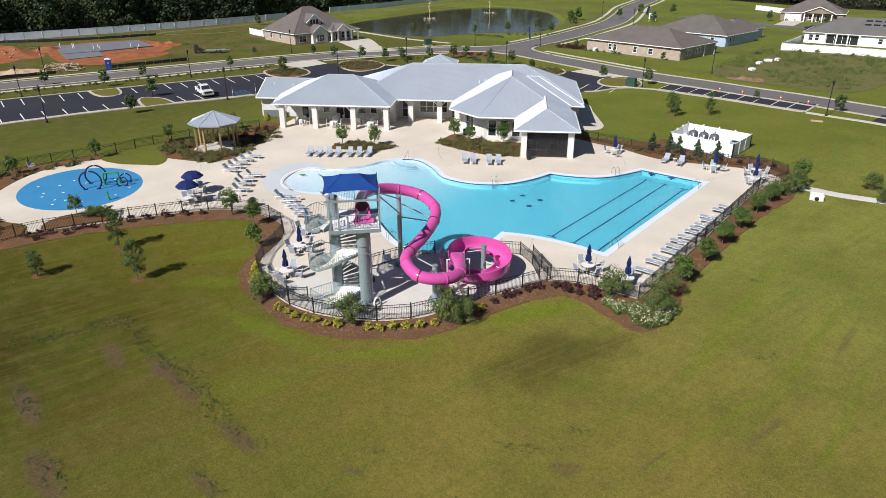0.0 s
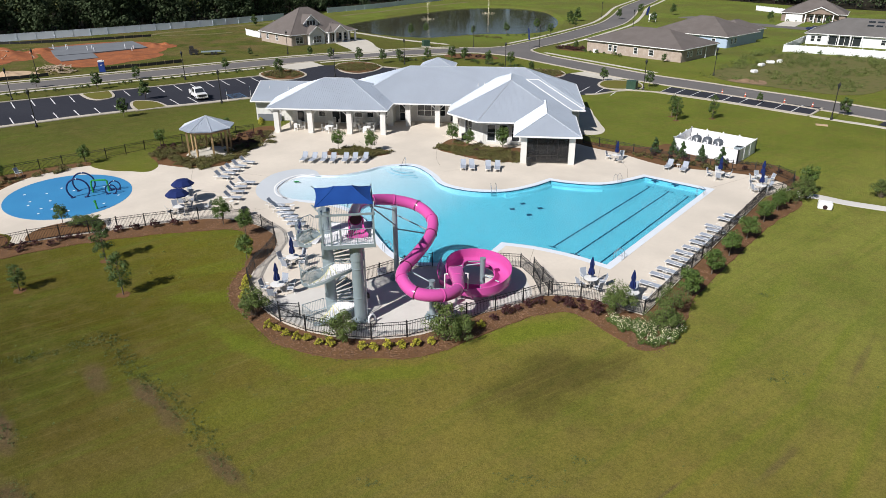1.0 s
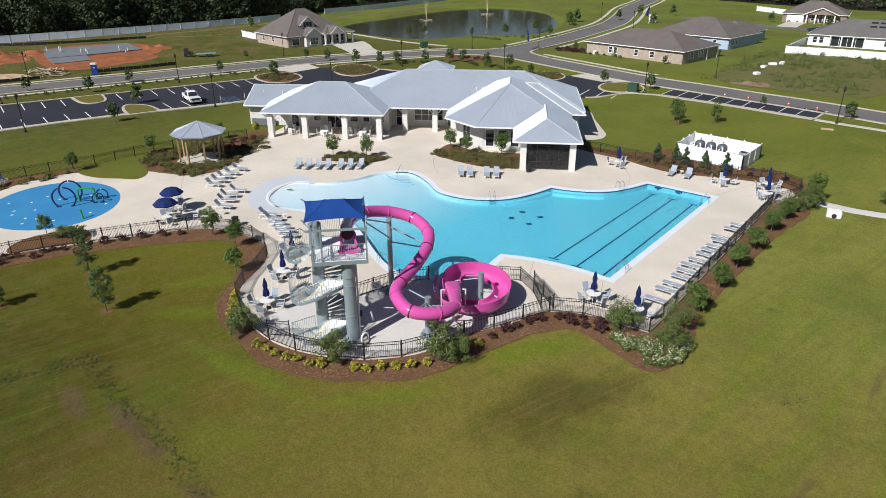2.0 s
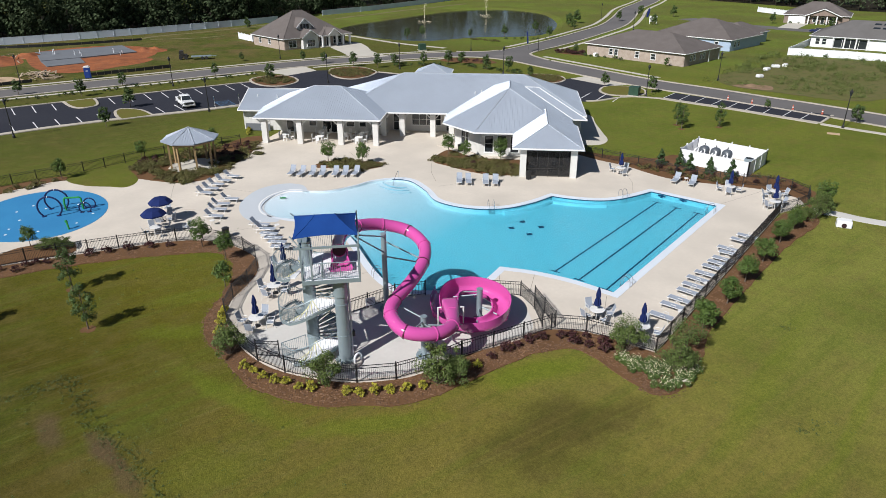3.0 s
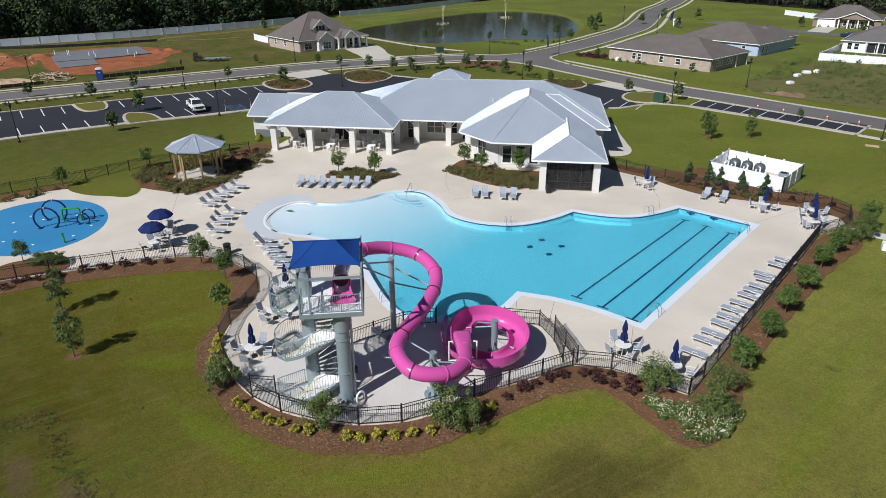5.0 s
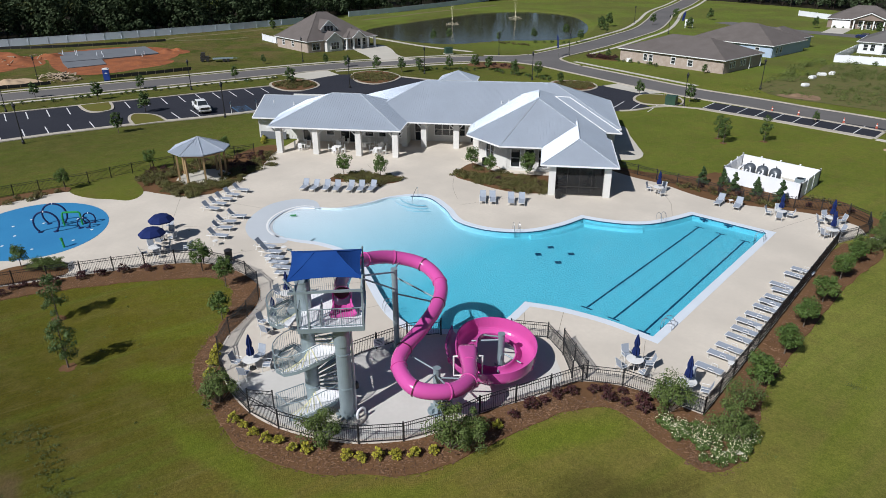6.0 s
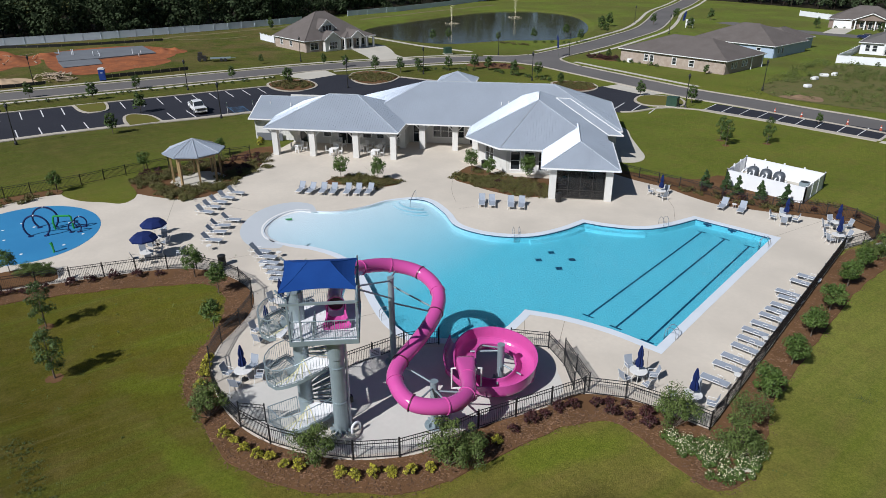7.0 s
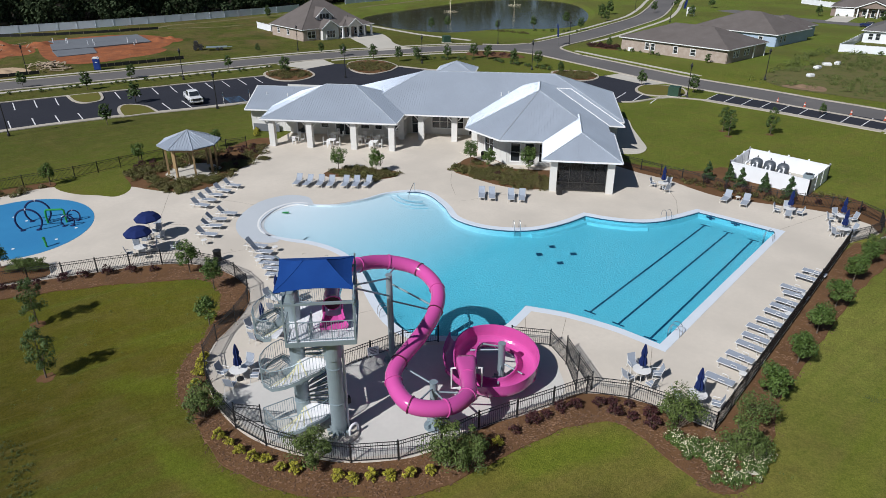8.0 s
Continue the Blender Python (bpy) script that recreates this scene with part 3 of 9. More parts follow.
WEST = [(-77.1, 61.1), (-75.7, 59.0), (-72.6, 55.0), (-70.6, 50.6), (-69.0, 47.6), (-69.0, 45.6), (-70.6, 43.6), (-73.4, 42.4), (-75.4, 41.6), (-74.2, 39.6), (-75.4, 38.4), (-78.0, 37.0), (-81.4, 36.6),
        (-82.6, 33.0), (-82.2, 29.0), (-79.0, 24.2), (-75.0, 21.5), (-70.0, 20.6), (-66.5, 21.6), (-64.2, 20.6)]
deck_loop = curve(WEST, 5) + curve(FENCE_NEAR[2:], 4) + FENCE_EAST[1:] + [(-12.4, 77.8)] + curve([(-13.4, 79.6), (-15.6, 80.3), (-18.0, 80.2), (-22.1, 79.0), (-26.1, 78.0), (-29.2, 78.5), (-32.6, 79.6), (-36.0, 79.8), (-40.0, 80.6)], 4) + [(-52, 86), (-66, 84), (-80, 68)]
bm = bmesh.new()
sheet(bm, deck_loop, (inset(pool_loop, 0.2),), 0.0, 0.12)
deck = single("pool_deck", bm, DECK, "cream broom-finished concrete deck round the pool", "deck", "structure")

bm = bmesh.new()
sheet(bm, curve([(-37.8, 27.9), (-35.8, 27.1), (-33.6, 27.0), (-31.6, 27.4), (-29.9, 28.1), (-28.4, 28.9), (-27.0, 30.3), (-25.9, 31.9), (-24.8, 35.3), (-23.9, 37.1), (-23.0, 38.9), (-22.6, 40.6), (-23.9, 42.2), (-25.5, 43.7), (-27.6, 43.2), (-28.9, 42.2), (-31.4, 39.6), (-33.0, 38.0), (-33.9, 35.6), (-34.6, 33.6), (-36.4, 31.4)], 3, True), (), 0.006)
single("pavement", bm, SLIDE_PAD, "pale grey concrete pad below the slide", "pavement", "structure")

# saw-cut joints in the deck
def joint(line):
    b = bmesh.new()
    strip(b, line, 0.035, 0.004)
    return b


JOINT = surface("dark saw-cut joint", (0.30, 0.26, 0.20), (0.25, 0.21, 0.17), 0.9, bump=0.0)
for line in (curve([(-70.6, 43.4), (-67.1, 40.8), (-64.0, 38.8), (-61.5, 40.0)], 6), curve([(-52.5, 67.3), (-50.0, 64.0), (-47.4, 61.5)], 6), [(-27, 48.6), (-25.2, 44.4)], [(-29.2, 46.5), (-27.6, 44.2)],
             [(-33.6, 80), (-29.4, 74.2), (-28, 71)], [(-41, 42.4), (-44.4, 38.0)], [(-37.6, 40.4), (-39.6, 36.0)], [(-60.5, 47), (-70, 44)], [(-56, 60.5), (-63.5, 64)], [(-46, 60.3), (-43, 66)], [(-20.5, 48), (-18.6, 43)], [(-52, 42.6), (-54.6, 37)], [(-19.6, 72.8), (-17, 80)]):
    single("trim", joint(line), JOINT, "dark saw-cut joint in the concrete deck", "joint", "structure")

# ---- the pool ----
pool = thing("swimming_pool", "freeform swimming pool with clear turquoise water and lap lanes", "pool", kind="structure")


def depth(p):
    return -0.14 - 0.50 * min(1.0, max(0.0, (p[0] + 58.4) / 15.0))


def clear_of_pool(p, d):
    return all((p[0] - q[0]) ** 2 + (p[1] - q[1]) ** 2 > d * d for q in pool_loop)


wide, slim = inset(pool_loop, 0.62), inset(pool_loop, 0.06)
rim = []
for p, q in zip(wide, slim):
    f = min(1.0, max(0.0, (p[0] + 55.0) / 4.0))
    r = (q[0] + (p[0] - q[0]) * f, q[1] + (p[1] - q[1]) * f)
    if clear_of_pool(r, 0.05 + 0.55 * f):
        rim.append(r)
bm = bmesh.new()
sheet(bm, rim, (inset(pool_loop, -0.02),), 0.012)
ribbon(bm, inset(pool_loop, -0.02), inset(pool_loop, -0.02), 0.012, -0.03)
part("coping", bm, COPING, pool, "white rounded concrete coping")
band = inset(pool_loop, -0.014)
bm = bmesh.new()
for p, q in zip(band, band[1:] + band[:1]):
    if p[0] > -52 and q[0] > -52:
        bm.faces.new([bm.verts.new((*r, z)) for r, z in ((p, -0.02), (q, -0.02), (q, -0.15), (p, -0.15))])
part("tile_band", bm, LANE, pool, "dark blue waterline tile band")
bm = bmesh.new()
ribbon(bm, pool_loop, pool_loop, 0.0, lambda p: depth(p) - 0.02)
faces = sheet(bm, pool_loop, (), 0.0)
for i in range(12):
    geom = [g for g in bm.verts[:] + bm.edges[:] + bm.faces[:]]
    bmesh.ops.bisect_plane(bm, geom=geom, plane_co=(-58 + i * 1.3, 0, 0), plane_no=(1, 0, 0))
for f in bm.faces:
    if abs(f.normal.z) > 0.5:
        for v in f.verts:
            v.co.z = depth(v.co)
part("basin", bm, PLASTER, pool, "pale blue plaster basin")
bm = bmesh.new()
sheet(bm, inset(pool_loop, -0.005), (), -0.105)
part("water", bm, POOL_WATER, pool, "clear rippled turquoise water").visible_shadow = False
for x0, x1, y0, y1 in ((-26.2, -25.45, 50.5, 71.4), (-23.9, -23.2, 50.3, 71.1), (-21.4, -20.95, 50.0, 70.8)):
    bm = bmesh.new()
    flat_bar(bm, (x0, y0, -0.632), (x1, y1, -0.632), 0.16, 0.006)
    for x, y in ((x0, y0), (x1, y1)):
        box(bm, (x, y, -0.629), (0.95, 0.16, 0.006), -1.8)
    part("lane_line", bm, LANE, pool, "dark blue lane line")
for x in (-25.4, -23.1, -20.7):
    bm = bmesh.new()
    box(bm, (x, 72.58, -0.28), (0.25, 0.03, 0.36), -1.8)
    box(bm, (x, 72.57, -0.25), (0.8, 0.03, 0.16), -1.8)
    part("wall_target", bm, LANE, pool, "dark blue lane target on the wall")
for x, y in ((-34.1, 56.3), (-34.05, 58.3), (-31.9, 58.2), (-31.9, 56.0)):
    bm = bmesh.new()
    box(bm, (x, y, -0.630), (0.54, 0.54, 0.006), 45)
    part("floor_mark", bm, LANE, pool, "dark square tile mark")
# curved entry steps below the far bulge
for i, r in enumerate((1.1, 1.75, 2.4, 3.0)):
    arc = [(-50.9 + (0.9 + r) * math.cos(radians(205 + k * 8)), 59.1 + (0.35 + r) * math.sin(radians(205 + k * 8))) for k in range(17)]
    bm = bmesh.new()
    strip(bm, arc, 0.045, -0.2 - 0.1 * i, 0.1)
    part("step_edge", bm, STEP_TILE, pool, "blue step edge")
# ledge seat along the far wall of the lap end
bm = bmesh.new()
strip(bm, curve([(-29.2, 67.0), (-30.5, 66.1), (-32.6, 65.2), (-34.2, 64.8)], 6), 0.62, -0.34, 0.3)
part("underwater_bench", bm, BENCH, pool, "pale plaster bench ledge")
bm = bmesh.new()
strip(bm, curve([(-34.35, 64.6), (-34.85, 62.4), (-35.9, 59.9), (-36.6, 58.8)], 6), 0.6, -0.335, 0.3)
part("underwater_bench", bm, BENCH, pool, "pale plaster bench ledge")
bm = bmesh.new()
beach_out = curve([(-56.4, 50.6), (-58.6, 51.6), (-60.6, 50.6), (-61.3, 47.9), (-59.9, 44.6), (-57.6, 42.4), (-54.6, 41.4), (-52.4, 42.6), (-52.6, 43.6)], 6)
beach_in = curve([(-56.6, 50.4), (-57.4, 50.0), (-58.5, 49.2), (-58.4, 47.0), (-56.9, 44.6), (-55.2, 43.5), (-54.0, 43.3), (-53.2, 43.5), (-52.6, 43.7)], 6)
va, vb = [bm.verts.new((*p, 0.006)) for p in beach_out], [bm.verts.new((*p, 0.006)) for p in beach_in]
for i in range(len(va) - 1):
    bm.faces.new((va[i], vb[i], vb[i + 1], va[i + 1]))
part("beach_entry", bm, BEACH, pool, "pale blue-grey sloping beach entry")
# the beach runs on below the water as a gentle slope
bm = bmesh.new()
for i in range(len(pool_loop)):
    j = (i + 1) % len(pool_loop)
    f, g = [min(1.0, max(0.0, (-56.0 - p[0]) / 1.6 if p[1] > 47 else (-51.5 - p[0]) / 3.0)) for p in (pool_loop[i], pool_loop[j])]
    if f > 0 or g > 0:
        (x0, y0), (x1, y1) = pool_loop[i], pool_loop[j]
        low = [(x + (-52.0 - x) * 0.42, y + (47.4 - y) * 0.42) for x, y in ((x1, y1), (x0, y0))]
        bm.faces.new([bm.verts.new((*p, z)) for p, z in (((x0, y0), -0.25 + 0.13 * f), ((x1, y1), -0.25 + 0.13 * g), (low[0], -0.26), (low[1], -0.26))])
bmesh.ops.remove_doubles(bm, verts=bm.verts, dist=0.001)
part("beach_slope", bm, PLASTER, pool, "pale slope of the beach entry under the water", True)

bm = bmesh.new()
edge = curve([(-57.2, 50.4), (-58.2, 49.8), (-58.65, 48.6), (-58.5, 46.9), (-57.7, 45.3), (-56.4, 44.1), (-55.0, 43.45), (-53.6, 43.4)], 6)
rows = []
for x, y in edge:
    d = Vector((-52.4 - x, 47.4 - y)).normalized()
    rows.append([bm.verts.new((x + d.x * s, y + d.y * s, z)) for s, z in ((-0.22, 0.012), (-0.05, 0.012), (0.40, -0.115))])
for p, q in zip(rows, rows[1:]):
    for k in range(2):
        bm.faces.new((p[k], p[k + 1], q[k + 1], q[k]))
part("beach_edge", bm, TRIM, pool, "white drain edge of the beach entry")

# ---- splash pad ----
pad = thing("splash_pad", "oval blue rubber splash pad with ground jets", "splash pad", kind="structure")
bm = bmesh.new()
sheet(bm, oval(-73.0, 30.0, 7.3, 6.15, 161.5, 64), (), 0.012, 0.02)
part("surface", bm, SPLASH_BLUE, pad)
jet = bmesh.new()
turn(jet, [(0.13, 0), (0.13, 0.006), (0.10, 0.014), (0.02, 0.016)], 12)
jet = finish("jet", jet, TRIM)
for x, y in ((-76.9, 27.2), (-75.4, 28.8), (-74.2, 26.6), (-72.8, 28.0), (-73.2, 26.0), (-71.2, 26.4), (-75.9, 30.6), (-74.0, 31.0), (-70.2, 27.0), (-68.4, 27.8), (-67.6, 31.0), (-68.8, 33.2), (-72.6, 33.6), (-70.0, 25.6)):
    put("jet", jet, pad, pose(x, y, 0.012))

# ---- planting beds ----
def bed(loop, label, z=0.0, material=MULCH, name="planting_bed", mound=0.0):
    b = bmesh.new()
    sheet(b, loop, (), z, 0.07)
    if mound:
        sheet(b, inset(loop, -0.35), (), z + mound, mound)
    return single(name, b, material, label, "mulch bed", "structure")


outer = curve([(-63.2, 15.0), (-61.6, 19.4), (-60.2, 23.0), (-58.5, 26.2), (-56.2, 29.6), (-53.5, 32.8), (-51.8, 34.5), (-50.2, 35.1), (-48.4, 34.6), (-46.2, 33.1), (-44.2, 30.8), (-42.2, 27.9), (-40.0, 26.3), (-36.8, 25.4), (-33.4, 24.6), (-30.8, 24.9),
               (-28.2, 25.75), (-26.2, 27.4), (-24.5, 28.8), (-23.2, 31.0), (-22.3, 34.2), (-21.6, 36.2), (-20.9, 38.2), (-19.7, 39.7), (-18.3, 40.1), (-16.4, 39.4), (-14.2, 38.7), (-12.9, 38.6), (-11.8, 40.2), (-11.9, 43.0), (-12.6, 47.0), (-12.5, 52.3), (-12.2, 57.5), (-11.9, 62.8), (-11.3, 68.6), (-10.5, 72.6), (-10.6, 74.8)], 5)
outer = [(p[0] + 0.22 * noise.noise(Vector((p[0] * 0.8, p[1] * 0.8, 1))), p[1] + 0.22 * noise.noise(Vector((p[0] * 0.8, p[1] * 0.8, 5)))) for p in outer]
bed(outer + [(-13.6, 74.4), (-14.4, 70), (-14.9, 43.2)] + [(p[0], p[1]) for p in reversed(inset(fence_near + [(-40, 60)], -0.25)[:-1])], "red-brown mulch bed outside the pool fence", -0.015)
bed(curve([(-40.2, 80.7), (-33, 79.0), (-29.2, 78.3), (-26.1, 77.8), (-22.1, 78.8), (-18, 80.0), (-15.6, 80.1), (-13.4, 79.4), (-12.0, 77.4), (-10.4, 77.6), (-10.6, 80.8), (-13.2, 83.6), (-16.4, 86.2), (-19, 85.4), (-28.6, 88.0), (-31, 84.6), (-36, 82.6), (-41, 82.4)], 4, True),
    "mulch bed with shrubs along the far fence", -0.02)
bed(curve([(-79, 62.5), (-76.4, 60.0), (-72.8, 55.2), (-70.8, 50.6), (-69.1, 47.6), (-69.1, 45.6), (-70.7, 43.7), (-73.4, 42.6), (-75.6, 41.8), (-78.5, 42.6), (-80.6, 45.5), (-80.8, 49.5), (-79.2, 54.5), (-80.4, 60)], 4, True), "mulch bed with low shrubs round the gazebo", -0.01)
bed(curve([(-81.6, 36.2), (-82.8, 33.0), (-82.4, 29.0), (-79.2, 24.0), (-81.5, 22.0), (-85.8, 26.0), (-85.0, 32.5), (-83.4, 37.0)], 4, True), "mulch bed behind the splash pad", -0.01)
bed(curve([(-75.0, 21.2), (-70.0, 20.4), (-66.7, 21.2), (-64.4, 20.0), (-64.6, 14), (-72, 16)], 4, True), "mulch bed inside the fence corner", -0.01)
bed(curve([(-98.6, 130.2), (-92.0, 131.4), (-87.4, 134.2), (-88.4, 136.4), (-93.2, 138.0), (-99.4, 135.4), (-100.6, 132.4)], 4, True), "mulch bed with shrubs on the verge", -0.01)
bed(curve([(-65.4, 22.8), (-65.9, 24.6), (-65.6, 25.8), (-65.0, 26.9), (-64.2, 28.0), (-63.2, 28.5), (-62.1, 28.3), (-61.0, 27.4), (-62.1, 25.2), (-63.1, 23.3), (-63.9, 21.9)], 3, True), "narrow mulch bed inside the fence with a few shrubs", 0.02)
bed(curve([(-62.8, 57.4), (-62.9, 59.4), (-60.6, 61.2), (-57.4, 63.0), (-56.0, 62.0), (-56.6, 60.2), (-58.4, 59.6), (-60.2, 58.2), (-61.6, 57.0)], 5, True), "small mulch island bed with shrubs", 0.03, mound=0.05)
bed(curve([(-52.2, 67.2), (-53.6, 70.2), (-53.4, 73), (-49, 75), (-43.6, 75), (-41.2, 70.4), (-41.0, 69.0), (-43.2, 67.2), (-46.0, 66.6), (-49.4, 66.8)], 5, True), "mulch bed with shrubs by the clubhouse", 0.03, mound=0.05)
bm = bmesh.new()
sheet(bm, inset(curve([(-75.3, 41.4), (-74.0, 39.6), (-75.6, 38.6), (-78.0, 37.2), (-81.2, 36.8), (-82.4, 38.6), (-81.6, 41.2), (-79.0, 42.4)], 5, True), 0.28), (), 0.014, 0.08)
single("lawn_patch", bm, LAWN, "small green lawn patch inside the fence", "lawn", "structure")
bm = bmesh.new()
sheet(bm, oval(-11.2, 77.2, 1.0, 0.7, 30, 20), (), 0.0, 0.06)
strip(bm, curve([(-11.6, 76.6), (-9.6, 77.2), (-7.0, 77.0), (-2.5, 77.6), (8, 79), (30, 84)], 5), 1.5, -0.03, 0.04)
single("pavement", bm, SLIDE_PAD, "narrow pale concrete path from the gate", "path", "structure")
bm = bmesh.new()
sheet(bm, curve([(-51.0, 101.0), (-47.4, 100.8), (-44.6, 96.8), (-41.4, 92.4), (-39.2, 89.2), (-39.0, 86.6), (-41.0, 85.2), (-44.0, 86.6)], 5, True), (), -0.025, 0.04)
single("pavement", bm, WALKWAY, "curved concrete walk beside the clubhouse", "path", "structure")

# ---- roads, kerbs and parking ----
road_w = curve([(-166, -30), (-154, 5), (-147.5, 30), (-142.2, 50.8), (-139.2, 60), (-136.5, 68.3), (-133, 78.3), (-129.7, 88.6), (-126.4, 98.2), (-122.8, 107.5), (-118.5, 116.5), (-113.8, 124.3), (-108.8, 132.2), (-103.0, 139.4), (-95.5, 143.6), (-86.3, 143.6), (-77.1, 140.6), (-69.1, 137.9), (-61.9, 135.4), (-50.6, 131.8), (-38.5, 129.8), (-29.3, 127.8), (-21.2, 126.4), (-7, 122.8), (12, 117), (60, 100), (160, 66)], 6)
road_n = curve([(-95, 142), (-93.0, 152), (-93, 175), (-95, 198.5), (-98, 222), (-106, 249.5), (-117.5, 284), (-127, 327), (-146, 400)], 6)
bm = bmesh.new()
strip(bm, road_w, 7.6, -0.045)
single("road", bm, ROAD, "worn grey asphalt street", "road", "structure")
bm = bmesh.new()
strip(bm, road_n, 7.6, -0.040)
sheet(bm, curve([(-105.0, 145.0), (-98.4, 149.0), (-97.0, 154.0), (-89.0, 154.0), (-87.2, 150.4), (-81.0, 146.0), (-88.0, 141.0), (-103, 139)], 4, True, (0, 5, 6, 7)), (), -0.036)
single("road", bm, ROAD, "grey asphalt side street curving away past the pond", "road", "structure")


def offset(line, d):
    out = []
    for i, p in enumerate(line):
        a, b = Vector(line[max(i - 1, 0)][:2]), Vector(line[min(i + 1, len(line) - 1)][:2])
        t = (b - a).normalized()
        out.append((p[0] - t.y * d, p[1] + t.x * d))
    return out


def kerb(line, label="pale concrete kerb", w=0.35, z=0.06, material=KERB, name="kerb"):
    b = bmesh.new()
    strip(b, line, w, z, 0.14)
    return single(name, b, material, label, "kerb", "structure")


near_w = [p for p in offset(road_w, -3.95)]
far_w = [p for p in offset(road_w, 3.95)]
for line in (near_w, [p for p in far_w if p[0] < -105 and p[1] < 146], [p for p in far_w if p[0] > -80], [p for p in offset(road_n, 3.95) if p[1] > 152], [p for p in offset(road_n, -3.95) if p[1] > 152]):
    kerb(line, w=0.55)
kerb(curve([(-88.7, 156), (-88.0, 151.6), (-84.8, 148.6), (-79.6, 145.7)], 5), w=0.55)
kerb(curve([(-105.2, 144.4), (-100.0, 147.4), (-97.6, 152.0)], 5), w=0.55)
for line in ([p for p in offset(road_w, -6.0) if p[0] < -104 and p[1] < 95], [p for p in offset(road_w, -6.0) if p[0] < -100 and 106 < p[1] < 140], [p for p in offset(road_n, 6.6) if p[1] > 158], [p for p in offset(road_n, -6.6) if p[1] > 160], [p for p in offset(road_w, 6.7) if -84 < p[0] < -50.6 and p[1] > 120], [p for p in offset(road_w, 6.6) if p[0] < -106]):
    kerb(line, "pale concrete sidewalk strip", 1.1, -0.02, WALKWAY, "pavement")

lot = thing("parking_lot", "fresh black asphalt car park with white stall lines", "car park", kind="structure")
bm = bmesh.new()
sheet(bm, [(-120, 10), (-110.6, 37), (-108.0, 47), (-104.8, 56), (-102.9, 60.2), (-100.9, 64.6), (-97.4, 73.5), (-93, 85), (-88.0, 101), (-73, 107), (-52.6, 109.6), (-50.2, 116.0), (-54.4, 119.4), (-55.2, 125.0), (-64.6, 128.4), (-66.0, 124.0), (-72.0, 122.6), (-80, 117.6), (-89.4, 112.8), (-94, 111.4), (-101, 110.3), (-110.6, 106.6), (-113.8, 103.6), (-114.6, 96.8), (-113.6, 87.8), (-116.7, 79.6), (-119.9, 70.4), (-124.8, 57), (-128.6, 46.2), (-131.4, 38), (-140, 10)], (), -0.042)
part("asphalt", bm, ASPHALT, lot)
stall = bmesh.new()
box(stall, (0, 0, 0), (5.7, 0.16, 0.004))
stall = finish("stall_line", stall, PAINT_LINE)
run = Vector((0.335, 0.942))
for k in range(-8, 15):
    if k < 9 and k not in (5, 6):
        put("stall_line", stall, lot, pose(-112.4 + 0.97 * k, 43.35 + 2.82 * k, -0.036, 0, 0, -15.5))
    if k not in (4, 5):
        put("stall_line", stall, lot, pose(-125.2 + 0.99 * k, 45.4 + 2.78 * k, -0.036, 0, 0, -16.5 - 0.25 * k))
bm = bmesh.new()
over = Vector((-run.y, run.x))
for s in range(7):
    p = Vector((-99.1, 70.5)) + over * (0.7 + 0.72 * s)
    q = p + run * 2.3 - over * 0.2
    flat_bar(bm, (p.x, p.y, -0.034), (q.x, q.y, -0.034), 0.16, 0.004)
for s in (0, 2.3):
    p = Vector((-99.1, 70.5)) + run * s + over * 0.3
    q = p + over * 5.0
    flat_bar(bm, (p.x, p.y, -0.032), (q.x, q.y, -0.032), 0.14, 0.004)
part("access_marking", bm, BLUE_LINE, lot, "blue hatched accessible bay")
for k in range(7):
    p = Vector((-66, 111.5)) + Vector((2.8 * k, 0.4 * k))
    put("stall_line", stall, lot, pose(p.x - 24 if k < 3 else p.x, p.y + 1, -0.036, 0, 0, 98))

lot_e = thing("parking_lot", "black asphalt parallel bays along the street", "car park", kind="structure")
near_line = curve([(-43.0, 119.7), (-37.5, 119.1), (-31.9, 118.6), (-26.3, 117.7), (-20.8, 116.8), (-18.0, 116.4)], 4)
far_line = curve([(-42.9, 125.7), (-37.3, 125.0), (-31.5, 124.5), (-26, 124.0), (-20.2, 123.5), (-17.4, 123.3)], 4)
bm = bmesh.new()
sheet(bm, near_line + far_line[::-1], (), -0.030)
sheet(bm, [(-8.6, 115.8), (-7.9, 121.2), (10, 116.2), (9, 110.6)], (), -0.030)
part("asphalt", bm, ASPHALT, lot_e)
for k in range(10):
    t = 4 * (k / 2 if k < 9 else 5)
    i = min(int(t), len(near_line) - 2)
    a = Vector(near_line[i]).lerp(Vector(near_line[i + 1]), t - i)
    b = Vector(far_line[i]).lerp(Vector(far_line[i + 1]), t - i)
    bm = bmesh.new()
    flat_bar(bm, (*a, -0.024), (*b, -0.024), 0.14, 0.004)
    part("stall_line", bm, PAINT_LINE, lot_e)
kerb(near_line, "pale kerb and walk along the parking bays", 1.3, 0.02)
kerb([(-17.8, 116.4), (-17.2, 123.0)])
kerb(curve([(-17.6, 116.0), (-13, 115.2), (-8.6, 114.6), (0, 112), (20, 106)], 4), "pale concrete walk", 1.1, 0.0, WALKWAY)
kerb(curve([(-52.6, 110.0), (-50.9, 112.0), (-48.2, 117.8), (-43.0, 119.6)], 4), w=0.6)
kerb([(-120.4, 10), (-111.0, 37), (-108.4, 47), (-105.2, 56), (-103.3, 60.2), (-101.2, 64.6), (-97.7, 73.5), (-93.2, 84.8)], "pale kerb along the car park", 1.2)
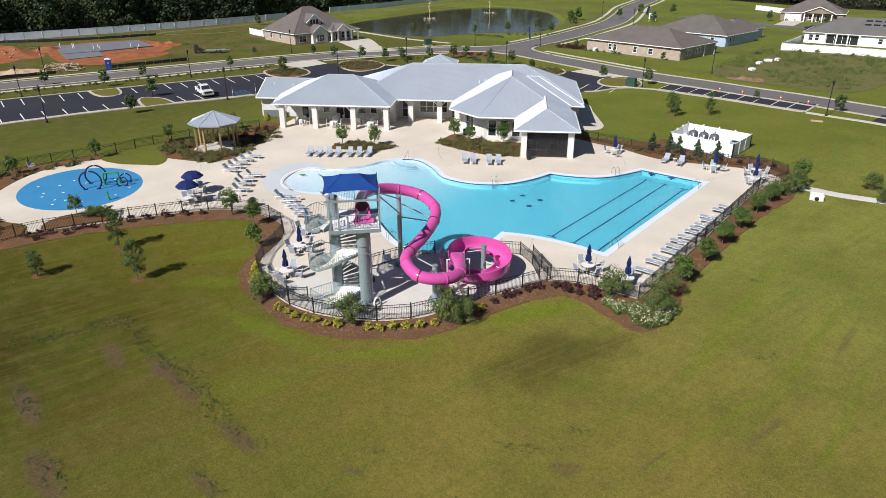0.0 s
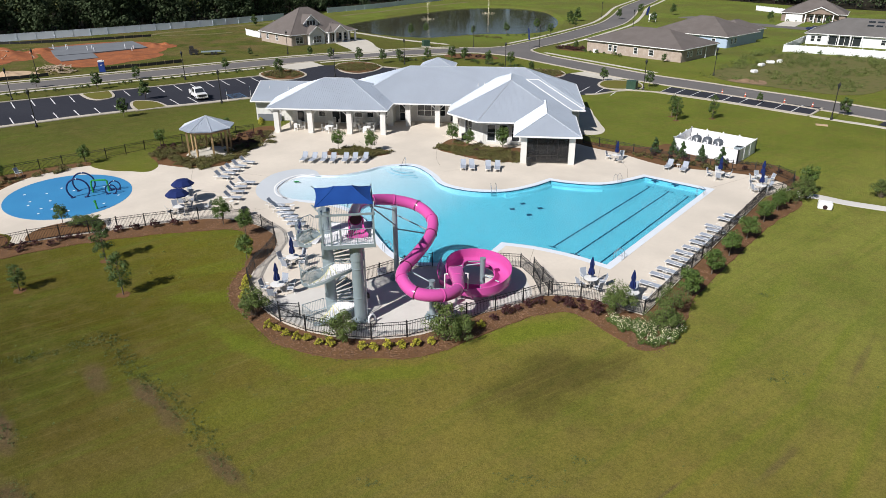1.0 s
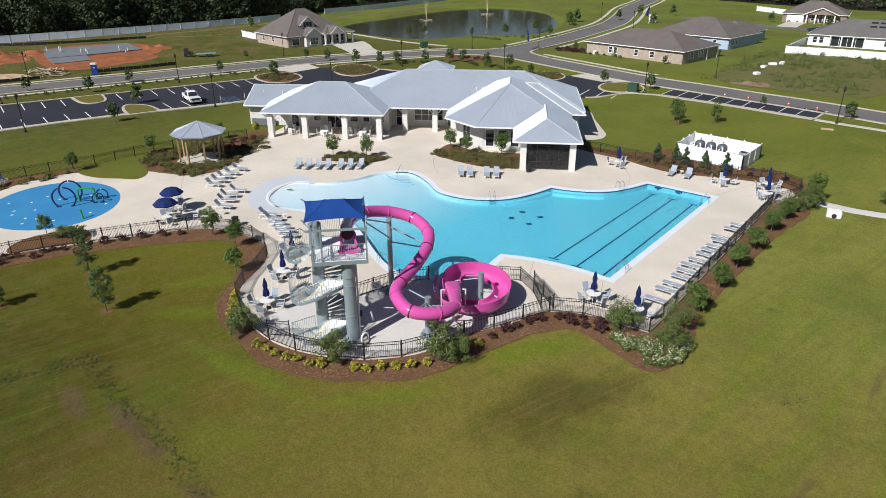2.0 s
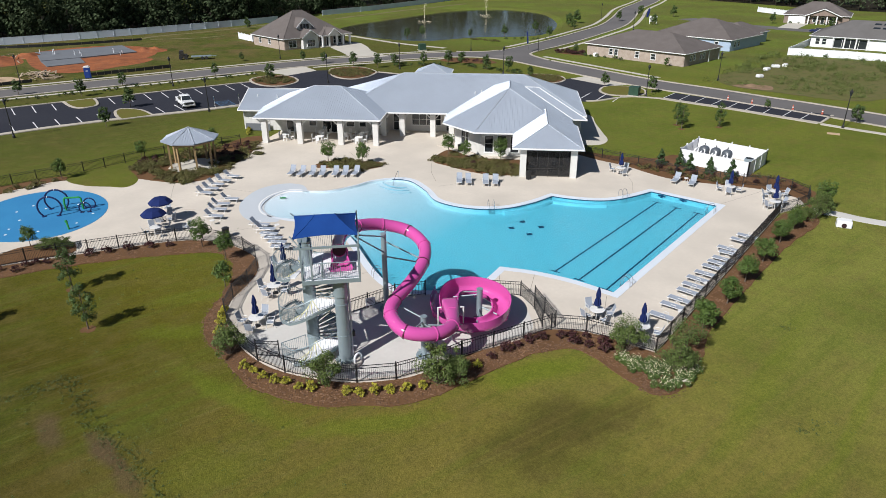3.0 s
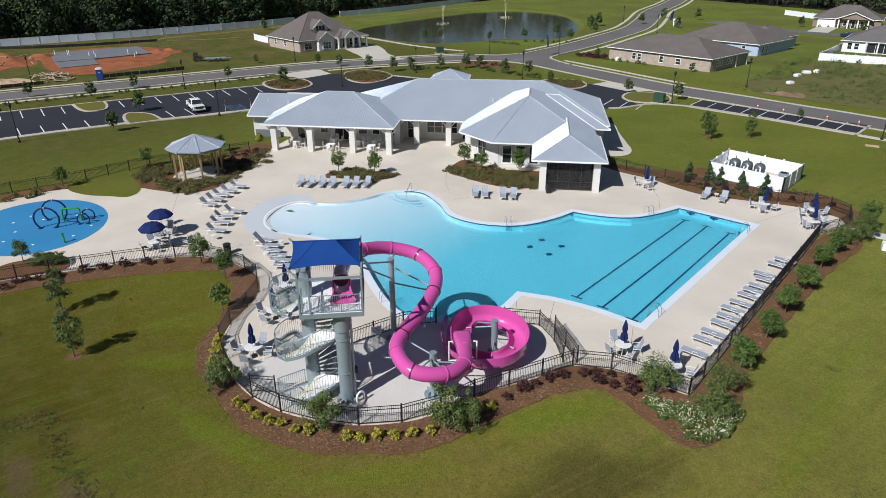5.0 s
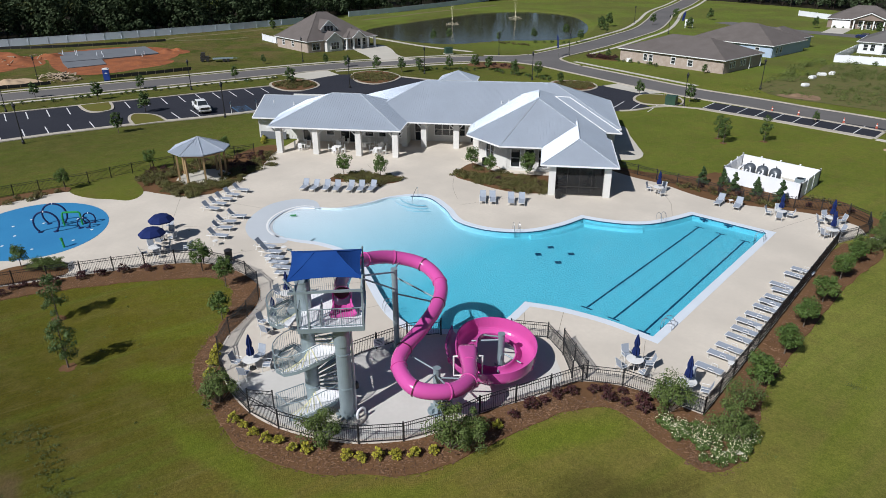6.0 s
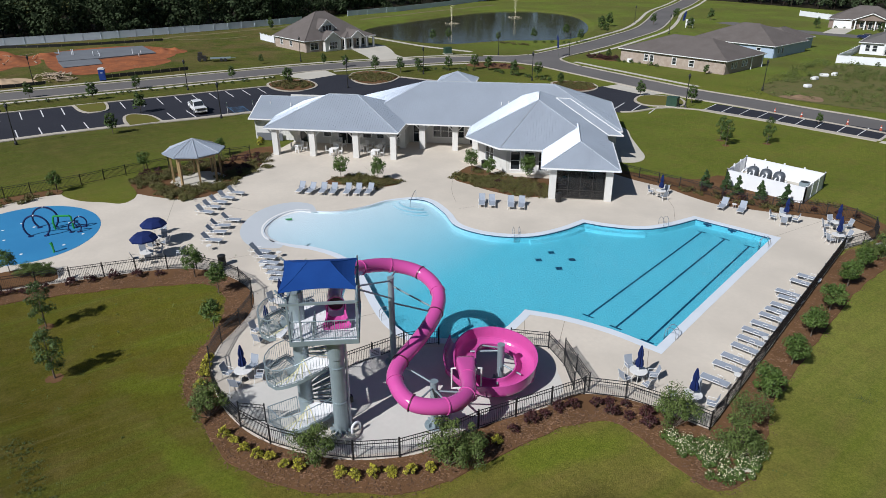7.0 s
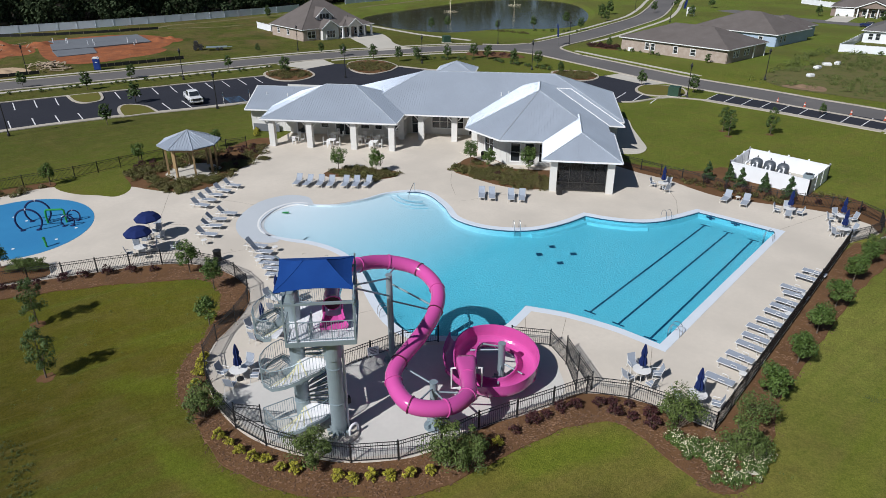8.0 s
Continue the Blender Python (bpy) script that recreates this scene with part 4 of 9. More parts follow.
kerb([(-140.2, 10), (-131.6, 38), (-128.8, 46.2), (-125.0, 57), (-120.1, 70.4), (-116.9, 79.6), (-113.8, 87.8)], w=0.45)
kerb([(-101, 110.5), (-94, 111.6), (-89.4, 113.0), (-80, 117.8), (-72.6, 122.6)], w=0.6)


def island(loop, label):
    b = bmesh.new()
    ribbon(b, loop, inset(loop, -0.45), 0.08, 0.08)
    ribbon(b, loop, loop, -0.05, 0.08)
    k = thing("kerb_island", label, "kerb island", kind="structure")
    part("kerb", b, KERB, k)
    b = bmesh.new()
    sheet(b, inset(loop, -0.44), (), 0.10, 0.05)
    part("planted_top", b, MULCH if "shrub" in label or "planted" in label else BANK, k, "grass and mulch top")
    return k


island(curve([(-104.4, 55.4), (-108.6, 56.8), (-111.2, 58.4), (-111.4, 60.0), (-108.0, 61.3), (-102.8, 60.4)], 4, True, (0, 5)), "kerbed grass island in the car park")
island(curve([(-125.2, 56.4), (-120.4, 55.4), (-117.6, 55.8), (-117.0, 58.2), (-119.4, 59.9), (-123.6, 61.4)], 4, True, (0, 5)), "kerbed grass island in the car park")
island(curve([(-113.8, 87.4), (-108.5, 86.2), (-105.4, 88.1), (-105.4, 91.5), (-107.6, 94.4), (-112.4, 96.2), (-116.2, 94.4), (-116.6, 90)], 4, True), "kerbed planted island at the end of the bays")
island(curve([(-111.8, 107.2), (-108.8, 103.9), (-103.9, 100.8), (-99.6, 101.0), (-98.6, 104.5), (-99.6, 108.0), (-101.6, 110.8), (-107, 112.8), (-111, 111.4)], 4, True), "kerbed shrub island with flowers")
island(curve([(-72.6, 122.2), (-68.2, 119.3), (-66.0, 119.7), (-64.2, 122.4), (-64.8, 125.8), (-67.8, 128.8), (-72.2, 128.0), (-74.2, 125)], 4, True), "kerbed shrub island with flowers")
island(curve([(-54.9, 119.7), (-51.9, 117.0), (-48.5, 118.3), (-46.5, 121.5), (-49.8, 126.4), (-55.2, 124.6)], 4, True), "kerbed grass island by the entrance")
for loop in ([(-113.4, 96.9), (-121.6, 96.2), (-119.4, 106.4), (-113.0, 104.2)], [(-64.6, 127.4), (-63.4, 131.6), (-53.0, 128.0), (-55.2, 124.9)]):
    bm = bmesh.new()
    sheet(bm, loop, (), -0.034)
    single("pavement", bm, WALKWAY, "pale concrete apron at the car park entrance", "pavement", "structure")

# ---- pond ----
pond = thing("pond", "dark still pond with two fountains and grassy banks", "pond", kind="structure")
bm = bmesh.new()
ribbon(bm, inset(pond_loop, 2.1), inset(pond_loop, -0.5), -0.055, -0.75)
part("bank", bm, LAWN, pond, "short grass bank")
bm = bmesh.new()
strip(bm, curve([(-156, 152.6), (-148, 151.6), (-138, 149.6), (-126.5, 147.6), (-111.3, 147.6)], 5), 1.5, -0.04, 0.04)
single("pavement", bm, WALKWAY, "narrow pale walk beside the pond", "path", "structure")
bm = bmesh.new()
sheet(bm, inset(pond_loop, -0.1), (), -0.62)
part("water", bm, POND_WATER, pond)

# ---- worn tracks by the far fences ----
for line, w in (([(-194.2, 109.4), (-196.7, 115.5), (-196.7, 121.7), (-195.3, 127.3), (-194.7, 135.6), (-194.7, 146.5), (-195.3, 160)], 1.7), ([(-191.6, 112.4), (-186.5, 118.4), (-182.6, 123.4), (-181.6, 130.4)], 1.2), ([(-190.5, 186), (-192.0, 196.0), (-191.0, 205.1), (-192.4, 222.4), (-191.4, 242.8), (-191.1, 269.0)], 2.2)):
    bm = bmesh.new()
    strip(bm, curve(line, 6), w, -0.045)
    single("track", bm, TRACK, "pale worn dirt track through the grass", "track", "structure")

# ---- building plots and bare earth ----
def patch(loop, material, label, name="bare_ground", z=-0.03):
    b = bmesh.new()
    sheet(b, loop, (), z)
    return single(name, b, material, label, "bare ground", "structure")


patch(curve([(-192, 79), (-182, 74.4), (-166, 69.6), (-155, 70), (-152, 76), (-154, 84), (-159, 91), (-166, 99), (-180, 102.5), (-191, 95)], 4, True), CLAY, "orange clay building plot")
patch(curve([(-206, 60), (-180, 56), (-172, 60), (-176, 66), (-190, 71), (-205, 73)], 4, True), CLAY, "orange clay heap beside the plot")
patch(curve([(-160, 52), (-151, 57), (-151, 61.5), (-160, 61)], 4, True), SAND, "tan sandy ground", z=-0.024)
patch(curve([(-42, 150), (-37, 166), (-36.5, 182), (-24, 184.5), (-13, 183), (-10, 160), (-14, 138), (-27, 136.5), (-38, 139)], 4, True), WEED, "overgrown weedy building plot", "rough_ground")
patch(curve([(-36.5, 138.5), (-34, 142.5), (-30.5, 142), (-30, 138)], 4, True), TAN_SOIL, "small bare patch in the weeds", z=-0.02)
slab = bmesh.new()
sheet(slab, [(-174.5, 74.6), (-172.2, 82.7), (-170.1, 95.9), (-184.7, 100), (-190.5, 80.2)], (), 0.22, 0.3)
sheet(slab, [(-174.4, 74.5), (-165.4, 71.9), (-164.0, 79.8), (-172.1, 82.6)], (), 0.12, 0.2)
single("house_slab", slab, SLAB, "grey poured slab of a house under construction", "slab")
patch(curve([(-141.4, 133.6), (-140.4, 139.6), (-137.5, 142.4), (-129.5, 137.6), (-122.6, 132.2), (-113.8, 128.6), (-118.4, 120.6), (-126, 125.4), (-134, 129.6)], 4, True, (0, 5, 6)), WALKWAY, "pale concrete driveway", "driveway")
patch([(-53, 266), (-47, 264), (-46.6, 246), (-52.6, 246)], WALKWAY, "pale concrete driveway", "driveway")
bm = bmesh.new()
strip(bm, [(-86, 258), (-62, 246), (-38, 241.5), (0, 238), (60, 236)], 8, -0.035)
single("road", bm, ROAD, "grey asphalt street among the houses", "road", "structure")
# ---- roofs, walls and windows ----
def roof_plane(bm, ribs, poly, gap=0.31, thick=0.16):
    """One sloping plane; its first two points are the eave. Seams stand up the slope."""
    pts = [Vector(p) for p in poly]
    top = bm.faces.new([bm.verts.new(p) for p in pts])
    top.normal_update()
    if top.normal.z < 0:
        top.normal_flip()
        top.normal_update()
    n = top.normal.copy()
    low = bm.faces.new([bm.verts.new(p - Vector((0, 0, thick))) for p in pts])
    low.normal_update()
    if low.normal.z > 0:
        low.normal_flip()
    ex = (pts[1] - pts[0]).normalized()
    ey = n.cross(ex)

    def lay(mesh, faces):
        uv = mesh.loops.layers.uv.get("seams") or mesh.loops.layers.uv.new("seams")
        for f in faces:
            for l in f.loops:
                l[uv].uv = ((l.vert.co - pts[0]).dot(ex), (l.vert.co - pts[0]).dot(ey))

    if ribs is None:
        return
    bm.loops.layers.uv.get("seams") or bm.loops.layers.uv.new("seams")
    ribs.loops.layers.uv.get("seams") or ribs.loops.layers.uv.new("seams")
    bm.faces.ensure_lookup_table()
    lay(bm, bm.faces[-2:])
    flat = [((p - pts[0]).dot(ex), (p - pts[0]).dot(ey)) for p in pts]
    lo, hi = min(p[0] for p in flat), max(p[0] for p in flat)
    x = lo + gap / 2
    while x < hi:
        ys = []
        for (xa, ya), (xb, yb) in zip(flat, flat[1:] + flat[:1]):
            if (xa - x) * (xb - x) < 0:
                ys.append(ya + (yb - ya) * (x - xa) / (xb - xa))
        if len(ys) > 1 and max(ys) - min(ys) > 0.2:
            a, b = pts[0] + ex * x + ey * min(ys), pts[0] + ex * x + ey * max(ys)
            w, h = ex * 0.016, n * 0.034
            q = [ribs.verts.new(v) for v in (a - w, a + w, a + w + h, a - w + h, b - w, b + w, b + w + h, b - w + h)]
            lay(ribs, [ribs.faces.new([q[i] for i in f]) for f in ((3, 2, 6, 7), (0, 3, 7, 4), (2, 1, 5, 6), (0, 1, 2, 3), (4, 7, 6, 5))])
        x += gap


def hip_planes(x0, x1, y0, y1, ze, slope):
    """The four planes of a hip roof, and its hip and ridge lines."""
    h = min(x1 - x0, y1 - y0) / 2
    zr = ze + slope * h
    if x1 - x0 >= y1 - y0:
        ra, rb = (x0 + h, (y0 + y1) / 2, zr), (x1 - h, (y0 + y1) / 2, zr)
        a, b, c, d = (x0, y0, ze), (x1, y0, ze), (x1, y1, ze), (x0, y1, ze)
        planes = [[a, b, rb, ra], [c, d, ra, rb], [d, a, ra], [b, c, rb]]
        caps = [(a, ra), (d, ra), (b, rb), (c, rb), (ra, rb)]
    else:
        ra, rb = ((x0 + x1) / 2, y0 + h, zr), ((x0 + x1) / 2, y1 - h, zr)
        a, b, c, d = (x0, y0, ze), (x1, y0, ze), (x1, y1, ze), (x0, y1, ze)
        planes = [[a, b, ra], [b, c, rb, ra], [c, d, rb], [d, a, ra, rb]]
        caps = [(a, ra), (b, ra), (c, rb), (d, rb), (ra, rb)]
    return planes, caps, [(a, b), (b, c), (c, d), (d, a)]


def roof(parent, planes, caps, eaves, material, label, seams=True, cap_mat=None, fascia=0.16):
    bm, ribs = bmesh.new(), bmesh.new()
    for p in planes:
        roof_plane(bm, ribs if seams else None, [q for i, q in enumerate(p) if i == 0 or q != p[i - 1]])
    r = part("roof", bm, material, parent, label)
    if seams:
        part("seam_ribs", ribs, material, r)
    else:
        ribs.free()
    bm = bmesh.new()
    for a, b in caps:
        if (Vector(a) - Vector(b)).length > 0.05:
            bar(bm, Vector(a) + Vector((0, 0, 0.02)), Vector(b) + Vector((0, 0, 0.02)), 0.05, 6)
    part("ridge_cap", bm, cap_mat or material, r)
    bm = bmesh.new()
    for a, b in eaves:
        flat_bar(bm, Vector(a) - Vector((0, 0, fascia / 2 - 0.03)), Vector(b) - Vector((0, 0, fascia / 2 - 0.03)), 0.12, fascia)
    part("fascia", bm, TRIM, r, "white fascia board")
    return r


def wall(parent, a, b, h, openings=(), t=0.2, material=None, z0=0.0, battens=0.0, name="wall", label=""):
    """A wall from a to b with openings (from, to, sill, head) in metres along it."""
    a, b = Vector(a), Vector(b)
    d = b - a
    rz = math.degrees(math.atan2(d.y, d.x))
    bm = bmesh.new()

    def piece(s0, s1, lo, hi):
        if s1 - s0 > 0.01 and hi - lo > 0.01:
            c = a + d.normalized() * (s0 + s1) / 2
            box(bm, (c.x, c.y, (lo + hi) / 2), (s1 - s0, t, hi - lo), rz)

    at = 0.0
    for s0, s1, lo, hi in sorted(openings):
        piece(at, s0, z0, h)
        piece(s0, s1, z0, lo)
        piece(s0, s1, hi, h)
        at = s1
    piece(at, d.length, z0, h)
    w = part(name, bm, material or SIDING, parent, label)
    if battens:
        bm = bmesh.new()
        s = battens / 2
        n = Vector((d.y, -d.x)).normalized()
        while s < d.length:
            if not any(s0 - 0.05 < s < s1 + 0.05 for s0, s1, lo, hi in openings):
                c = a + d.normalized() * s + n * (t / 2 + 0.012)
                box(bm, (c.x, c.y, (z0 + h) / 2), (0.05, 0.025, h - z0), rz)
            s += battens
        tagged(part("batten", bm, material or SIDING, w), kind="stuff")
    return w


def window(parent, a, b, s0, s1, lo, hi, cols=1, rows=2, t=0.2, name="window", frame_mat=None, glass=None):
    a, b = Vector(a), Vector(b)
    d = b - a
    u = d.normalized()
    rz = math.degrees(math.atan2(d.y, d.x))
    c = a + u * (s0 + s1) / 2
    w = new(name)
    w.parent = parent
    w.matrix_basis = pose(c.x, c.y, (lo + hi) / 2, 0, 0, rz)
    W, H = s1 - s0, hi - lo
    bm = bmesh.new()
    for x in (-W / 2, W / 2):
        box(bm, (x, 0, 0), (0.12, t + 0.08, H + 0.2))
    for z in (-H / 2, H / 2):
        box(bm, (0, 0, z), (W + 0.2, t + 0.08, 0.12))
    for i in range(1, cols):
        box(bm, (-W / 2 + W * i / cols, 0, 0), (0.09, t * 0.6, H))
    for i in range(1, rows):
        box(bm, (0, 0, -H / 2 + H * i / rows), (W, t * 0.5, 0.06))
    part("frame", bm, frame_mat or TRIM, w)
    bm = bmesh.new()
    box(bm, (0, 0.02, 0), (W, 0.02, H))
    part("pane", bm, glass or GLASS, w)
    return w


def glazed_wall(parent, a, b, h, wins, **kw):
    w = wall(parent, a, b, h, [(s0, s1, lo, hi) for s0, s1, lo, hi, *_ in wins], **kw)
    for s0, s1, lo, hi, *grid in wins:
        window(parent, a, b, s0, s1, lo, hi, *(grid or (1, 2)), t=kw.get("t", 0.2), name="door" if lo < 0.1 else "window")
    return w


# ---- clubhouse ----
club = thing("clubhouse", "long white clubhouse with galvanised standing-seam hip roofs and porches", "clubhouse", -62.7, 68.2, 0, 31)
ZE, SL = 3.5, 0.46
light_metal = surface("bright metal ridge cap", (0.66, 0.69, 0.73), (0.6, 0.63, 0.67), 0.35, 0.6, bump=0.02)
for x0, x1, y0, y1 in ((-16.4, 0.8, -0.4, 13.0), (-6.5, 27.7, 4.3, 21.2)):
    planes, caps, eaves = hip_planes(x0, x1, y0, y1, ZE, SL)
    planes[2] = [(x0 - (2.2 if x0 < -10 else 3.0), y1, ZE - 0.2), *planes[2][1:]]
    roof(club, planes, caps, eaves, ROOF_METAL, "galvanised standing-seam hip roof", cap_mat=light_metal)
# wing with the chamfered corner
ap, bk = (17.4, 2.95, ZE + SL * 8.3), (17.4, 8.2, ZE + SL * 8.3)
c1, c2, c3, c4, c5 = (9.1, 16.5, ZE), (9.1, -0.9, ZE), (13.4, -5.35, ZE), (25.7, -5.35, ZE), (25.7, 16.5, ZE)
roof(club, [[c1, c2, ap, bk], [c2, c3, ap], [c3, c4, ap], [c4, c5, bk, ap], [c5, c1, bk]], [(c2, ap), (c3, ap), (c4, ap), (ap, bk)], [(c1, c2), (c2, c3), (c3, c4)], ROOF_METAL, "hip roof with a chamfered corner", cap_mat=light_metal)
# raised strip of roof along the east valley
strip_z = [(x, y, ZE + SL * (y - 2.6) + 0.04) for x, y in ((25.8, 2.5), (27.65, 2.45), (21.3, 8.75), (19.5, 8.8))]
roof(club, [strip_z], [(strip_z[0], strip_z[3]), (strip_z[3], strip_z[2]), (strip_z[2], strip_z[1])], [(strip_z[0], strip_z[1])], ROOF_METAL, "narrow raised roof strip with pale edge trim", cap_mat=TRIM)
# screened pavilion
h = 3.95
e1, e2, e3, e4 = (18.15, -11.75, ZE), (26.1, -11.75, ZE), (26.1, -1, ZE), (18.15, -1, ZE)
ra, rb = (22.12, -7.75, ZE + SL * h), (22.12, 0.5, ZE + SL * h)
roof(club, [[e1, e2, ra], [e2, e3, rb, ra], [e4, e1, ra, rb]], [(e1, ra), (e2, ra), (ra, rb)], [(e1, e2), (e2, e3), (e4, e1)], ROOF_METAL, "hip roof of the screened pavilion", cap_mat=light_metal)
# low gabled annex
g = [(-21.2, 6.0, 3.0), (-8, 6.0, 3.0), (-8, 11.0, 5.1), (-21.2, 11.0, 5.1), (-8, 16.0, 3.0), (-21.2, 16.0, 3.0)]
roof(club, [[g[0], g[1], g[2], g[3]], [g[4], g[5], g[3], g[2]]], [(g[3], g[2])], [(g[0], g[1]), (g[0], g[3]), (g[3], g[5])], ROOF_METAL, "gabled metal roof of the annex", cap_mat=light_metal)
# entrance hip behind the ridge
planes, caps, eaves = hip_planes(3.2, 8.6, 12.8, 18.2, 7.05, SL)
roof(club, planes, caps, eaves, ROOF_METAL, "raised entrance roof", cap_mat=light_metal)
# vents on the roofs
for x, y, z in ((-19.2, 9.2, 4.35), (-16.2, 9.0, 4.3), (12.6, 8.4, 5.4), (13.5, 8.6, 5.5)):
    bm = bmesh.new()
    bar(bm, (x, y, z - 0.2), (x, y, z + 0.35), 0.06, 8)
    turn(bm, [(0.12, 0), (0.06, 0.12)], 8, (x, y, z - 0.1))
    part("roof_vent", bm, TRIM, club, "small white vent pipe")

column = bmesh.new()
box(column, (0, 0, 1.65), (0.72, 0.72, 3.3))
column = finish("column", column, SIDING)
brace = bmesh.new()
flat_bar(brace, (0.36, 0, 2.55), (1.0, 0, 3.2), 0.12, 0.12)
brace = finish("brace", brace, TRIM)
COLUMNS = [(-15.2, 0.35), (-10.35, 0.35), (-4.75, 0.35), (0.0, 0.35), (2.7, 5.5), (7.0, 5.5), (9.75, 3.9), (0.1, 5.5), (19.4, -10.8), (25.1, -10.8)]
for x, y in COLUMNS:
    c = put("column", column, club, pose(x, y, 0))
    if y > -5:
        put("brace", brace, c, pose(0, 0, 0))
        put("brace", brace, c, pose(0, 0, 0, 0, 0, 180))
for a, b in (((-15.5, 0.35), (0.3, 0.35)), ((-15.2, 0.35), (-15.2, 6.2)), ((0, 0.35), (0, 6.2)), ((0.5, 5.5), (9.6, 5.5)), ((19.1, -10.8), (25.4, -10.8)), ((19.4, -10.8), (19.4, -3.5)), ((25.1, -10.8), (25.1, -3.5)), ((9.75, 5.5), (9.75, 0.2))):
    bm = bmesh.new()
    flat_bar(bm, (*a, 3.26), (*b, 3.26), 0.3, 0.3)
    part("porch_beam", bm, TRIM, club, "white porch beam")
for c, s in (((-7.6, 3.3, 3.33), (15.4, 6.0, 0.04)), ((4.8, 6.9, 3.33), (9.4, 3.0, 0.04)), ((22.2, -7.2, 3.33), (6.0, 7.4, 0.04))):
    bm = bmesh.new()
    box(bm, c, s)
    part("porch_ceiling", bm, TRIM, club, "white boarded porch ceiling")
H = 3.35
glazed_wall(club, (-15.1, 6.3), (0.2, 6.3), H, [(0.9, 2.0, 0.0, 2.3, 1, 1), (4.2, 5.3, 0.9, 2.3, 1, 2), (6.2, 8.6, 0.0, 2.4, 2, 1), (9.6, 10.8, 0.9, 2.3, 1, 2), (11.5, 12.5, 0.9, 2.3, 1, 2), (13.2, 14.6, 0.9, 2.3, 1, 2)], battens=0.4)
wall(club, (0.2, 6.3), (0.2, 8.5), H, battens=0.4)
glazed_wall(club, (0.3, 8.5), (10.6, 8.5), H, [(0.6, 2.3, 0.0, 2.5, 2, 2), (3.3, 7.5, 0.8, 2.5, 4, 2), (8.2, 9.4, 0.0, 2.5, 1, 1)], battens=0.4)
wall(club, (10.6, 8.6), (10.6, 0.6), H, battens=0.4)
glazed_wall(club, (10.6, 0.6), (14.2, -3.2), H, [(1.3, 2.9, 0.7, 2.7, 2, 2)], battens=0.4)
glazed_wall(club, (14.2, -3.3), (19.2, -3.3), H, [(0.4, 1.5, 0.5, 2.7, 1, 2), (2.0, 3.1, 0.5, 2.7, 1, 2), (3.6, 4.7, 0.5, 2.7, 1, 2)], battens=0.4)
wall(club, (19.2, -3.3), (25.0, -3.3), H, [(1.4, 4.2, 0.0, 2.4)])
wall(club, (25.0, -3.3), (25.0, 5.2), H, battens=0.4)
wall(club, (25.0, 5.2), (27.0, 5.2), H)
wall(club, (27.0, 5.2), (27.0, 20.5), H, battens=0.4)
wall(club, (27.0, 20.5), (-20.6, 20.5), H)
glazed_wall(club, (-20.7, 7.0), (-15.1, 7.0), 2.95, [], battens=0.4)
wall(club, (-20.7, 15.6), (-20.7, 7.0), 2.95, battens=0.4)
wall(club, (-15.1, 7.0), (-15.1, 6.3), H)
bm = bmesh.new()
for s in (-1, 1):
    v = [bm.verts.new((-20.7 + s * 0.08, y, z)) for y, z in ((7.0, 2.9), (15.6, 2.9), (11.0, 4.75))]
    bm.faces.new(v)
part("gable", bm, SIDING, club)
bm = bmesh.new()
strip(bm, [(8.6, 1.4), (10.2, -0.2), (13.7, -3.95), (19.2, -4.1)], 1.3, 0.10, 0.12)
part("apron", bm, DECK, club, "pale concrete apron along the wing")
bm = bmesh.new()
box(bm, (-18.6, 6.5, 0.5), (3.6, 0.12, 1.0))
part("low_wall", bm, SLAB, club, "low grey masonry wall below the annex")
screen_frame = bmesh.new()
for x in (19.8, 21.0, 22.25, 23.5, 24.7):
    box(screen_frame, (x, -10.8, 1.55), (0.05, 0.06, 3.1))
for z in (0.12, 0.95, 3.05):
    box(screen_frame, (22.25, -10.8, z), (5.0, 0.06, 0.06))
part("screen_frame", screen_frame, DARK_DOOR, club, "dark aluminium screen frame")
scr, nodes, links, bsdf = base_mat("fine black mesh")
clear, mx = nodes.new("ShaderNodeBsdfTransparent"), nodes.new("ShaderNodeMixShader")
bsdf.inputs["Base Color"].default_value, bsdf.inputs["Roughness"].default_value = (0.015, 0.015, 0.016, 1), 0.7
mx.inputs[0].default_value = 0.62
links.new(clear.outputs[0], mx.inputs[1])
links.new(bsdf.outputs[0], mx.inputs[2])
links.new(mx.outputs[0], nodes["Material Output"].inputs["Surface"])
bm = bmesh.new()
box(bm, (22.25, -10.78, 1.6), (5.0, 0.01, 3.0))
box(bm, (19.4, -7.0, 1.6), (0.01, 7.0, 3.0))
box(bm, (25.1, -7.0, 1.6), (0.01, 7.0, 3.0))
part("insect_screen", bm, scr, club, "black insect screen panels")
for x, y, w in ((20.6, -8.6, 1.2), (23.4, -8.6, 1.2), (21.0, -6.4, 0.8), (23.8, -6.4, 0.8)):
    bm = bmesh.new()
    box(bm, (x, y, 0.42), (w, 0.7, 0.16))
    box(bm, (x, y + 0.3, 0.65), (w, 0.1, 0.6))
    for sx in (-1, 1):
        box(bm, (x + sx * (w / 2 - 0.04), y, 0.3), (0.08, 0.7, 0.6))
    part("porch_seat", bm, DARK_DOOR, club, "dark cushioned seat behind the screen")

# ---- gazebo ----
gaz = thing("gazebo", "octagonal timber gazebo with a ribbed metal roof and concrete floor", "gazebo", -74.7, 48.7, 0, -70)
bm, ribs = bmesh.new(), bmesh.new()
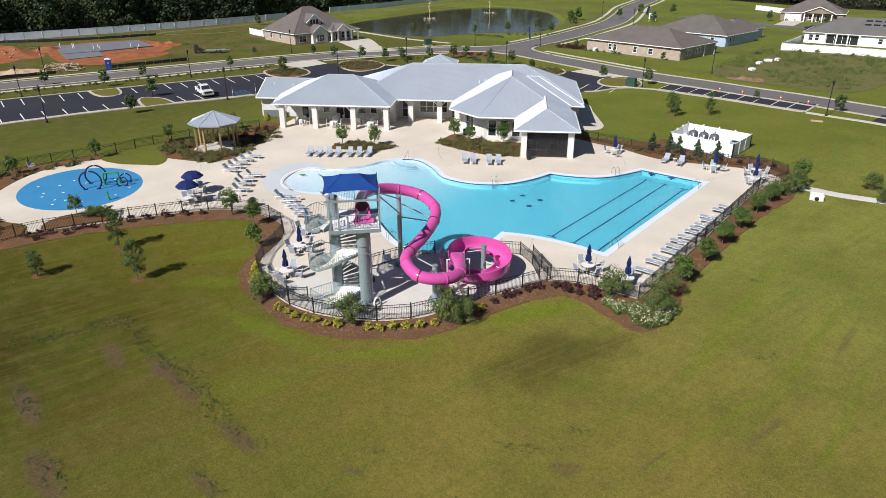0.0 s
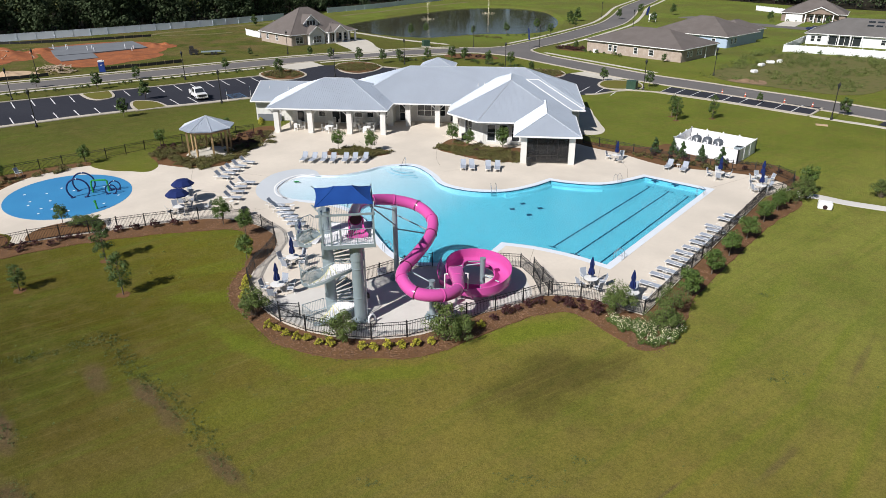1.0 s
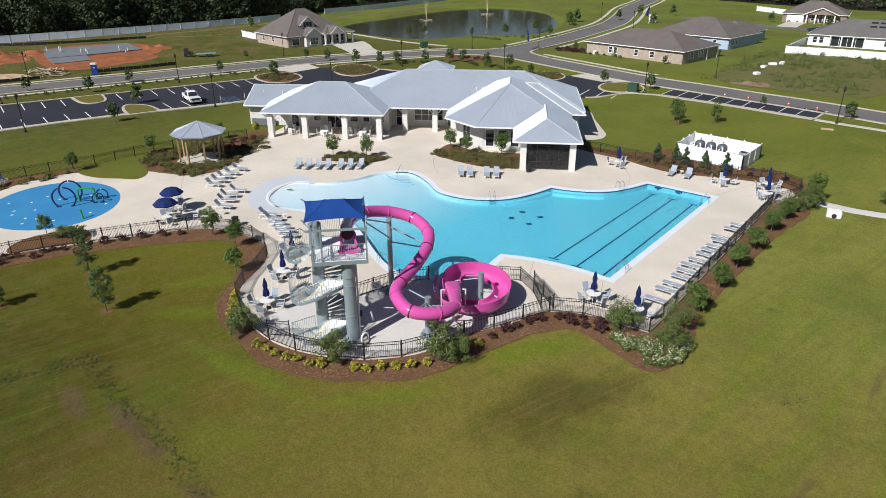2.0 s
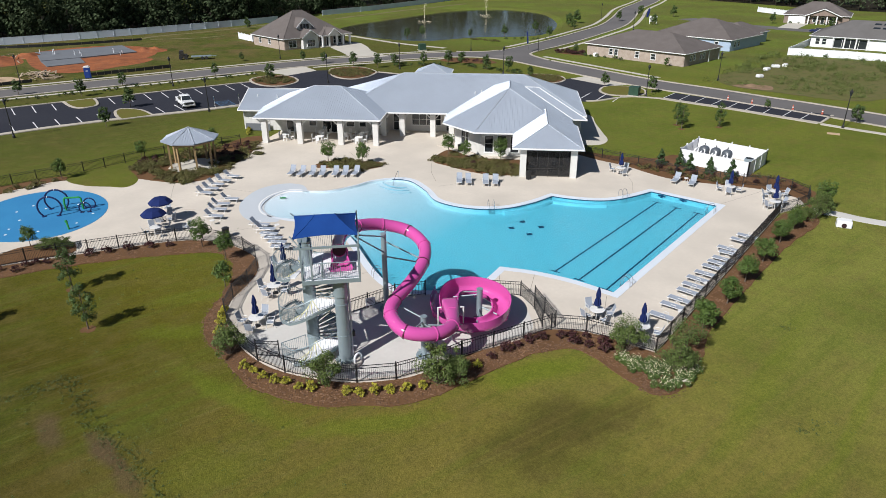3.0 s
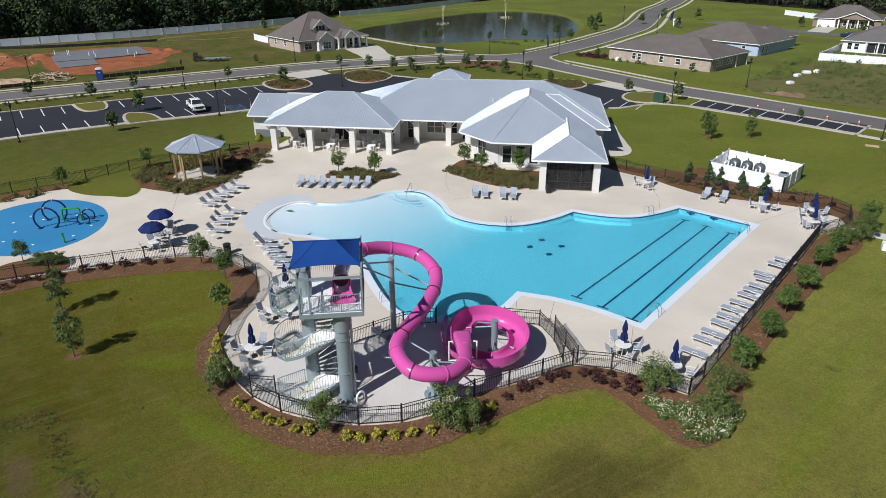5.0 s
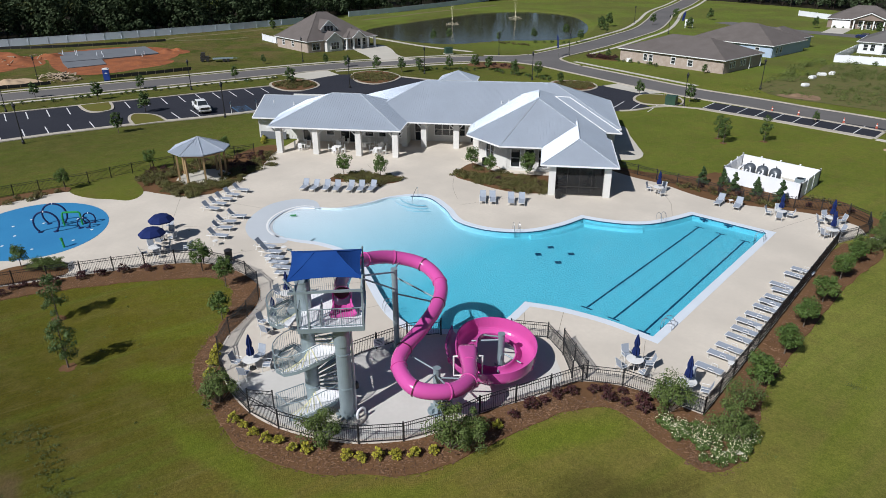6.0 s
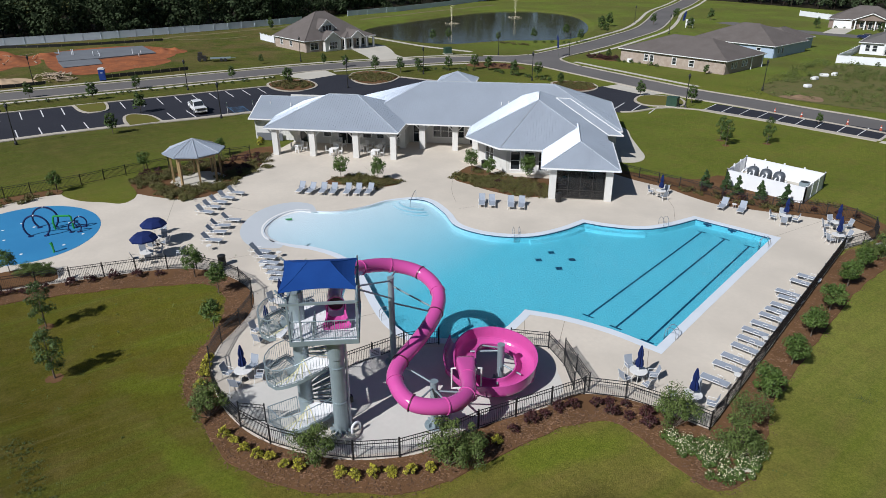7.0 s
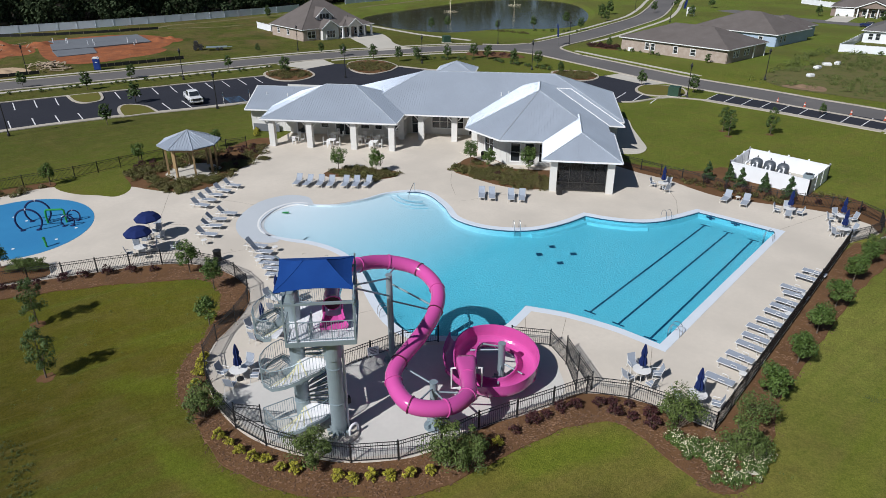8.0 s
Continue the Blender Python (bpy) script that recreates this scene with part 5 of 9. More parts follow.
for k in range(8):
    a, b = radians(45 * k), radians(45 * k + 45)
    roof_plane(bm, ribs, [(3.35 * math.cos(a), 3.35 * math.sin(a), 3.42), (3.35 * math.cos(b), 3.35 * math.sin(b), 3.42), (0, 0, 4.72)], 0.3, 0.1)
r = part("roof", bm, ROOF_METAL, gaz, "pale ribbed metal roof")
part("seam_ribs", ribs, ROOF_METAL, r)
for k in range(8):
    a = radians(45 * k)
    bm = bmesh.new()
    bar(bm, (3.35 * math.cos(a), 3.35 * math.sin(a), 3.45), (0, 0, 4.75), 0.05, 6)
    part("ridge_cap", bm, light_metal, r)
for k in range(8):
    a, b = radians(45 * k), radians(45 * k + 45)
    bm = bmesh.new()
    flat_bar(bm, (2.62 * math.cos(a), 2.62 * math.sin(a), 3.14), (2.62 * math.cos(b), 2.62 * math.sin(b), 3.14), 0.14, 0.4)
    part("beam", bm, TIMBER, gaz)
    bm = bmesh.new()
    box(bm, (2.58 * math.cos(a), 2.58 * math.sin(a), 1.6), (0.20, 0.20, 3.2), 45 * k)
    box(bm, (2.58 * math.cos(a), 2.58 * math.sin(a), 0.08), (0.26, 0.26, 0.16), 45 * k)
    part("post", bm, TIMBER, gaz)
bm = bmesh.new()
sheet(bm, [(3.0 * math.cos(radians(45 * k)), 3.0 * math.sin(radians(45 * k))) for k in range(8)], (), 0.05, 0.12)
part("floor_slab", bm, WALKWAY, gaz, "pale concrete floor")

# ---- houses beyond the streets ----
def house(name, label, x, y, rz, w, d, slope, wall_mat, roof_mat, wins=(), side_wins=(), eave=2.75, over=0.6):
    """A one-storey hip-roofed house; its front wall runs from (0, 0) to (w, 0)."""
    t = thing(name, label, "house", x, y, -0.05, rz)
    glazed_wall(t, (0, 0), (w, 0), eave, list(wins), t=0.25, material=wall_mat)
    glazed_wall(t, (w, 0), (w, d), eave, list(side_wins), t=0.25, material=wall_mat)
    wall(t, (w, d), (0, d), eave, t=0.25, material=wall_mat)
    glazed_wall(t, (0, d), (0, 0), eave, [(3, 4.2, 0.9, 2.2), (8, 9.2, 0.9, 2.2)] if d > 11 else [], t=0.25, material=wall_mat)
    planes, caps, eaves = hip_planes(-over, w + over, -over, d + over, eave, slope)
    roof(t, planes, caps, eaves, roof_mat, "dark shingled hip roof", False)
    return t


def porch_posts(t, places, w, h):
    for x, y in places:
        b = bmesh.new()
        box(b, (x, y, h / 2), (w, w, h))
        box(b, (x, y, 0.1), (w * 1.2, w * 1.2, 0.2))
        part("porch_post", b, TRIM, t, "white porch post")


def gable_front(t, x0, x1, y0, y1, ze, zr, wall_mat, roof_mat, label="front gable", solid=True):
    """A gable that looks out of a roof towards -y."""
    xm = (x0 + x1) / 2
    a, b, c, d = (x0 - 0.4, y0 - 0.4, ze), (x0 - 0.4, y1, ze), (xm, y1, zr), (xm, y0 - 0.4, zr)
    e, f = (x1 + 0.4, y0 - 0.4, ze), (x1 + 0.4, y1, ze)
    roof(t, [[a, b, c, d], [f, e, d, c]], [(d, c)], [(a, d), (e, d)], roof_mat, label, False, fascia=0.25)
    bm = bmesh.new()
    for s in (0.0, 0.1):
        bm.faces.new([bm.verts.new(p) for p in ((x0, y0 + s, ze), (x1, y0 + s, ze), (xm, y0 + s, zr - 0.15))])
    part("gable_wall", bm, wall_mat, t)
    if not solid:
        return
    bm = bmesh.new()
    box(bm, (xm, (y0 + y1) / 2, ze / 2), (x1 - x0, y1 - y0, ze))
    part("wall", bm, wall_mat, t)


h1 = house("house", "brick house with a steep brown shingle roof and dormer", -142.2, 120.4, 80, 18.6, 16, 0.70, BRICK, SHINGLE, [(1.2, 3.4, 0.5, 2.2, 2, 2), (10.6, 11.6, 0.6, 2.2), (12.6, 13.8, 0.0, 2.3, 1, 1), (14.8, 15.8, 0.5, 2.3, 1, 2), (16.4, 17.4, 0.5, 2.3, 1, 2)])
gable_front(h1, 4.6, 9.2, -1.6, 5, 2.75, 4.7, SIDING, SHINGLE)
window(h1, (4.6, -1.65), (9.2, -1.65), 1.1, 3.5, 0.5, 2.2, 3, 2)
planes, caps, eaves = hip_planes(9.8, 19.4, -2.6, 7, 2.96, 0.42)
roof(h1, planes, caps, eaves, SHINGLE, "shingled porch roof", False)
gable_front(h1, 11.6, 15.2, -2.8, 4, 3.0, 4.7, SIDING, SHINGLE, "entry gable", False)
porch_posts(h1, ((10.2, -2.1), (12.2, -2.1), (14.6, -2.1), (16.6, -2.1), (18.8, -2.1)), 0.42, 2.75)
bm = bmesh.new()
box(bm, (14.5, -2.1, 2.84), (9.2, 0.4, 0.3))
part("porch_beam", bm, TRIM, h1)
bm = bmesh.new()
box(bm, (14.4, -1.2, 0.08), (9.6, 2.6, 0.2))
part("porch_floor", bm, WALKWAY, h1, "pale concrete porch floor")
gable_front(h1, 5.2, 9.6, 1.9, 9, 5.1, 7.3, TRIM, SHINGLE, "dormer roof")
bm = bmesh.new()
box(bm, (7.4, 3.0, 4.6), (4.4, 2.2, 1.6))
part("dormer_wall", bm, TRIM, h1, "white dormer wall")
window(h1, (5.2, 1.85), (9.6, 1.85), 0.8, 3.6, 4.5, 5.9, 3, 1)
h2 = house("house", "long pale brick house with a brown-grey hip roof", -76.2, 158.6, -9.6, 25.2, 16.0, 0.36, BRICK, SHINGLE, [(6.2, 7.2, 0.7, 2.1), (7.6, 8.6, 0.7, 2.1), (13.2, 14.2, 0.7, 2.1), (17.2, 18.4, 0.7, 2.0)], [(2.5, 3.3, 0.9, 2.1), (4, 4.8, 0.9, 2.1), (7, 7.8, 0.9, 2.1), (8.4, 9.2, 0.9, 2.1)])
porch_posts(h2, ((25.6, 10.6), (25.6, 15.6)), 0.2, 2.6)
bm = bmesh.new()
box(bm, (3.0, -0.8, 0.4), (0.9, 0.8, 0.8))
part("air_conditioner", bm, TRIM, h2, "pale air-conditioning unit")
h3 = house("house", "pale blue sided house with a brown-grey hip roof", -70.6, 187.2, -10, 21, 17, 0.42, BLUE_SIDING, SHINGLE, [(17, 18, 0.8, 2.1)], [(2.0, 3.0, 0.8, 2.1), (4.0, 5.0, 0.8, 2.1)])
planes, caps, eaves = hip_planes(8, 19.5, 12, 26, 2.76, 0.42)
roof(h3, planes, caps, eaves, SHINGLE, "shingled wing roof", False)
wall(h3, (19, 16.9), (19, 25.5), 2.75, t=0.25, material=BLUE_SIDING)
# dark glazing at 5.2 to 12.6 stands in for the shaded porch opening
h4 = house("house", "white sided house with a grey shingle roof and covered porch", -35.6, 205.0, 1, 27, 15, 0.44, VINYL, SHINGLE_GREY, [(1.0, 2.0, 0.7, 2.2), (2.5, 3.5, 0.7, 2.2), (5.2, 12.6, 0.1, 2.4, 4, 1), (17, 18, 0.8, 2.1), (22, 23, 0.8, 2.1)])
porch_posts(h4, ((5.0, -0.5), (7.6, -0.5), (10.2, -0.5), (12.8, -0.5)), 0.3, 2.6)
for i in range(3):
    for j in range(2):
        bm = bmesh.new()
        box(bm, (13.5 + 2.0 * i, 4.2 + 1.8 * j, 2.75 + 0.44 * (4.8 + 1.8 * j) + 0.08), (1.5, 0.7, 0.06), 0, 0, math.degrees(math.atan(0.44)))
        part("roof_panel", bm, GLASS, h4, "dark roof panel")
h5 = house("house", "tan house with a white garage door and gabled porch", -54.5, 263.0, 6, 19, 14, 0.5, TAN_SIDING, SHINGLE, [(8.6, 9.6, 0.6, 2.2), (11, 12, 0.0, 2.2, 1, 1), (13.4, 14.6, 0.6, 2.2)])
bm = bmesh.new()
box(bm, (3.8, -0.16, 1.15), (5.2, 0.1, 2.3))
for k in range(4):
    box(bm, (3.8, -0.22, 0.3 + 0.56 * k), (5.0, 0.03, 0.5))
part("garage_door", bm, TRIM, h5, "white panelled garage door")
gable_front(h5, 6.6, 16.6, -1.6, 6, 2.75, 5.0, TAN_SIDING, SHINGLE, "porch gable", False)
porch_posts(h5, ((7.4, -2.0), (10.0, -2.0), (12.8, -2.0), (15.6, -2.0)), 0.35, 2.6)
h6 = house("house", "white house with a grey roof behind the trees", -22.0, 226.0, 4, 22, 14, 0.5, SIDING, SHINGLE_GREY, [(3, 4, 0.8, 2.1), (7, 8, 0.8, 2.1)])
gable_front(h6, 1.0, 6.0, -1.2, 5, 2.75, 4.6, TRIM, SHINGLE_GREY)

# ---- white vinyl fences ----
def privacy_fence(line, label, material, height=1.85, gap=2.4, cap=True):
    f = thing("privacy_fence", label, "fence", line[0][0], line[0][1], -0.06)
    o = Vector(line[0])
    pts = walk_along(line, gap)
    post = bmesh.new()
    box(post, (0, 0, (height + (0.12 if cap else 0.02)) / 2), (0.14, 0.14, height + (0.12 if cap else 0.02)))
    if cap:
        bmesh.ops.create_cone(post, cap_ends=True, segments=4, radius1=0.14, radius2=0.0, depth=0.1, matrix=pose(0, 0, height + 0.17, 0, 0, 45))
    post = finish("post", post, material)
    panel = bmesh.new()
    # tongue-and-groove boards in one extruded profile
    prof = []
    for k in range(12):
        x = -1.1 + 2.2 * k / 12
        prof += [(x + 0.004, 0.008), (x + 0.012, 0.018), (x + 0.171, 0.018), (x + 0.179, 0.008)]
    prof = prof + [(x, -y) for x, y in reversed(prof)]
    lo, hi = [panel.verts.new((x, y, 0.05)) for x, y in prof], [panel.verts.new((x, y, height - 0.05)) for x, y in prof]
    for k in range(len(prof)):
        panel.faces.new((lo[k], hi[k], hi[(k + 1) % len(prof)], lo[(k + 1) % len(prof)]))
    panel.faces.new(hi)
    panel.faces.new(lo[::-1])
    panel = finish("panel", panel, material)
    rail = bmesh.new()
    box(rail, (0, 0, 0), (2.2, 0.07, 0.14))
    rail = finish("rail", rail, material)
    for p, q in zip(pts, pts[1:]):
        d = q - p
        m = (p + q) / 2 - o
        for mesh, z in ((panel, 0), (rail, 0.12), (rail, height - 0.06)):
            put(mesh.name.split(".")[0], mesh, f, pose(m.x, m.y, z, 0, 0, math.degrees(math.atan2(d.y, d.x))) @ Matrix.Diagonal((d.length / 2.2, 1, 1, 1)))
    for p in pts:
        put("post", post, f, pose(p.x - o.x, p.y - o.y, 0))
    return f


privacy_fence([(-222, 50), (-215.4, 75.4), (-208.0, 102), (-204.4, 120), (-201.4, 138), (-199.4, 157), (-199.6, 166)], "long white vinyl fence before the woods", VINYL_SHADED, 2.0, 4.8, False)
privacy_fence([(-204.4, 192), (-202.6, 216), (-205.6, 256), (-210, 290)], "white vinyl fence beyond the pond", VINYL_SHADED, 1.9, 5, False)
privacy_fence([(-172.2, 128.7), (-163.4, 126.4), (-161.4, 131)], "short white vinyl fence by the brick house", VINYL, 1.7)
privacy_fence([(-36.9, 185.6), (-25.0, 187.2), (-12, 187.0), (8, 187.6)], "white vinyl fence before the white house", VINYL, 1.7)
privacy_fence([(-36.9, 185.6), (-36.2, 208.6)], "white vinyl fence beside the white house", VINYL, 1.7)
privacy_fence([(-72, 300), (-52, 284), (-44, 283)], "white vinyl fence behind the tan house", VINYL, 1.8)
# ---- pool fence ----
def steel_fence(line, label, gap=2.42, pick=False):
    o = Vector(line[0])
    f = thing("pool_fence", label, "fence", o.x, o.y)
    pts = walk_along(line, gap)
    for p in pts:
        put("post", FENCE_POST, f, pose(p.x - o.x, p.y - o.y, 0))
    for p, q in zip(pts, pts[1:]):
        d, m = q - p, (p + q) / 2 - o
        place = pose(m.x, m.y, 0, 0, 0, math.degrees(math.atan2(d.y, d.x))) @ Matrix.Diagonal((d.length / 2.4, 1, 1, 1))
        if pick and (p.x + q.x) / 2 > -41:
            for z in (0.12, 0.98, 1.18):
                put("rail", FENCE_RAIL, f, place @ pose(0, 0, z))
            for k in range(20):
                put("picket", FENCE_PICKET, f, place @ pose(-1.14 + 0.12 * k, 0, 0))
        else:
            tagged(put("panel", FENCE_PANEL, f, place), kind="stuff")
    return f


FENCE_POST = bmesh.new()
box(FENCE_POST, (0, 0, 0.62), (0.06, 0.06, 1.3))
bmesh.ops.create_cone(FENCE_POST, cap_ends=True, segments=4, radius1=0.06, radius2=0.0, depth=0.06, matrix=pose(0, 0, 1.3, 0, 0, 45))
box(FENCE_POST, (0, 0, -0.02), (0.12, 0.12, 0.04))
FENCE_POST = finish("post", FENCE_POST, BLACK_METAL)
FENCE_RAIL = bmesh.new()
box(FENCE_RAIL, (0, 0, 0), (2.4, 0.03, 0.035))
FENCE_RAIL = finish("rail", FENCE_RAIL, BLACK_METAL)
FENCE_PICKET = bmesh.new()
box(FENCE_PICKET, (0, 0, 0.64), (0.018, 0.018, 1.1))
FENCE_PICKET = finish("picket", FENCE_PICKET, BLACK_METAL)
FENCE_PANEL = bmesh.new()
for z in (0.12, 0.98, 1.18):
    box(FENCE_PANEL, (0, 0, z), (2.4, 0.03, 0.035))
for k in range(20):
    box(FENCE_PANEL, (-1.14 + 0.12 * k, 0, 0.64), (0.018, 0.018, 1.1))
FENCE_PANEL = finish("panel", FENCE_PANEL, BLACK_METAL)
steel_fence(fence_near, "black picket steel fence winding round the pool deck", pick=True)
steel_fence(FENCE_EAST, "straight black picket steel fence behind the sun loungers")
steel_fence(FENCE_NORTH, "black picket steel fence beside the equipment yard")
steel_fence(curve([(-86.0, 25.0), (-85.4, 29.5), (-84.5, 33.9), (-83.0, 39.3), (-82.6, 43.6), (-81.8, 48.0), (-80.2, 53.5), (-78.2, 58.2)], 4), "black picket steel fence behind the gazebo")
steel_fence(curve([(-38.2, 27.6), (-36.4, 31.6), (-34.4, 33.6), (-33.8, 35.6), (-33.0, 38.2), (-31.6, 39.9)], 3)[6:], "black steel fence between slide tower and pool")
steel_fence([(-27.9, 42.9), (-25.2, 44.4), (-22.2, 41.2)], "black steel fence closing off the slide area")
steel_fence([(-24.5, 44.1), (-21.5, 41.75)], "black steel gate panels beside the slide")
steel_fence([(-35.2, 26.9), (-33.9, 27.7)], "black steel fence at the foot of the stairs", 1.9)

for x, y, rz in ((-33.36, 35.72, 62), (-60.5, 27.94, 125)):
    t = thing("fence_sign", "small grey-white notice panel fixed to the steel fence", "sign", x, y, 0, rz, "fence signs")
    bm = bmesh.new()
    box(bm, (0, 0, 0.72), (0.72, 0.02, 0.62))
    plate = part("plate", bm, VINYL, t)
    for k in range(4):
        bm = bmesh.new()
        for s in (-1, 1):
            box(bm, (0, s * 0.014, 0.56 + 0.11 * k), (0.52 - 0.06 * (k % 2), 0.008, 0.035))
        part("print_bar", bm, SLAB, plate)

# ---- slide tower ----
TX, TY, TR = -30.9, 30.1, 45
tower = thing("slide_tower", "grey steel water-slide tower with spiral stairs and a blue canopy", "slide tower", TX, TY, 0, TR)
PZ = 6.35
bm = bmesh.new()
bar(bm, (0.43, -0.75, 0), (0.43, -0.75, PZ - 0.25), 0.40, 24)
bar(bm, (0.43, -0.75, 4.9), (0.43, -0.75, PZ - 0.2), 0.46, 24)
for z in (2.1, 4.3):
    bar(bm, (0.43, -0.75, z), (0.43, -0.75, z + 0.06), 0.43, 24)
part("main_pole", bm, GREY_STEEL, tower, "thick grey steel pole")
bm = bmesh.new()
bar(bm, (0.43, -0.75, 0), (0.43, -0.75, 0.06), 0.68, 24)
for k in range(12):
    a = radians(30 * k)
    box(bm, (0.43 + 0.52 * math.cos(a), -0.75 + 0.52 * math.sin(a), 0.2), (0.25, 0.03, 0.34), 30 * k)
    bar(bm, (0.43 + 0.6 * math.cos(a + 0.26), -0.75 + 0.6 * math.sin(a + 0.26), 0.05), (0.43 + 0.6 * math.cos(a + 0.26), -0.75 + 0.6 * math.sin(a + 0.26), 0.16), 0.03, 6)
part("base_flange", bm, GREY_STEEL, tower, "bolted base flange with gussets")
bm = bmesh.new()
turn(bm, [(1.05, 0), (1.05, 0.14), (0.98, 0.18), (0.7, 0.18)], 28, (0.43, -0.75, 0))
part("footing", bm, WALKWAY, tower, "round concrete footing")
CX, CY = -1.56, 0.79
bm = bmesh.new()
bar(bm, (CX, CY, 0), (CX, CY, 8.0), 0.40, 24)
for z in (1.3, 3.7, 6.0, 8.02):
    bar(bm, (CX, CY, z - 0.06), (CX, CY, z), 0.43, 24)
part("stair_core", bm, GREY_STEEL, tower, "grey steel core column")
# platform: grated floor, edge channel, beams
bm = bmesh.new()
box(bm, (0, 0.4, PZ), (3.34, 3.8, 0.05))
part("platform_floor", bm, GRATING, tower, "white grated platform floor")
bm = bmesh.new()
for x in range(17):
    box(bm, (-1.6 + 0.2 * x, 0.4, PZ + 0.03), (0.02, 3.76, 0.012))
tagged(part("floor_rib", bm, GRATING, tower), kind="stuff")
bm = bmesh.new()
for y in (-1.5, 2.3):
    box(bm, (0, y, PZ - 0.12), (3.4, 0.1, 0.26))
for x in (-1.67, 1.67):
    box(bm, (x, 0.4, PZ - 0.12), (0.1, 3.8, 0.26))
for x in (-0.9, 0.43):
    box(bm, (x, 0, PZ - 0.2), (0.14, 2.9, 0.3))
box(bm, (0.1, -0.75, PZ - 0.36), (3.0, 0.2, 0.3))
part("platform_frame", bm, GREY_STEEL, tower, "grey steel edge frame")


def railing(parent, line, h=1.07, gap=0.11, name="guard_rail", material=None):
    """Guard rail with balusters along a 3D line."""
    pts = [Vector(p) for p in line]
    b, low = bmesh.new(), bmesh.new()
    pipe(b, [p + Vector((0, 0, h)) for p in pts], 0.028, 8)
    pipe(low, [p + Vector((0, 0, 0.1)) for p in pts], 0.022, 6)
    top = part(name, b, material or GREY_STEEL, parent)
    part("bottom_rail", low, material or GREY_STEEL, top)
    for i, (p, q) in enumerate(zip(pts, pts[1:])):
        n = max(1, int((q - p).length / gap))
        for k in range(0 if i == 0 else 1, n + 1):
            c = p.lerp(q, k / n)
            thick = 2.6 if k in (0, n) and (q - p).length > 0.7 else 1.0
            put("baluster", BALUSTER, top, pose(c.x, c.y, c.z) @ Matrix.Diagonal((thick, thick, h, 1)))
    return top


BALUSTER = bmesh.new()
box(BALUSTER, (0, 0, 0.5), (0.017, 0.017, 1.0))
BALUSTER = finish("baluster", BALUSTER, GREY_STEEL)


railing(tower, [(-1.62, -1.46, PZ), (-0.55, -1.46, PZ), (0.55, -1.46, PZ), (1.62, -1.46, PZ)])
railing(tower, [(1.62, -1.46, PZ), (1.62, 0.4, PZ), (1.62, 2.26, PZ)])
railing(tower, [(0.0, 2.26, PZ), (-1.6, 2.26, PZ)], 1.9)
railing(tower, [(-1.62, -1.46, PZ), (-1.62, -0.4, PZ)])
railing(tower, [(-0.5, -0.2, PZ), (-0.5, -1.3, PZ)], 0.95)
for x, y in ((-1.66, -1.5), (1.66, -1.5), (1.66, 2.3), (-1.66, 2.3), (-1.1, -1.5)):
    bm = bmesh.new()
    box(bm, (x, y, PZ + 1.1), (0.09, 0.09, 2.5))
    part("post", bm, GREY_STEEL, tower)
bm = bmesh.new()
for a, b in (((-2.0, -1.5), (1.75, -1.5)), ((1.66, -1.6), (1.66, 2.4)), ((-1.66, -1.5), (-1.66, 2.4)), ((-1.7, 2.3), (1.7, 2.3))):
    flat_bar(bm, (*a, PZ + 2.1), (*b, PZ + 2.1), 0.11, 0.12)
part("top_frame", bm, GREY_STEEL, tower, "grey steel ring beam")
# canopy
canopy_eave = [(-2.05, -1.3, 8.98), (1.72, -1.25, 9.0), (1.66, 2.3, 9.0), (-2.2, 2.35, 9.0)]
r0, r1 = (-0.75, 0.66, 9.66), (0.36, 0.66, 9.66)
bm = bmesh.new()


def sag_patch(a, b, c, d, n=6, sag=0.16):
    """Cloth between an eave edge a-b and a ridge edge d-c; the eave edge hangs in a shallow curve."""
    a, b, c, d = Vector(a), Vector(b), Vector(c), Vector(d)
    rows = []
    for j in range(n + 1):
        t = j / n
        row = []
        for i in range(n + 1):
            s = i / n
            lo, hi = a.lerp(b, s), d.lerp(c, s)
            bow = 4 * s * (1 - s)
            p = lo.lerp(hi, t) + (hi - lo) * (0.09 * bow * (1 - t)) + Vector((0, 0, -sag * math.sin(math.pi * t) * 0.5))
            row.append(bm.verts.new(p))
        rows.append(row)
    for j in range(n):
        for i in range(n):
            q = [rows[j][i], rows[j][i + 1], rows[j + 1][i + 1], rows[j + 1][i]]
            if len({tuple(round(x, 4) for x in v.co) for v in q}) == 4:
                bm.faces.new(q)
            else:
                u = []
                for v in q:
                    if all((v.co - w.co).length > 1e-4 for w in u):
                        u.append(v)
                if len(u) == 3:
                    bm.faces.new(u)


a, b, c, d = canopy_eave
sag_patch(a, b, r1, r0)
sag_patch(b, c, r1, r1)
sag_patch(c, d, r0, r1)
sag_patch(d, a, r0, r0)
canopy = part("canopy", bm, CANOPY, tower, "royal blue fabric hip canopy")
sol = canopy.modifiers.new("cloth", "SOLIDIFY")
sol.thickness = 0.012
bm = bmesh.new()
for p, q in zip((a, b, c, d), (r0, r1, r1, r0)):
    pipe(bm, [Vector(p).lerp(Vector(q), k / 6) + Vector((0, 0, 0.01 - 0.08 * math.sin(math.pi * k / 6))) for k in range(7)], 0.014, 5)
part("hip_seam", bm, CANOPY, canopy)
bm = bmesh.new()
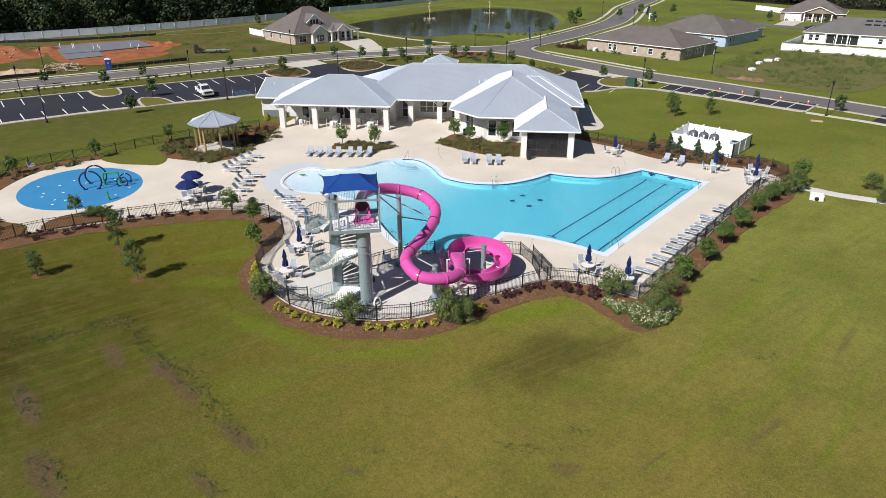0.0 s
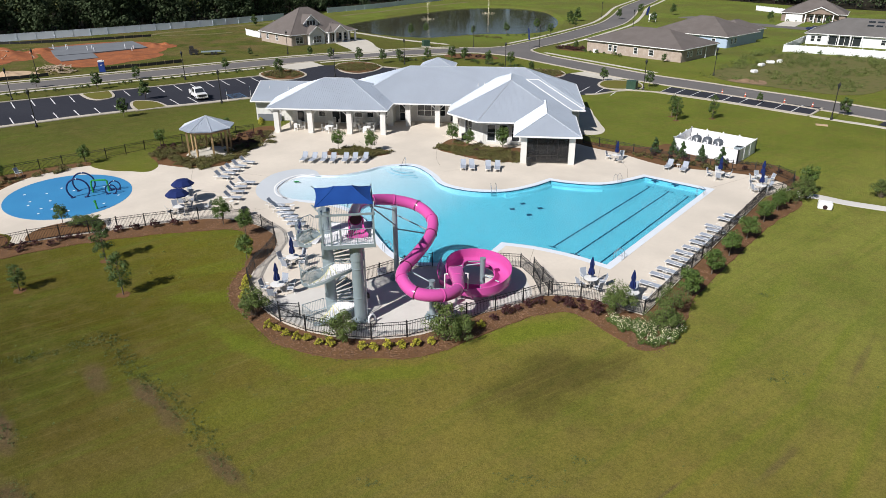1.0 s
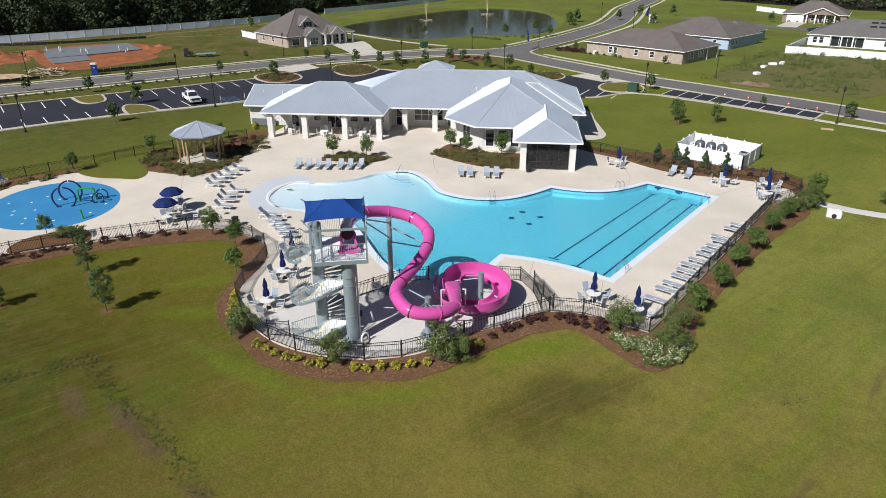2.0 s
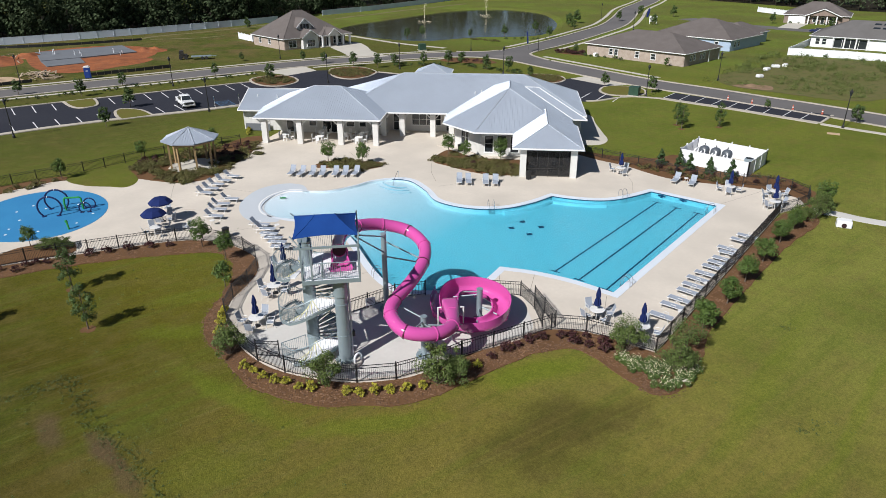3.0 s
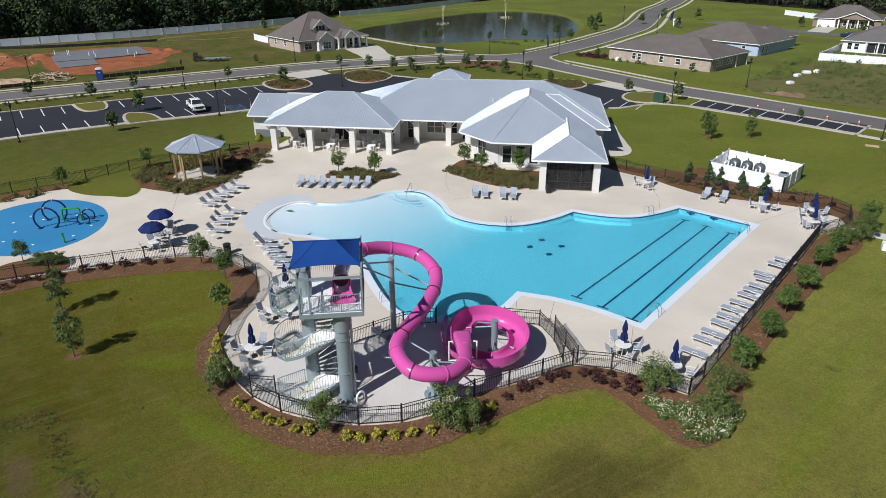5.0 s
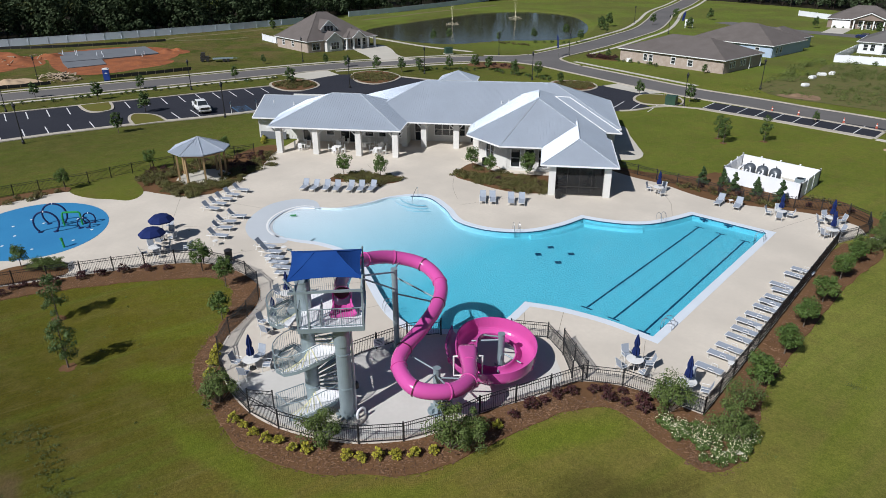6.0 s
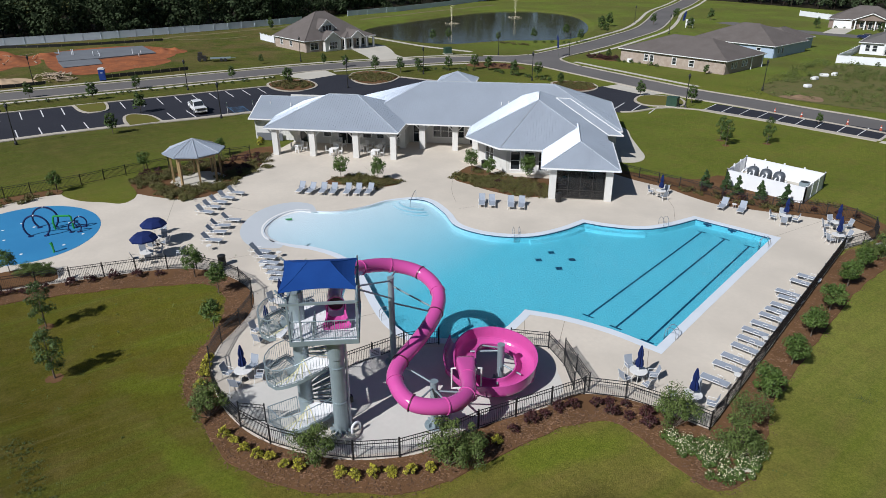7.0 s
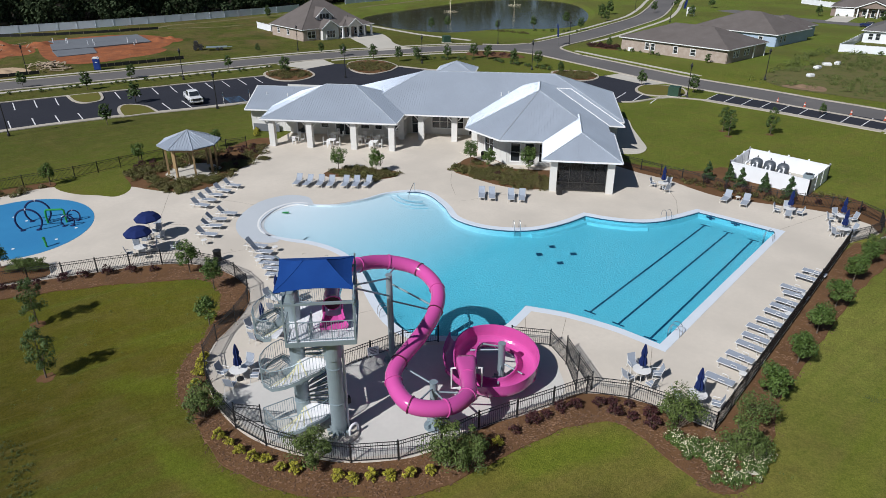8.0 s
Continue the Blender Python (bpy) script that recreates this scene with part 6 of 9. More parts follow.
for p, q in zip(canopy_eave, ((-1.66, -1.5, PZ + 2.2), (1.66, -1.5, PZ + 2.2), (1.66, 2.3, PZ + 2.2), (-1.66, 2.3, PZ + 2.2))):
    bar(bm, q, p, 0.035, 8)
    bar(bm, p, Vector(p) + (Vector(p) - Vector(q)) * 0.35, 0.05, 8)
bar(bm, Vector(r0) - Vector((0, 0, 0.15)), Vector(r1) - Vector((0, 0, 0.15)), 0.03, 8)
for p, r in zip(canopy_eave, (r0, r1, r1, r0)):
    bar(bm, Vector(p) - Vector((0, 0, 0.12)), Vector(r) - Vector((0, 0, 0.2)), 0.025, 8)
part("canopy_frame", bm, GREY_STEEL, tower, "grey canopy struts")

# spiral stairs: each turn climbs from a landing at the outer side by short steps to a second landing, then on round the core
RO, RI, TURN = 1.98, 0.40, 3.0


def ring_at(r, a, z):
    """A point round the core; the angle is a compass heading of the place."""
    return (CX + r * math.cos(radians(a - TR)), CY + r * math.sin(radians(a - TR)), z)


def sector(name, a0, a1, z, material, label="", nosing=True, thick=0.05):
    n = max(1, int((a1 - a0) / 9))
    loop = [ring_at(RO, a0 + (a1 - a0) * i / n, z) for i in range(n + 1)] + [ring_at(RI, a1 - (a1 - a0) * i / n, z) for i in range(n + 1)]
    b = bmesh.new()
    sheet(b, [p[:2] for p in loop], (), z, thick)
    s = part(name, b, material, tower, label)
    b = bmesh.new()
    for i in range(1, 3 * n):
        a = a0 + (a1 - a0) * i / (3 * n)
        flat_bar(b, ring_at(RI + 0.1, a, z + 0.006), ring_at(RO - 0.05, a, z + 0.006), 0.02, 0.012)
    tagged(part("grating_bar", b, GRATING, s), kind="stuff")
    if nosing:
        b = bmesh.new()
        strip(b, [ring_at(RI, a0 + 1.5, z)[:2], ring_at(RO, a0 + 1.5, z)[:2]], 0.055, z + 0.014)
        part("nosing", b, YELLOW_EDGE, s, "yellow safety nosing")
    return s


for lev in range(3):
    z0, way = TURN * lev, []
    if lev:
        bm = bmesh.new()
        grid = [[ring_at(r, -192 + 4.25 * i, z0) for r in (RI, 0.7, 1.1, 1.5, RO)] for i in range(25)]
        verts = []
        for i, ray in enumerate(grid):
            u = Vector((math.sin(radians(-192 + 4.25 * i - TR)), -math.cos(radians(-192 + 4.25 * i - TR)), 0)) * 0.008
            verts.append([[bm.verts.new(Vector(p) + u * s + Vector((0, 0, h))) for s, h in ((-1, -0.03), (1, -0.03), (1, 0), (-1, 0))] for p in ray])
        for ray in verts:
            for p, q in zip(ray, ray[1:]):
                for j in range(4):
                    bm.faces.new((p[j], p[(j + 1) % 4], q[(j + 1) % 4], q[j]))
        for one, two in zip(verts, verts[1:]):
            for k in range(5):
                bm.faces.new((one[k][0], one[k][3], two[k][2], two[k][1]))
        tagged(part("landing", bm, GREY_STEEL, tower, "open steel grating landing"), kind="stuff")
        way += [ring_at(RO, a, z0) for a in range(-192, -90, 17)]
    for k in range(5 if lev < 2 else 2):
        a = -90 + 12.6 * k
        sector("tread", a, a + 15, z0 + 0.19 * (k + 1), GRATING)
        way.append(ring_at(RO, a + 6, z0 + 0.19 * (k + 0.7)))
    if lev < 2:
        sector("landing", -27, 30, z0 + 1.02, GRATING, "pale grated upper landing")
        way += [ring_at(RO, a, z0 + 1.02) for a in (-20, -5, 10, 25)]
        for k in range(10):
            a = 30 + 13.8 * k
            sector("tread", a, a + 16.5, z0 + 1.02 + 1.98 * (k + 1) / 11, GREY_STEEL)
            way.append(ring_at(RO, a + 7, z0 + 1.02 + 1.98 * (k + 0.7) / 11))
        way.append(ring_at(RO, 168, z0 + TURN))
    railing(tower, way, 1.05, 0.14, "stair_rail")
    bm = bmesh.new()
    plate = []
    for x, y, z in way:
        e = Vector((x - CX, y - CY, 0)).normalized() * 0.012
        plate.append([bm.verts.new(Vector((x, y, z + dz)) + e * s) for s, dz in ((-1, -0.16), (1, -0.16), (1, 0.03), (-1, 0.03))])
    for p, q in zip(plate, plate[1:]):
        for j in range(4):
            bm.faces.new((p[j], p[(j + 1) % 4], q[(j + 1) % 4], q[j]))
    part("stringer", bm, GREY_STEEL, tower, "curved outer stringer")
# straight guard panels at the foot of the stairs
for a, b in (((-3.6, 0.35), (-2.12, 1.13)), ((-3.6, 0.35), (-2.8, -0.72))):
    railing(tower, [(*a, 0.02), (*b, 0.02)], 1.1, 0.12, "guard_rail")
# white pump pipe by the pole
bm = bmesh.new()
pipe(bm, curve([(1.0, -1.15, 0), (1.0, -1.15, 0.5), (1.1, -1.04, 0.68), (1.28, -0.86, 0.68), (1.4, -0.78, 0.5), (1.4, -0.78, 0.0)], 4), 0.07, 10)
part("water_pipe", bm, VINYL, tower, "white bent water pipe")
bm = bmesh.new()
pipe(bm, curve([(0.9, -0.6, 0.2), (0.92, -0.55, 3), (0.9, -0.5, PZ - 0.3)], 4), 0.07, 8)
part("riser_pipe", bm, VINYL, tower, "white riser pipe on the pole")
bm = bmesh.new()
box(bm, (1.02, -0.5, 2.0), (0.16, 0.26, 0.36), 20)
part("control_box", bm, BLACK_METAL, tower, "black control box")

# ---- the slide ----
slide = thing("water_slide", "glossy pink tube water slide ending in an open spiral flume", "water slide")
TUBE = [(-31.0, 30.9, 7.25), (-32.0, 31.8, 7.1), (-33.4, 33.6, 6.8), (-34.2, 35.7, 6.45), (-33.8, 37.8, 5.95), (-32.3, 38.95, 5.45), (-30.5, 38.5, 4.95), (-29.4, 37.0, 4.5), (-28.75, 34.9, 4.1), (-28.4, 32.9, 3.72), (-27.7, 31.7, 3.45), (-26.1, 31.2, 3.1), (-24.85, 32.4, 2.8), (-24.8, 34.1, 2.55), (-25.9, 35.6, 2.38), (-27.0, 36.8, 2.22)]
tube_line = curve(TUBE, 8)
bm = bmesh.new()
rings, last = [], len(tube_line) - 1
for i, p in enumerate(tube_line):
    p = Vector(p)
    d = (Vector(tube_line[min(i + 1, last)]) - Vector(tube_line[max(i - 1, 0)])).normalized()
    side = d.cross(Vector((0, 0, 1))).normalized()
    up = side.cross(d)
    f = min(1, max(0, (i - last + 12) / 11))
    f = f * f * (3 - 2 * f)
    power, w, h = 1 - 0.62 * f, 0.43 + 0.11 * f, 0.43 - 0.03 * f
    ring = []
    for j in range(24):
        c, s = math.cos(math.pi * j / 12), math.sin(math.pi * j / 12)
        ring.append(bm.verts.new(p + side * (w * math.copysign(abs(c) ** power, c)) + up * (h * math.copysign(abs(s) ** power, s))))
    rings.append(ring)
# the wall turns in at both ends and goes back inside
for k, step in ((0, 1), (last, -1)):
    inner = []
    for depth in range(5):
        centre = Vector(tube_line[k + step * depth])
        base = rings[k + step * depth]
        inner.append([bm.verts.new(centre + (v.co - centre) * 0.9) for v in base])
    seq = [rings[k]] + inner
    for a, b in zip(seq, seq[1:]):
        for j in range(24):
            bm.faces.new((a[j], a[(j + 1) % 24], b[(j + 1) % 24], b[j]))
    bm.faces.new(inner[-1])
for a, b in zip(rings, rings[1:]):
    for j in range(24):
        bm.faces.new((a[j], a[(j + 1) % 24], b[(j + 1) % 24], b[j]))
bmesh.ops.recalc_face_normals(bm, faces=bm.faces)
part("tube", bm, PINK, slide, "glossy pink fibreglass tube", True)
for i in (3, 4, 5, 6, 7, 9, 10, 11, 12, 13, 14):
    p, q = Vector(tube_line[i * 8]), Vector(tube_line[i * 8 + 1])
    d = (q - p).normalized()
    bm = bmesh.new()
    bar(bm, p - d * 0.03, p + d * 0.03, 0.475, 24)
    part("flange", bm, PINK_DARK if i in (5, 7, 9, 11) else PINK, slide, "bolted tube flange")
# entry mouth on the platform
p, q = Vector(tube_line[0]), Vector(tube_line[1])
d = (p - q).normalized()
e = d.cross(Vector((0, 0, 1))).normalized()
d.z = 0
d.normalize()
# arched hood: outer and inner arch carried forward along the axis
bm = bmesh.new()
arch = [(-1, -0.72)] + [(-math.cos(math.pi * k / 14), 0.62 * math.sin(math.pi * k / 14)) for k in range(15)] + [(1, -0.72)]
rows = []
for out, wide, high in ((-0.05, 0.47, 0.72), (0.28, 0.53, 0.84), (0.28, 0.47, 0.74), (-0.02, 0.41, 0.64)):
    rows.append([bm.verts.new(p + d * out + e * (x * wide) + Vector((0, 0, z * high if z > 0 else z))) for x, z in arch])
for a, b in zip(rows, rows[1:] + rows[:1]):
    for j in range(len(arch) - 1):
        bm.faces.new((a[j], a[j + 1], b[j + 1], b[j]))
bmesh.ops.recalc_face_normals(bm, faces=bm.faces)
part("entry_hood", bm, PINK, slide, "arched pink slide entry hood")
# solid disc closing the tube; the shade within is its colour
bm = bmesh.new()
bar(bm, p - d * 0.03, p + d * 0.02, 0.40, 24)
part("mouth", bm, OPENING_SHADE, slide, "dark disc painted as the shade in the tube mouth")
# starting tray: a flared trough with low curved sides
bm = bmesh.new()
rows = []
for k in range(7):
    out, wide = 0.05 + 0.2 * k, 0.44 + 0.012 * k * k * 0.6
    side_h = 0.62 - 0.075 * k
    prof = [(-wide - 0.03, side_h), (-wide + 0.04, side_h - 0.02), (-wide * 0.86, 0.12), (-wide * 0.5, 0.03), (wide * 0.5, 0.03), (wide * 0.86, 0.12), (wide - 0.04, side_h - 0.02), (wide + 0.03, side_h), (wide * 0.95, 0.0), (wide * 0.5, -0.03), (-wide * 0.5, -0.03), (-wide * 0.95, 0.0)]
    rows.append([bm.verts.new(Vector((p.x, p.y, 0)) + d * out + e * x + Vector((0, 0, PZ + 0.1 + z))) for x, z in prof])
for a, b in zip(rows, rows[1:]):
    for j in range(12):
        bm.faces.new((a[j], a[(j + 1) % 12], b[(j + 1) % 12], b[j]))
bm.faces.new(rows[0])
bm.faces.new(rows[-1][::-1])
bmesh.ops.recalc_face_normals(bm, faces=bm.faces)
part("start_tray", bm, PINK, slide, "flared pink starting trough")

# open flume
FLUME = [(-26.85, 36.6, 2.08), (-27.5, 37.4, 1.98), (-28.1, 38.4, 1.83), (-28.25, 39.6, 1.65), (-27.5, 40.6, 1.5), (-26.2, 40.85, 1.35), (-25.1, 40.3, 1.2), (-24.5, 39.2, 1.05), (-24.7, 38.0, 0.9), (-25.6, 37.25, 0.8), (-26.9, 37.1, 0.7), (-28.3, 37.6, 0.65), (-29.5, 38.9, 0.55), (-30.4, 40.6, 0.45)]
line = [Vector(p) for p in curve(FLUME, 7)]
bm = bmesh.new()
rings = []
for i, p in enumerate(line):
    d = (line[min(i + 1, len(line) - 1)] - line[max(i - 1, 0)])
    d.z = 0
    d.normalize()
    side = Vector((d.y, -d.x, 0))
    f = i / (len(line) - 1)
    tall = 0.22 + 0.42 * math.sin(math.pi * min(1, max(0, (f - 0.05) / 0.75))) if f < 0.8 else 0.25
    prof = []
    for k in range(13):
        a = radians(180 + 15 * k)
        prof.append((0.57 * math.cos(a), 0.5 * math.sin(a) + 0.1))
    prof = [(-0.60, 0.1 + tall)] + prof + [(0.59, 0.22)]
    prof = prof + [(0.66, 0.22)] + [(0.63 * math.cos(radians(360 - 15 * k)), 0.56 * math.sin(radians(360 - 15 * k)) + 0.1) for k in range(13)] + [(-0.67, 0.1 + tall)]
    rings.append([bm.verts.new(p + side * x + Vector((0, 0, z))) for x, z in prof])
for a, b in zip(rings, rings[1:]):
    for j in range(len(a)):
        bm.faces.new((a[j], a[(j + 1) % len(a)], b[(j + 1) % len(b)], b[j]))
bm.faces.new(rings[0])
bm.faces.new(rings[-1][::-1])
bmesh.ops.recalc_face_normals(bm, faces=bm.faces)
part("flume", bm, PINK, slide, "open pink spiral flume with a high outer wall")
for i in (2, 4, 6, 7, 9, 11):
    p, q = line[i * 7], line[i * 7 + 1]
    d = (q - p)
    d.z = 0
    d.normalize()
    side = Vector((d.y, -d.x, 0))
    bm = bmesh.new()
    pts = [p + side * (0.65 * math.cos(radians(180 + 20 * k))) + Vector((0, 0, 0.58 * math.sin(radians(180 + 20 * k)) + 0.1)) for k in range(10)]
    pipe(bm, pts, 0.05, 6)
    part("flange", bm, PINK, slide, "flume joint")

# ---- slide supports ----
GUSSET = bmesh.new()
box(GUSSET, (0, 0, 0), (0.26, 0.03, 0.3))
GUSSET = finish("gusset", GUSSET, GREY_STEEL)


def support(x, y, h, r, label, arms=()):
    t = thing("slide_support", label, "support column", x, y, 0, 0, "slide supports")
    b = bmesh.new()
    bar(b, (0, 0, 0), (0, 0, h), r, 20)
    bar(b, (0, 0, h), (0, 0, h + 0.04), r + 0.02, 20)
    part("pole", b, GREY_STEEL, t)
    b = bmesh.new()
    turn(b, [(r + 0.35, 0), (r + 0.35, 0.05), (r + 0.08, 0.08), (r + 0.02, 0.35)], 20)
    base = part("base", b, GREY_STEEL, t, "gusseted base plate")
    for k in range(8):
        a = radians(45 * k)
        put("gusset", GUSSET, base, pose((r + 0.14) * math.cos(a), (r + 0.14) * math.sin(a), 0.18, 0, 0, 45 * k))
    for p, q in arms:
        b = bmesh.new()
        bar(b, Vector(p) - Vector((x, y, 0)), Vector(q) - Vector((x, y, 0)), 0.052, 10)
        part("arm", b, GREY_STEEL, t)
    return t


support(-32.5, 36.5, 6.0, 0.19, "tall grey steel pole carrying the upper tube",
        [((-32.5, 36.5, 6.0), (-33.5, 38.0, 5.6)), ((-32.5, 36.5, 5.8), (-29.95, 31.3, 8.4)), ((-32.5, 36.5, 4.6), (-29.95, 31.3, 8.3)), ((-32.5, 36.5, 5.5), (-30.0, 37.4, 4.5)), ((-32.5, 36.5, 4.3), (-29.9, 37.3, 4.25))])
support(-26.55, 33.5, 2.9, 0.21, "short grey steel pole inside the lower bend",
        [((-26.55, 33.5, 2.75), (-28.2, 33.0, 3.4)), ((-26.55, 33.5, 2.6), (-26.2, 31.6, 2.75)), ((-26.55, 33.5, 2.4), (-25.0, 32.9, 2.5)), ((-26.55, 33.5, 2.3), (-25.2, 34.6, 2.2))])
support(-26.1, 39.1, 2.6, 0.21, "short grey steel pole inside the spiral flume",
        [((-26.1, 39.1, 2.4), (-27.9, 39.4, 1.7)), ((-26.1, 39.1, 2.2), (-28.0, 38.6, 1.6)), ((-26.1, 39.1, 1.3), (-24.8, 39.4, 0.9)), ((-26.1, 39.1, 1.2), (-25.4, 37.8, 0.8))])
t = thing("slide_support", "white steel yoke round the end of the tube", "support column", -26.32, 36.05, 0, 41, "slide supports")
bm = bmesh.new()
pipe(bm, [(-0.62, 0.0, 2.5), (-0.84, 0, 2.5), (-0.84, 0, 1.15), (0.84, 0, 1.15), (0.84, 0, 2.5), (0.62, 0, 2.5)], 0.06, 8)
part("yoke", bm, WHITE_FRAME, t, "white bent yoke")
bm = bmesh.new()
bar(bm, (0, 0, 0), (0, 0, 1.15), 0.08, 10)
bar(bm, (0, 0, 0), (0, 0, 0.04), 0.2, 12)
part("leg", bm, WHITE_FRAME, t)
# ---- garden furniture ----
def lounger_meshes():
    """Meshes of a sling chaise, 1.95 m long, head at +x."""
    out = {}
    b = bmesh.new()
    for y in (-0.31, 0.31):
        pipe(b, [(-0.98, y, 0.36), (0.35, y, 0.36), (0.98, y, 0.36)], 0.022, 6)
    for x in (-0.98, 0.30, 0.98):
        bar(b, (x, -0.31, 0.36), (x, 0.31, 0.36), 0.02, 6)
    out["frame"] = finish("frame", b, WHITE_FRAME)
    b = bmesh.new()
    box(b, (-0.32, 0, 0.372), (1.28, 0.58, 0.018))
    out["seat"] = finish("seat", b, SLING)
    b = bmesh.new()
    box(b, (0.62, 0, 0.376), (0.66, 0.58, 0.018))
    out["flat"] = finish("backrest", b, SLING)
    b = bmesh.new()
    box(b, (0.54, 0, 0.66), (0.80, 0.58, 0.018), 0, -50)
    for y in (-0.30, 0.30):
        bar(b, (0.28, y, 0.36), (0.80, y, 0.98), 0.02, 6)
    bar(b, (0.62, 0.2, 0.75), (0.86, 0.2, 0.36), 0.015, 6)
    bar(b, (0.62, -0.2, 0.75), (0.86, -0.2, 0.36), 0.015, 6)
    out["raised"] = finish("backrest", b, SLING)
    b = bmesh.new()
    pipe(b, [(-0.04, 0, 0.36), (0, 0, 0.0), (0.16, 0, 0.0)], 0.02, 6)
    out["leg"] = finish("leg", b, WHITE_FRAME)
    b = bmesh.new()
    pipe(b, [(-0.1, 0, 0.36), (-0.08, 0, 0.56), (0.3, 0, 0.56), (0.36, 0, 0.36)], 0.02, 6)
    out["arm"] = finish("arm", b, WHITE_FRAME)
    return out


LM = lounger_meshes()


def lounger(raised, label, group):
    t = thing("sun_lounger", label, "sun lounger", group=group)
    put("frame", LM["frame"], t, pose(0, 0, 0), "white tube frame")
    put("seat", LM["seat"], t, pose(0, 0, 0))
    put("backrest", LM["raised" if raised else "flat"], t, pose(0, 0, 0))
    for x in (-0.8, 0.7):
        for y in (-0.31, 0.31):
            put("leg", LM["leg"], t, pose(x, y, 0))
    for y in (-0.34, 0.34):
        put("arm", LM["arm"], t, pose(0.1, y, 0))
    return t


flat_one = lounger(False, "flat pale sling sun lounger on the deck by the fence", "loungers along the fence")
rows = [(-16.8, 47.1), (-16.7, 49.0), (-16.6, 50.2), (-16.5, 51.8), (-16.5, 53.0), (-16.6, 54.3), (-16.4, 55.6), (-16.3, 57.1), (-16.2, 58.2), (-16.1, 59.2), (-16.0, 60.7), (-16.4, 61.6), (-16.0, 64.1), (-15.8, 65.4)]
for i, (x, y) in enumerate(rows):
    m = pose(x + 0.85, y - 0.06, 0, 0, 0, -4 + rnd(-3, 3))
    if i == 0:
        flat_one.matrix_basis = m @ Matrix.Diagonal((0.86, 1, 1, 1))
    else:
        copy_thing(flat_one, m)
up_one = lounger(True, "pale sling sun lounger with its back raised facing the pool", "loungers facing the pool")
first = True
for pts, head in (([(-62.3, 53.4), (-61.2, 53.9), (-60.2, 54.7), (-59.2, 55.3), (-58.0, 56.2), (-57.1, 56.9), (-56.2, 57.7)], 118),
                  ([(-44.9, 62.6), (-44.0, 63.1), (-42.3, 64.0), (-41.4, 64.6)], 122), ([(-25.6, 77.2), (-23.8, 77.3)], 96),
                  ([(-64.4, 43.1), (-65.1, 44.3), (-65.8, 45.5), (-66.3, 46.8), (-66.8, 48.3)], 200), ([(-60.6, 43.5), (-60.1, 42.0), (-59.1, 40.9), (-57.8, 39.6)], 216)):
    for x, y in pts:
        m = pose(x, y, 0, 0, 0, head + rnd(-7, 7))
        if first:
            up_one.matrix_basis, first = m, False
        else:
            copy_thing(up_one, m)
for x, y, h in ((-52.5, 40.9, 206), (-51.2, 40.5, 210), (-50.0, 40.0, 207), (-48.9, 39.6, 211), (-47.9, 39.2, 208), (-46.9, 38.7, 212)):
    copy_thing(flat_one if x > -51 else up_one, pose(x, y, 0, 0, 0, h))


def side_table(x, y):
    t = thing("side_table", "small round white side table beside the loungers", "side table", x, y, group="side tables")
    b = bmesh.new()
    turn(b, [(0.24, 0.44), (0.25, 0.455), (0.25, 0.47), (0.24, 0.48)], 16)
    part("tabletop", b, WHITE_FRAME, t)
    for k in range(3):
        b = bmesh.new()
        bar(b, (0.1 * math.cos(2.1 * k), 0.1 * math.sin(2.1 * k), 0.44), (0.22 * math.cos(2.1 * k), 0.22 * math.sin(2.1 * k), 0), 0.015, 6)
        part("leg", b, WHITE_FRAME, t)
    return t


for x, y in ((-15.0, 48.3), (-14.9, 53.7), (-14.8, 57.3), (-14.6, 60.9), (-24.7, 77.9), (-50.8, 41.6), (-49.8, 39.2), (-56.6, 38.6)):
    side_table(x, y)


def patio_chair():
    """A sling armchair, its sitter facing -x from the origin's side."""
    t = thing("patio_chair", "white-framed patio chair with a pale sling seat", "chair", group="patio chairs")
    b = bmesh.new()
    box(b, (0, 0, 0.42), (0.48, 0.5, 0.02), 0, 4)
    part("seat", b, SLING, t)
    b = bmesh.new()
    box(b, (0.30, 0, 0.72), (0.60, 0.5, 0.02), 0, -72)
    part("backrest", b, SLING, t)
    for y in (-0.27, 0.27):
        b = bmesh.new()
        pipe(b, [(-0.28, y, 0.0), (-0.22, y, 0.62), (0.28, y, 0.64)], 0.018, 6)
        pipe(b, [(0.40, y, 1.0), (0.22, y, 0.42), (0.34, y, 0.0)], 0.018, 6)
        pipe(b, [(-0.24, y, 0.42), (0.24, y, 0.40)], 0.016, 6)
        part("leg_frame", b, WHITE_FRAME, t)
    return t


CHAIR = None


def chair_at(x, y, rz):
    global CHAIR
    m = pose(x, y, 0, 0, 0, rz)
    if CHAIR is None:
        CHAIR = patio_chair()
        CHAIR.matrix_basis = m
        return CHAIR
    return copy_thing(CHAIR, m)


def patio_table(x, y):
    t = thing("patio_table", "round white patio table on a pedestal frame", "table", x, y, group="patio tables")
    b = bmesh.new()
    turn(b, [(0.50, 0.70), (0.54, 0.715), (0.54, 0.735), (0.52, 0.745)], 28)
    part("tabletop", b, WHITE_FRAME, t)
    for k in range(4):
        a = radians(90 * k + 20)
        b = bmesh.new()
        pipe(b, [(0.34 * math.cos(a), 0.34 * math.sin(a), 0.71), (0.22 * math.cos(a), 0.22 * math.sin(a), 0.4), (0.4 * math.cos(a), 0.4 * math.sin(a), 0)], 0.02, 6)
        part("leg", b, WHITE_FRAME, t)
    return t


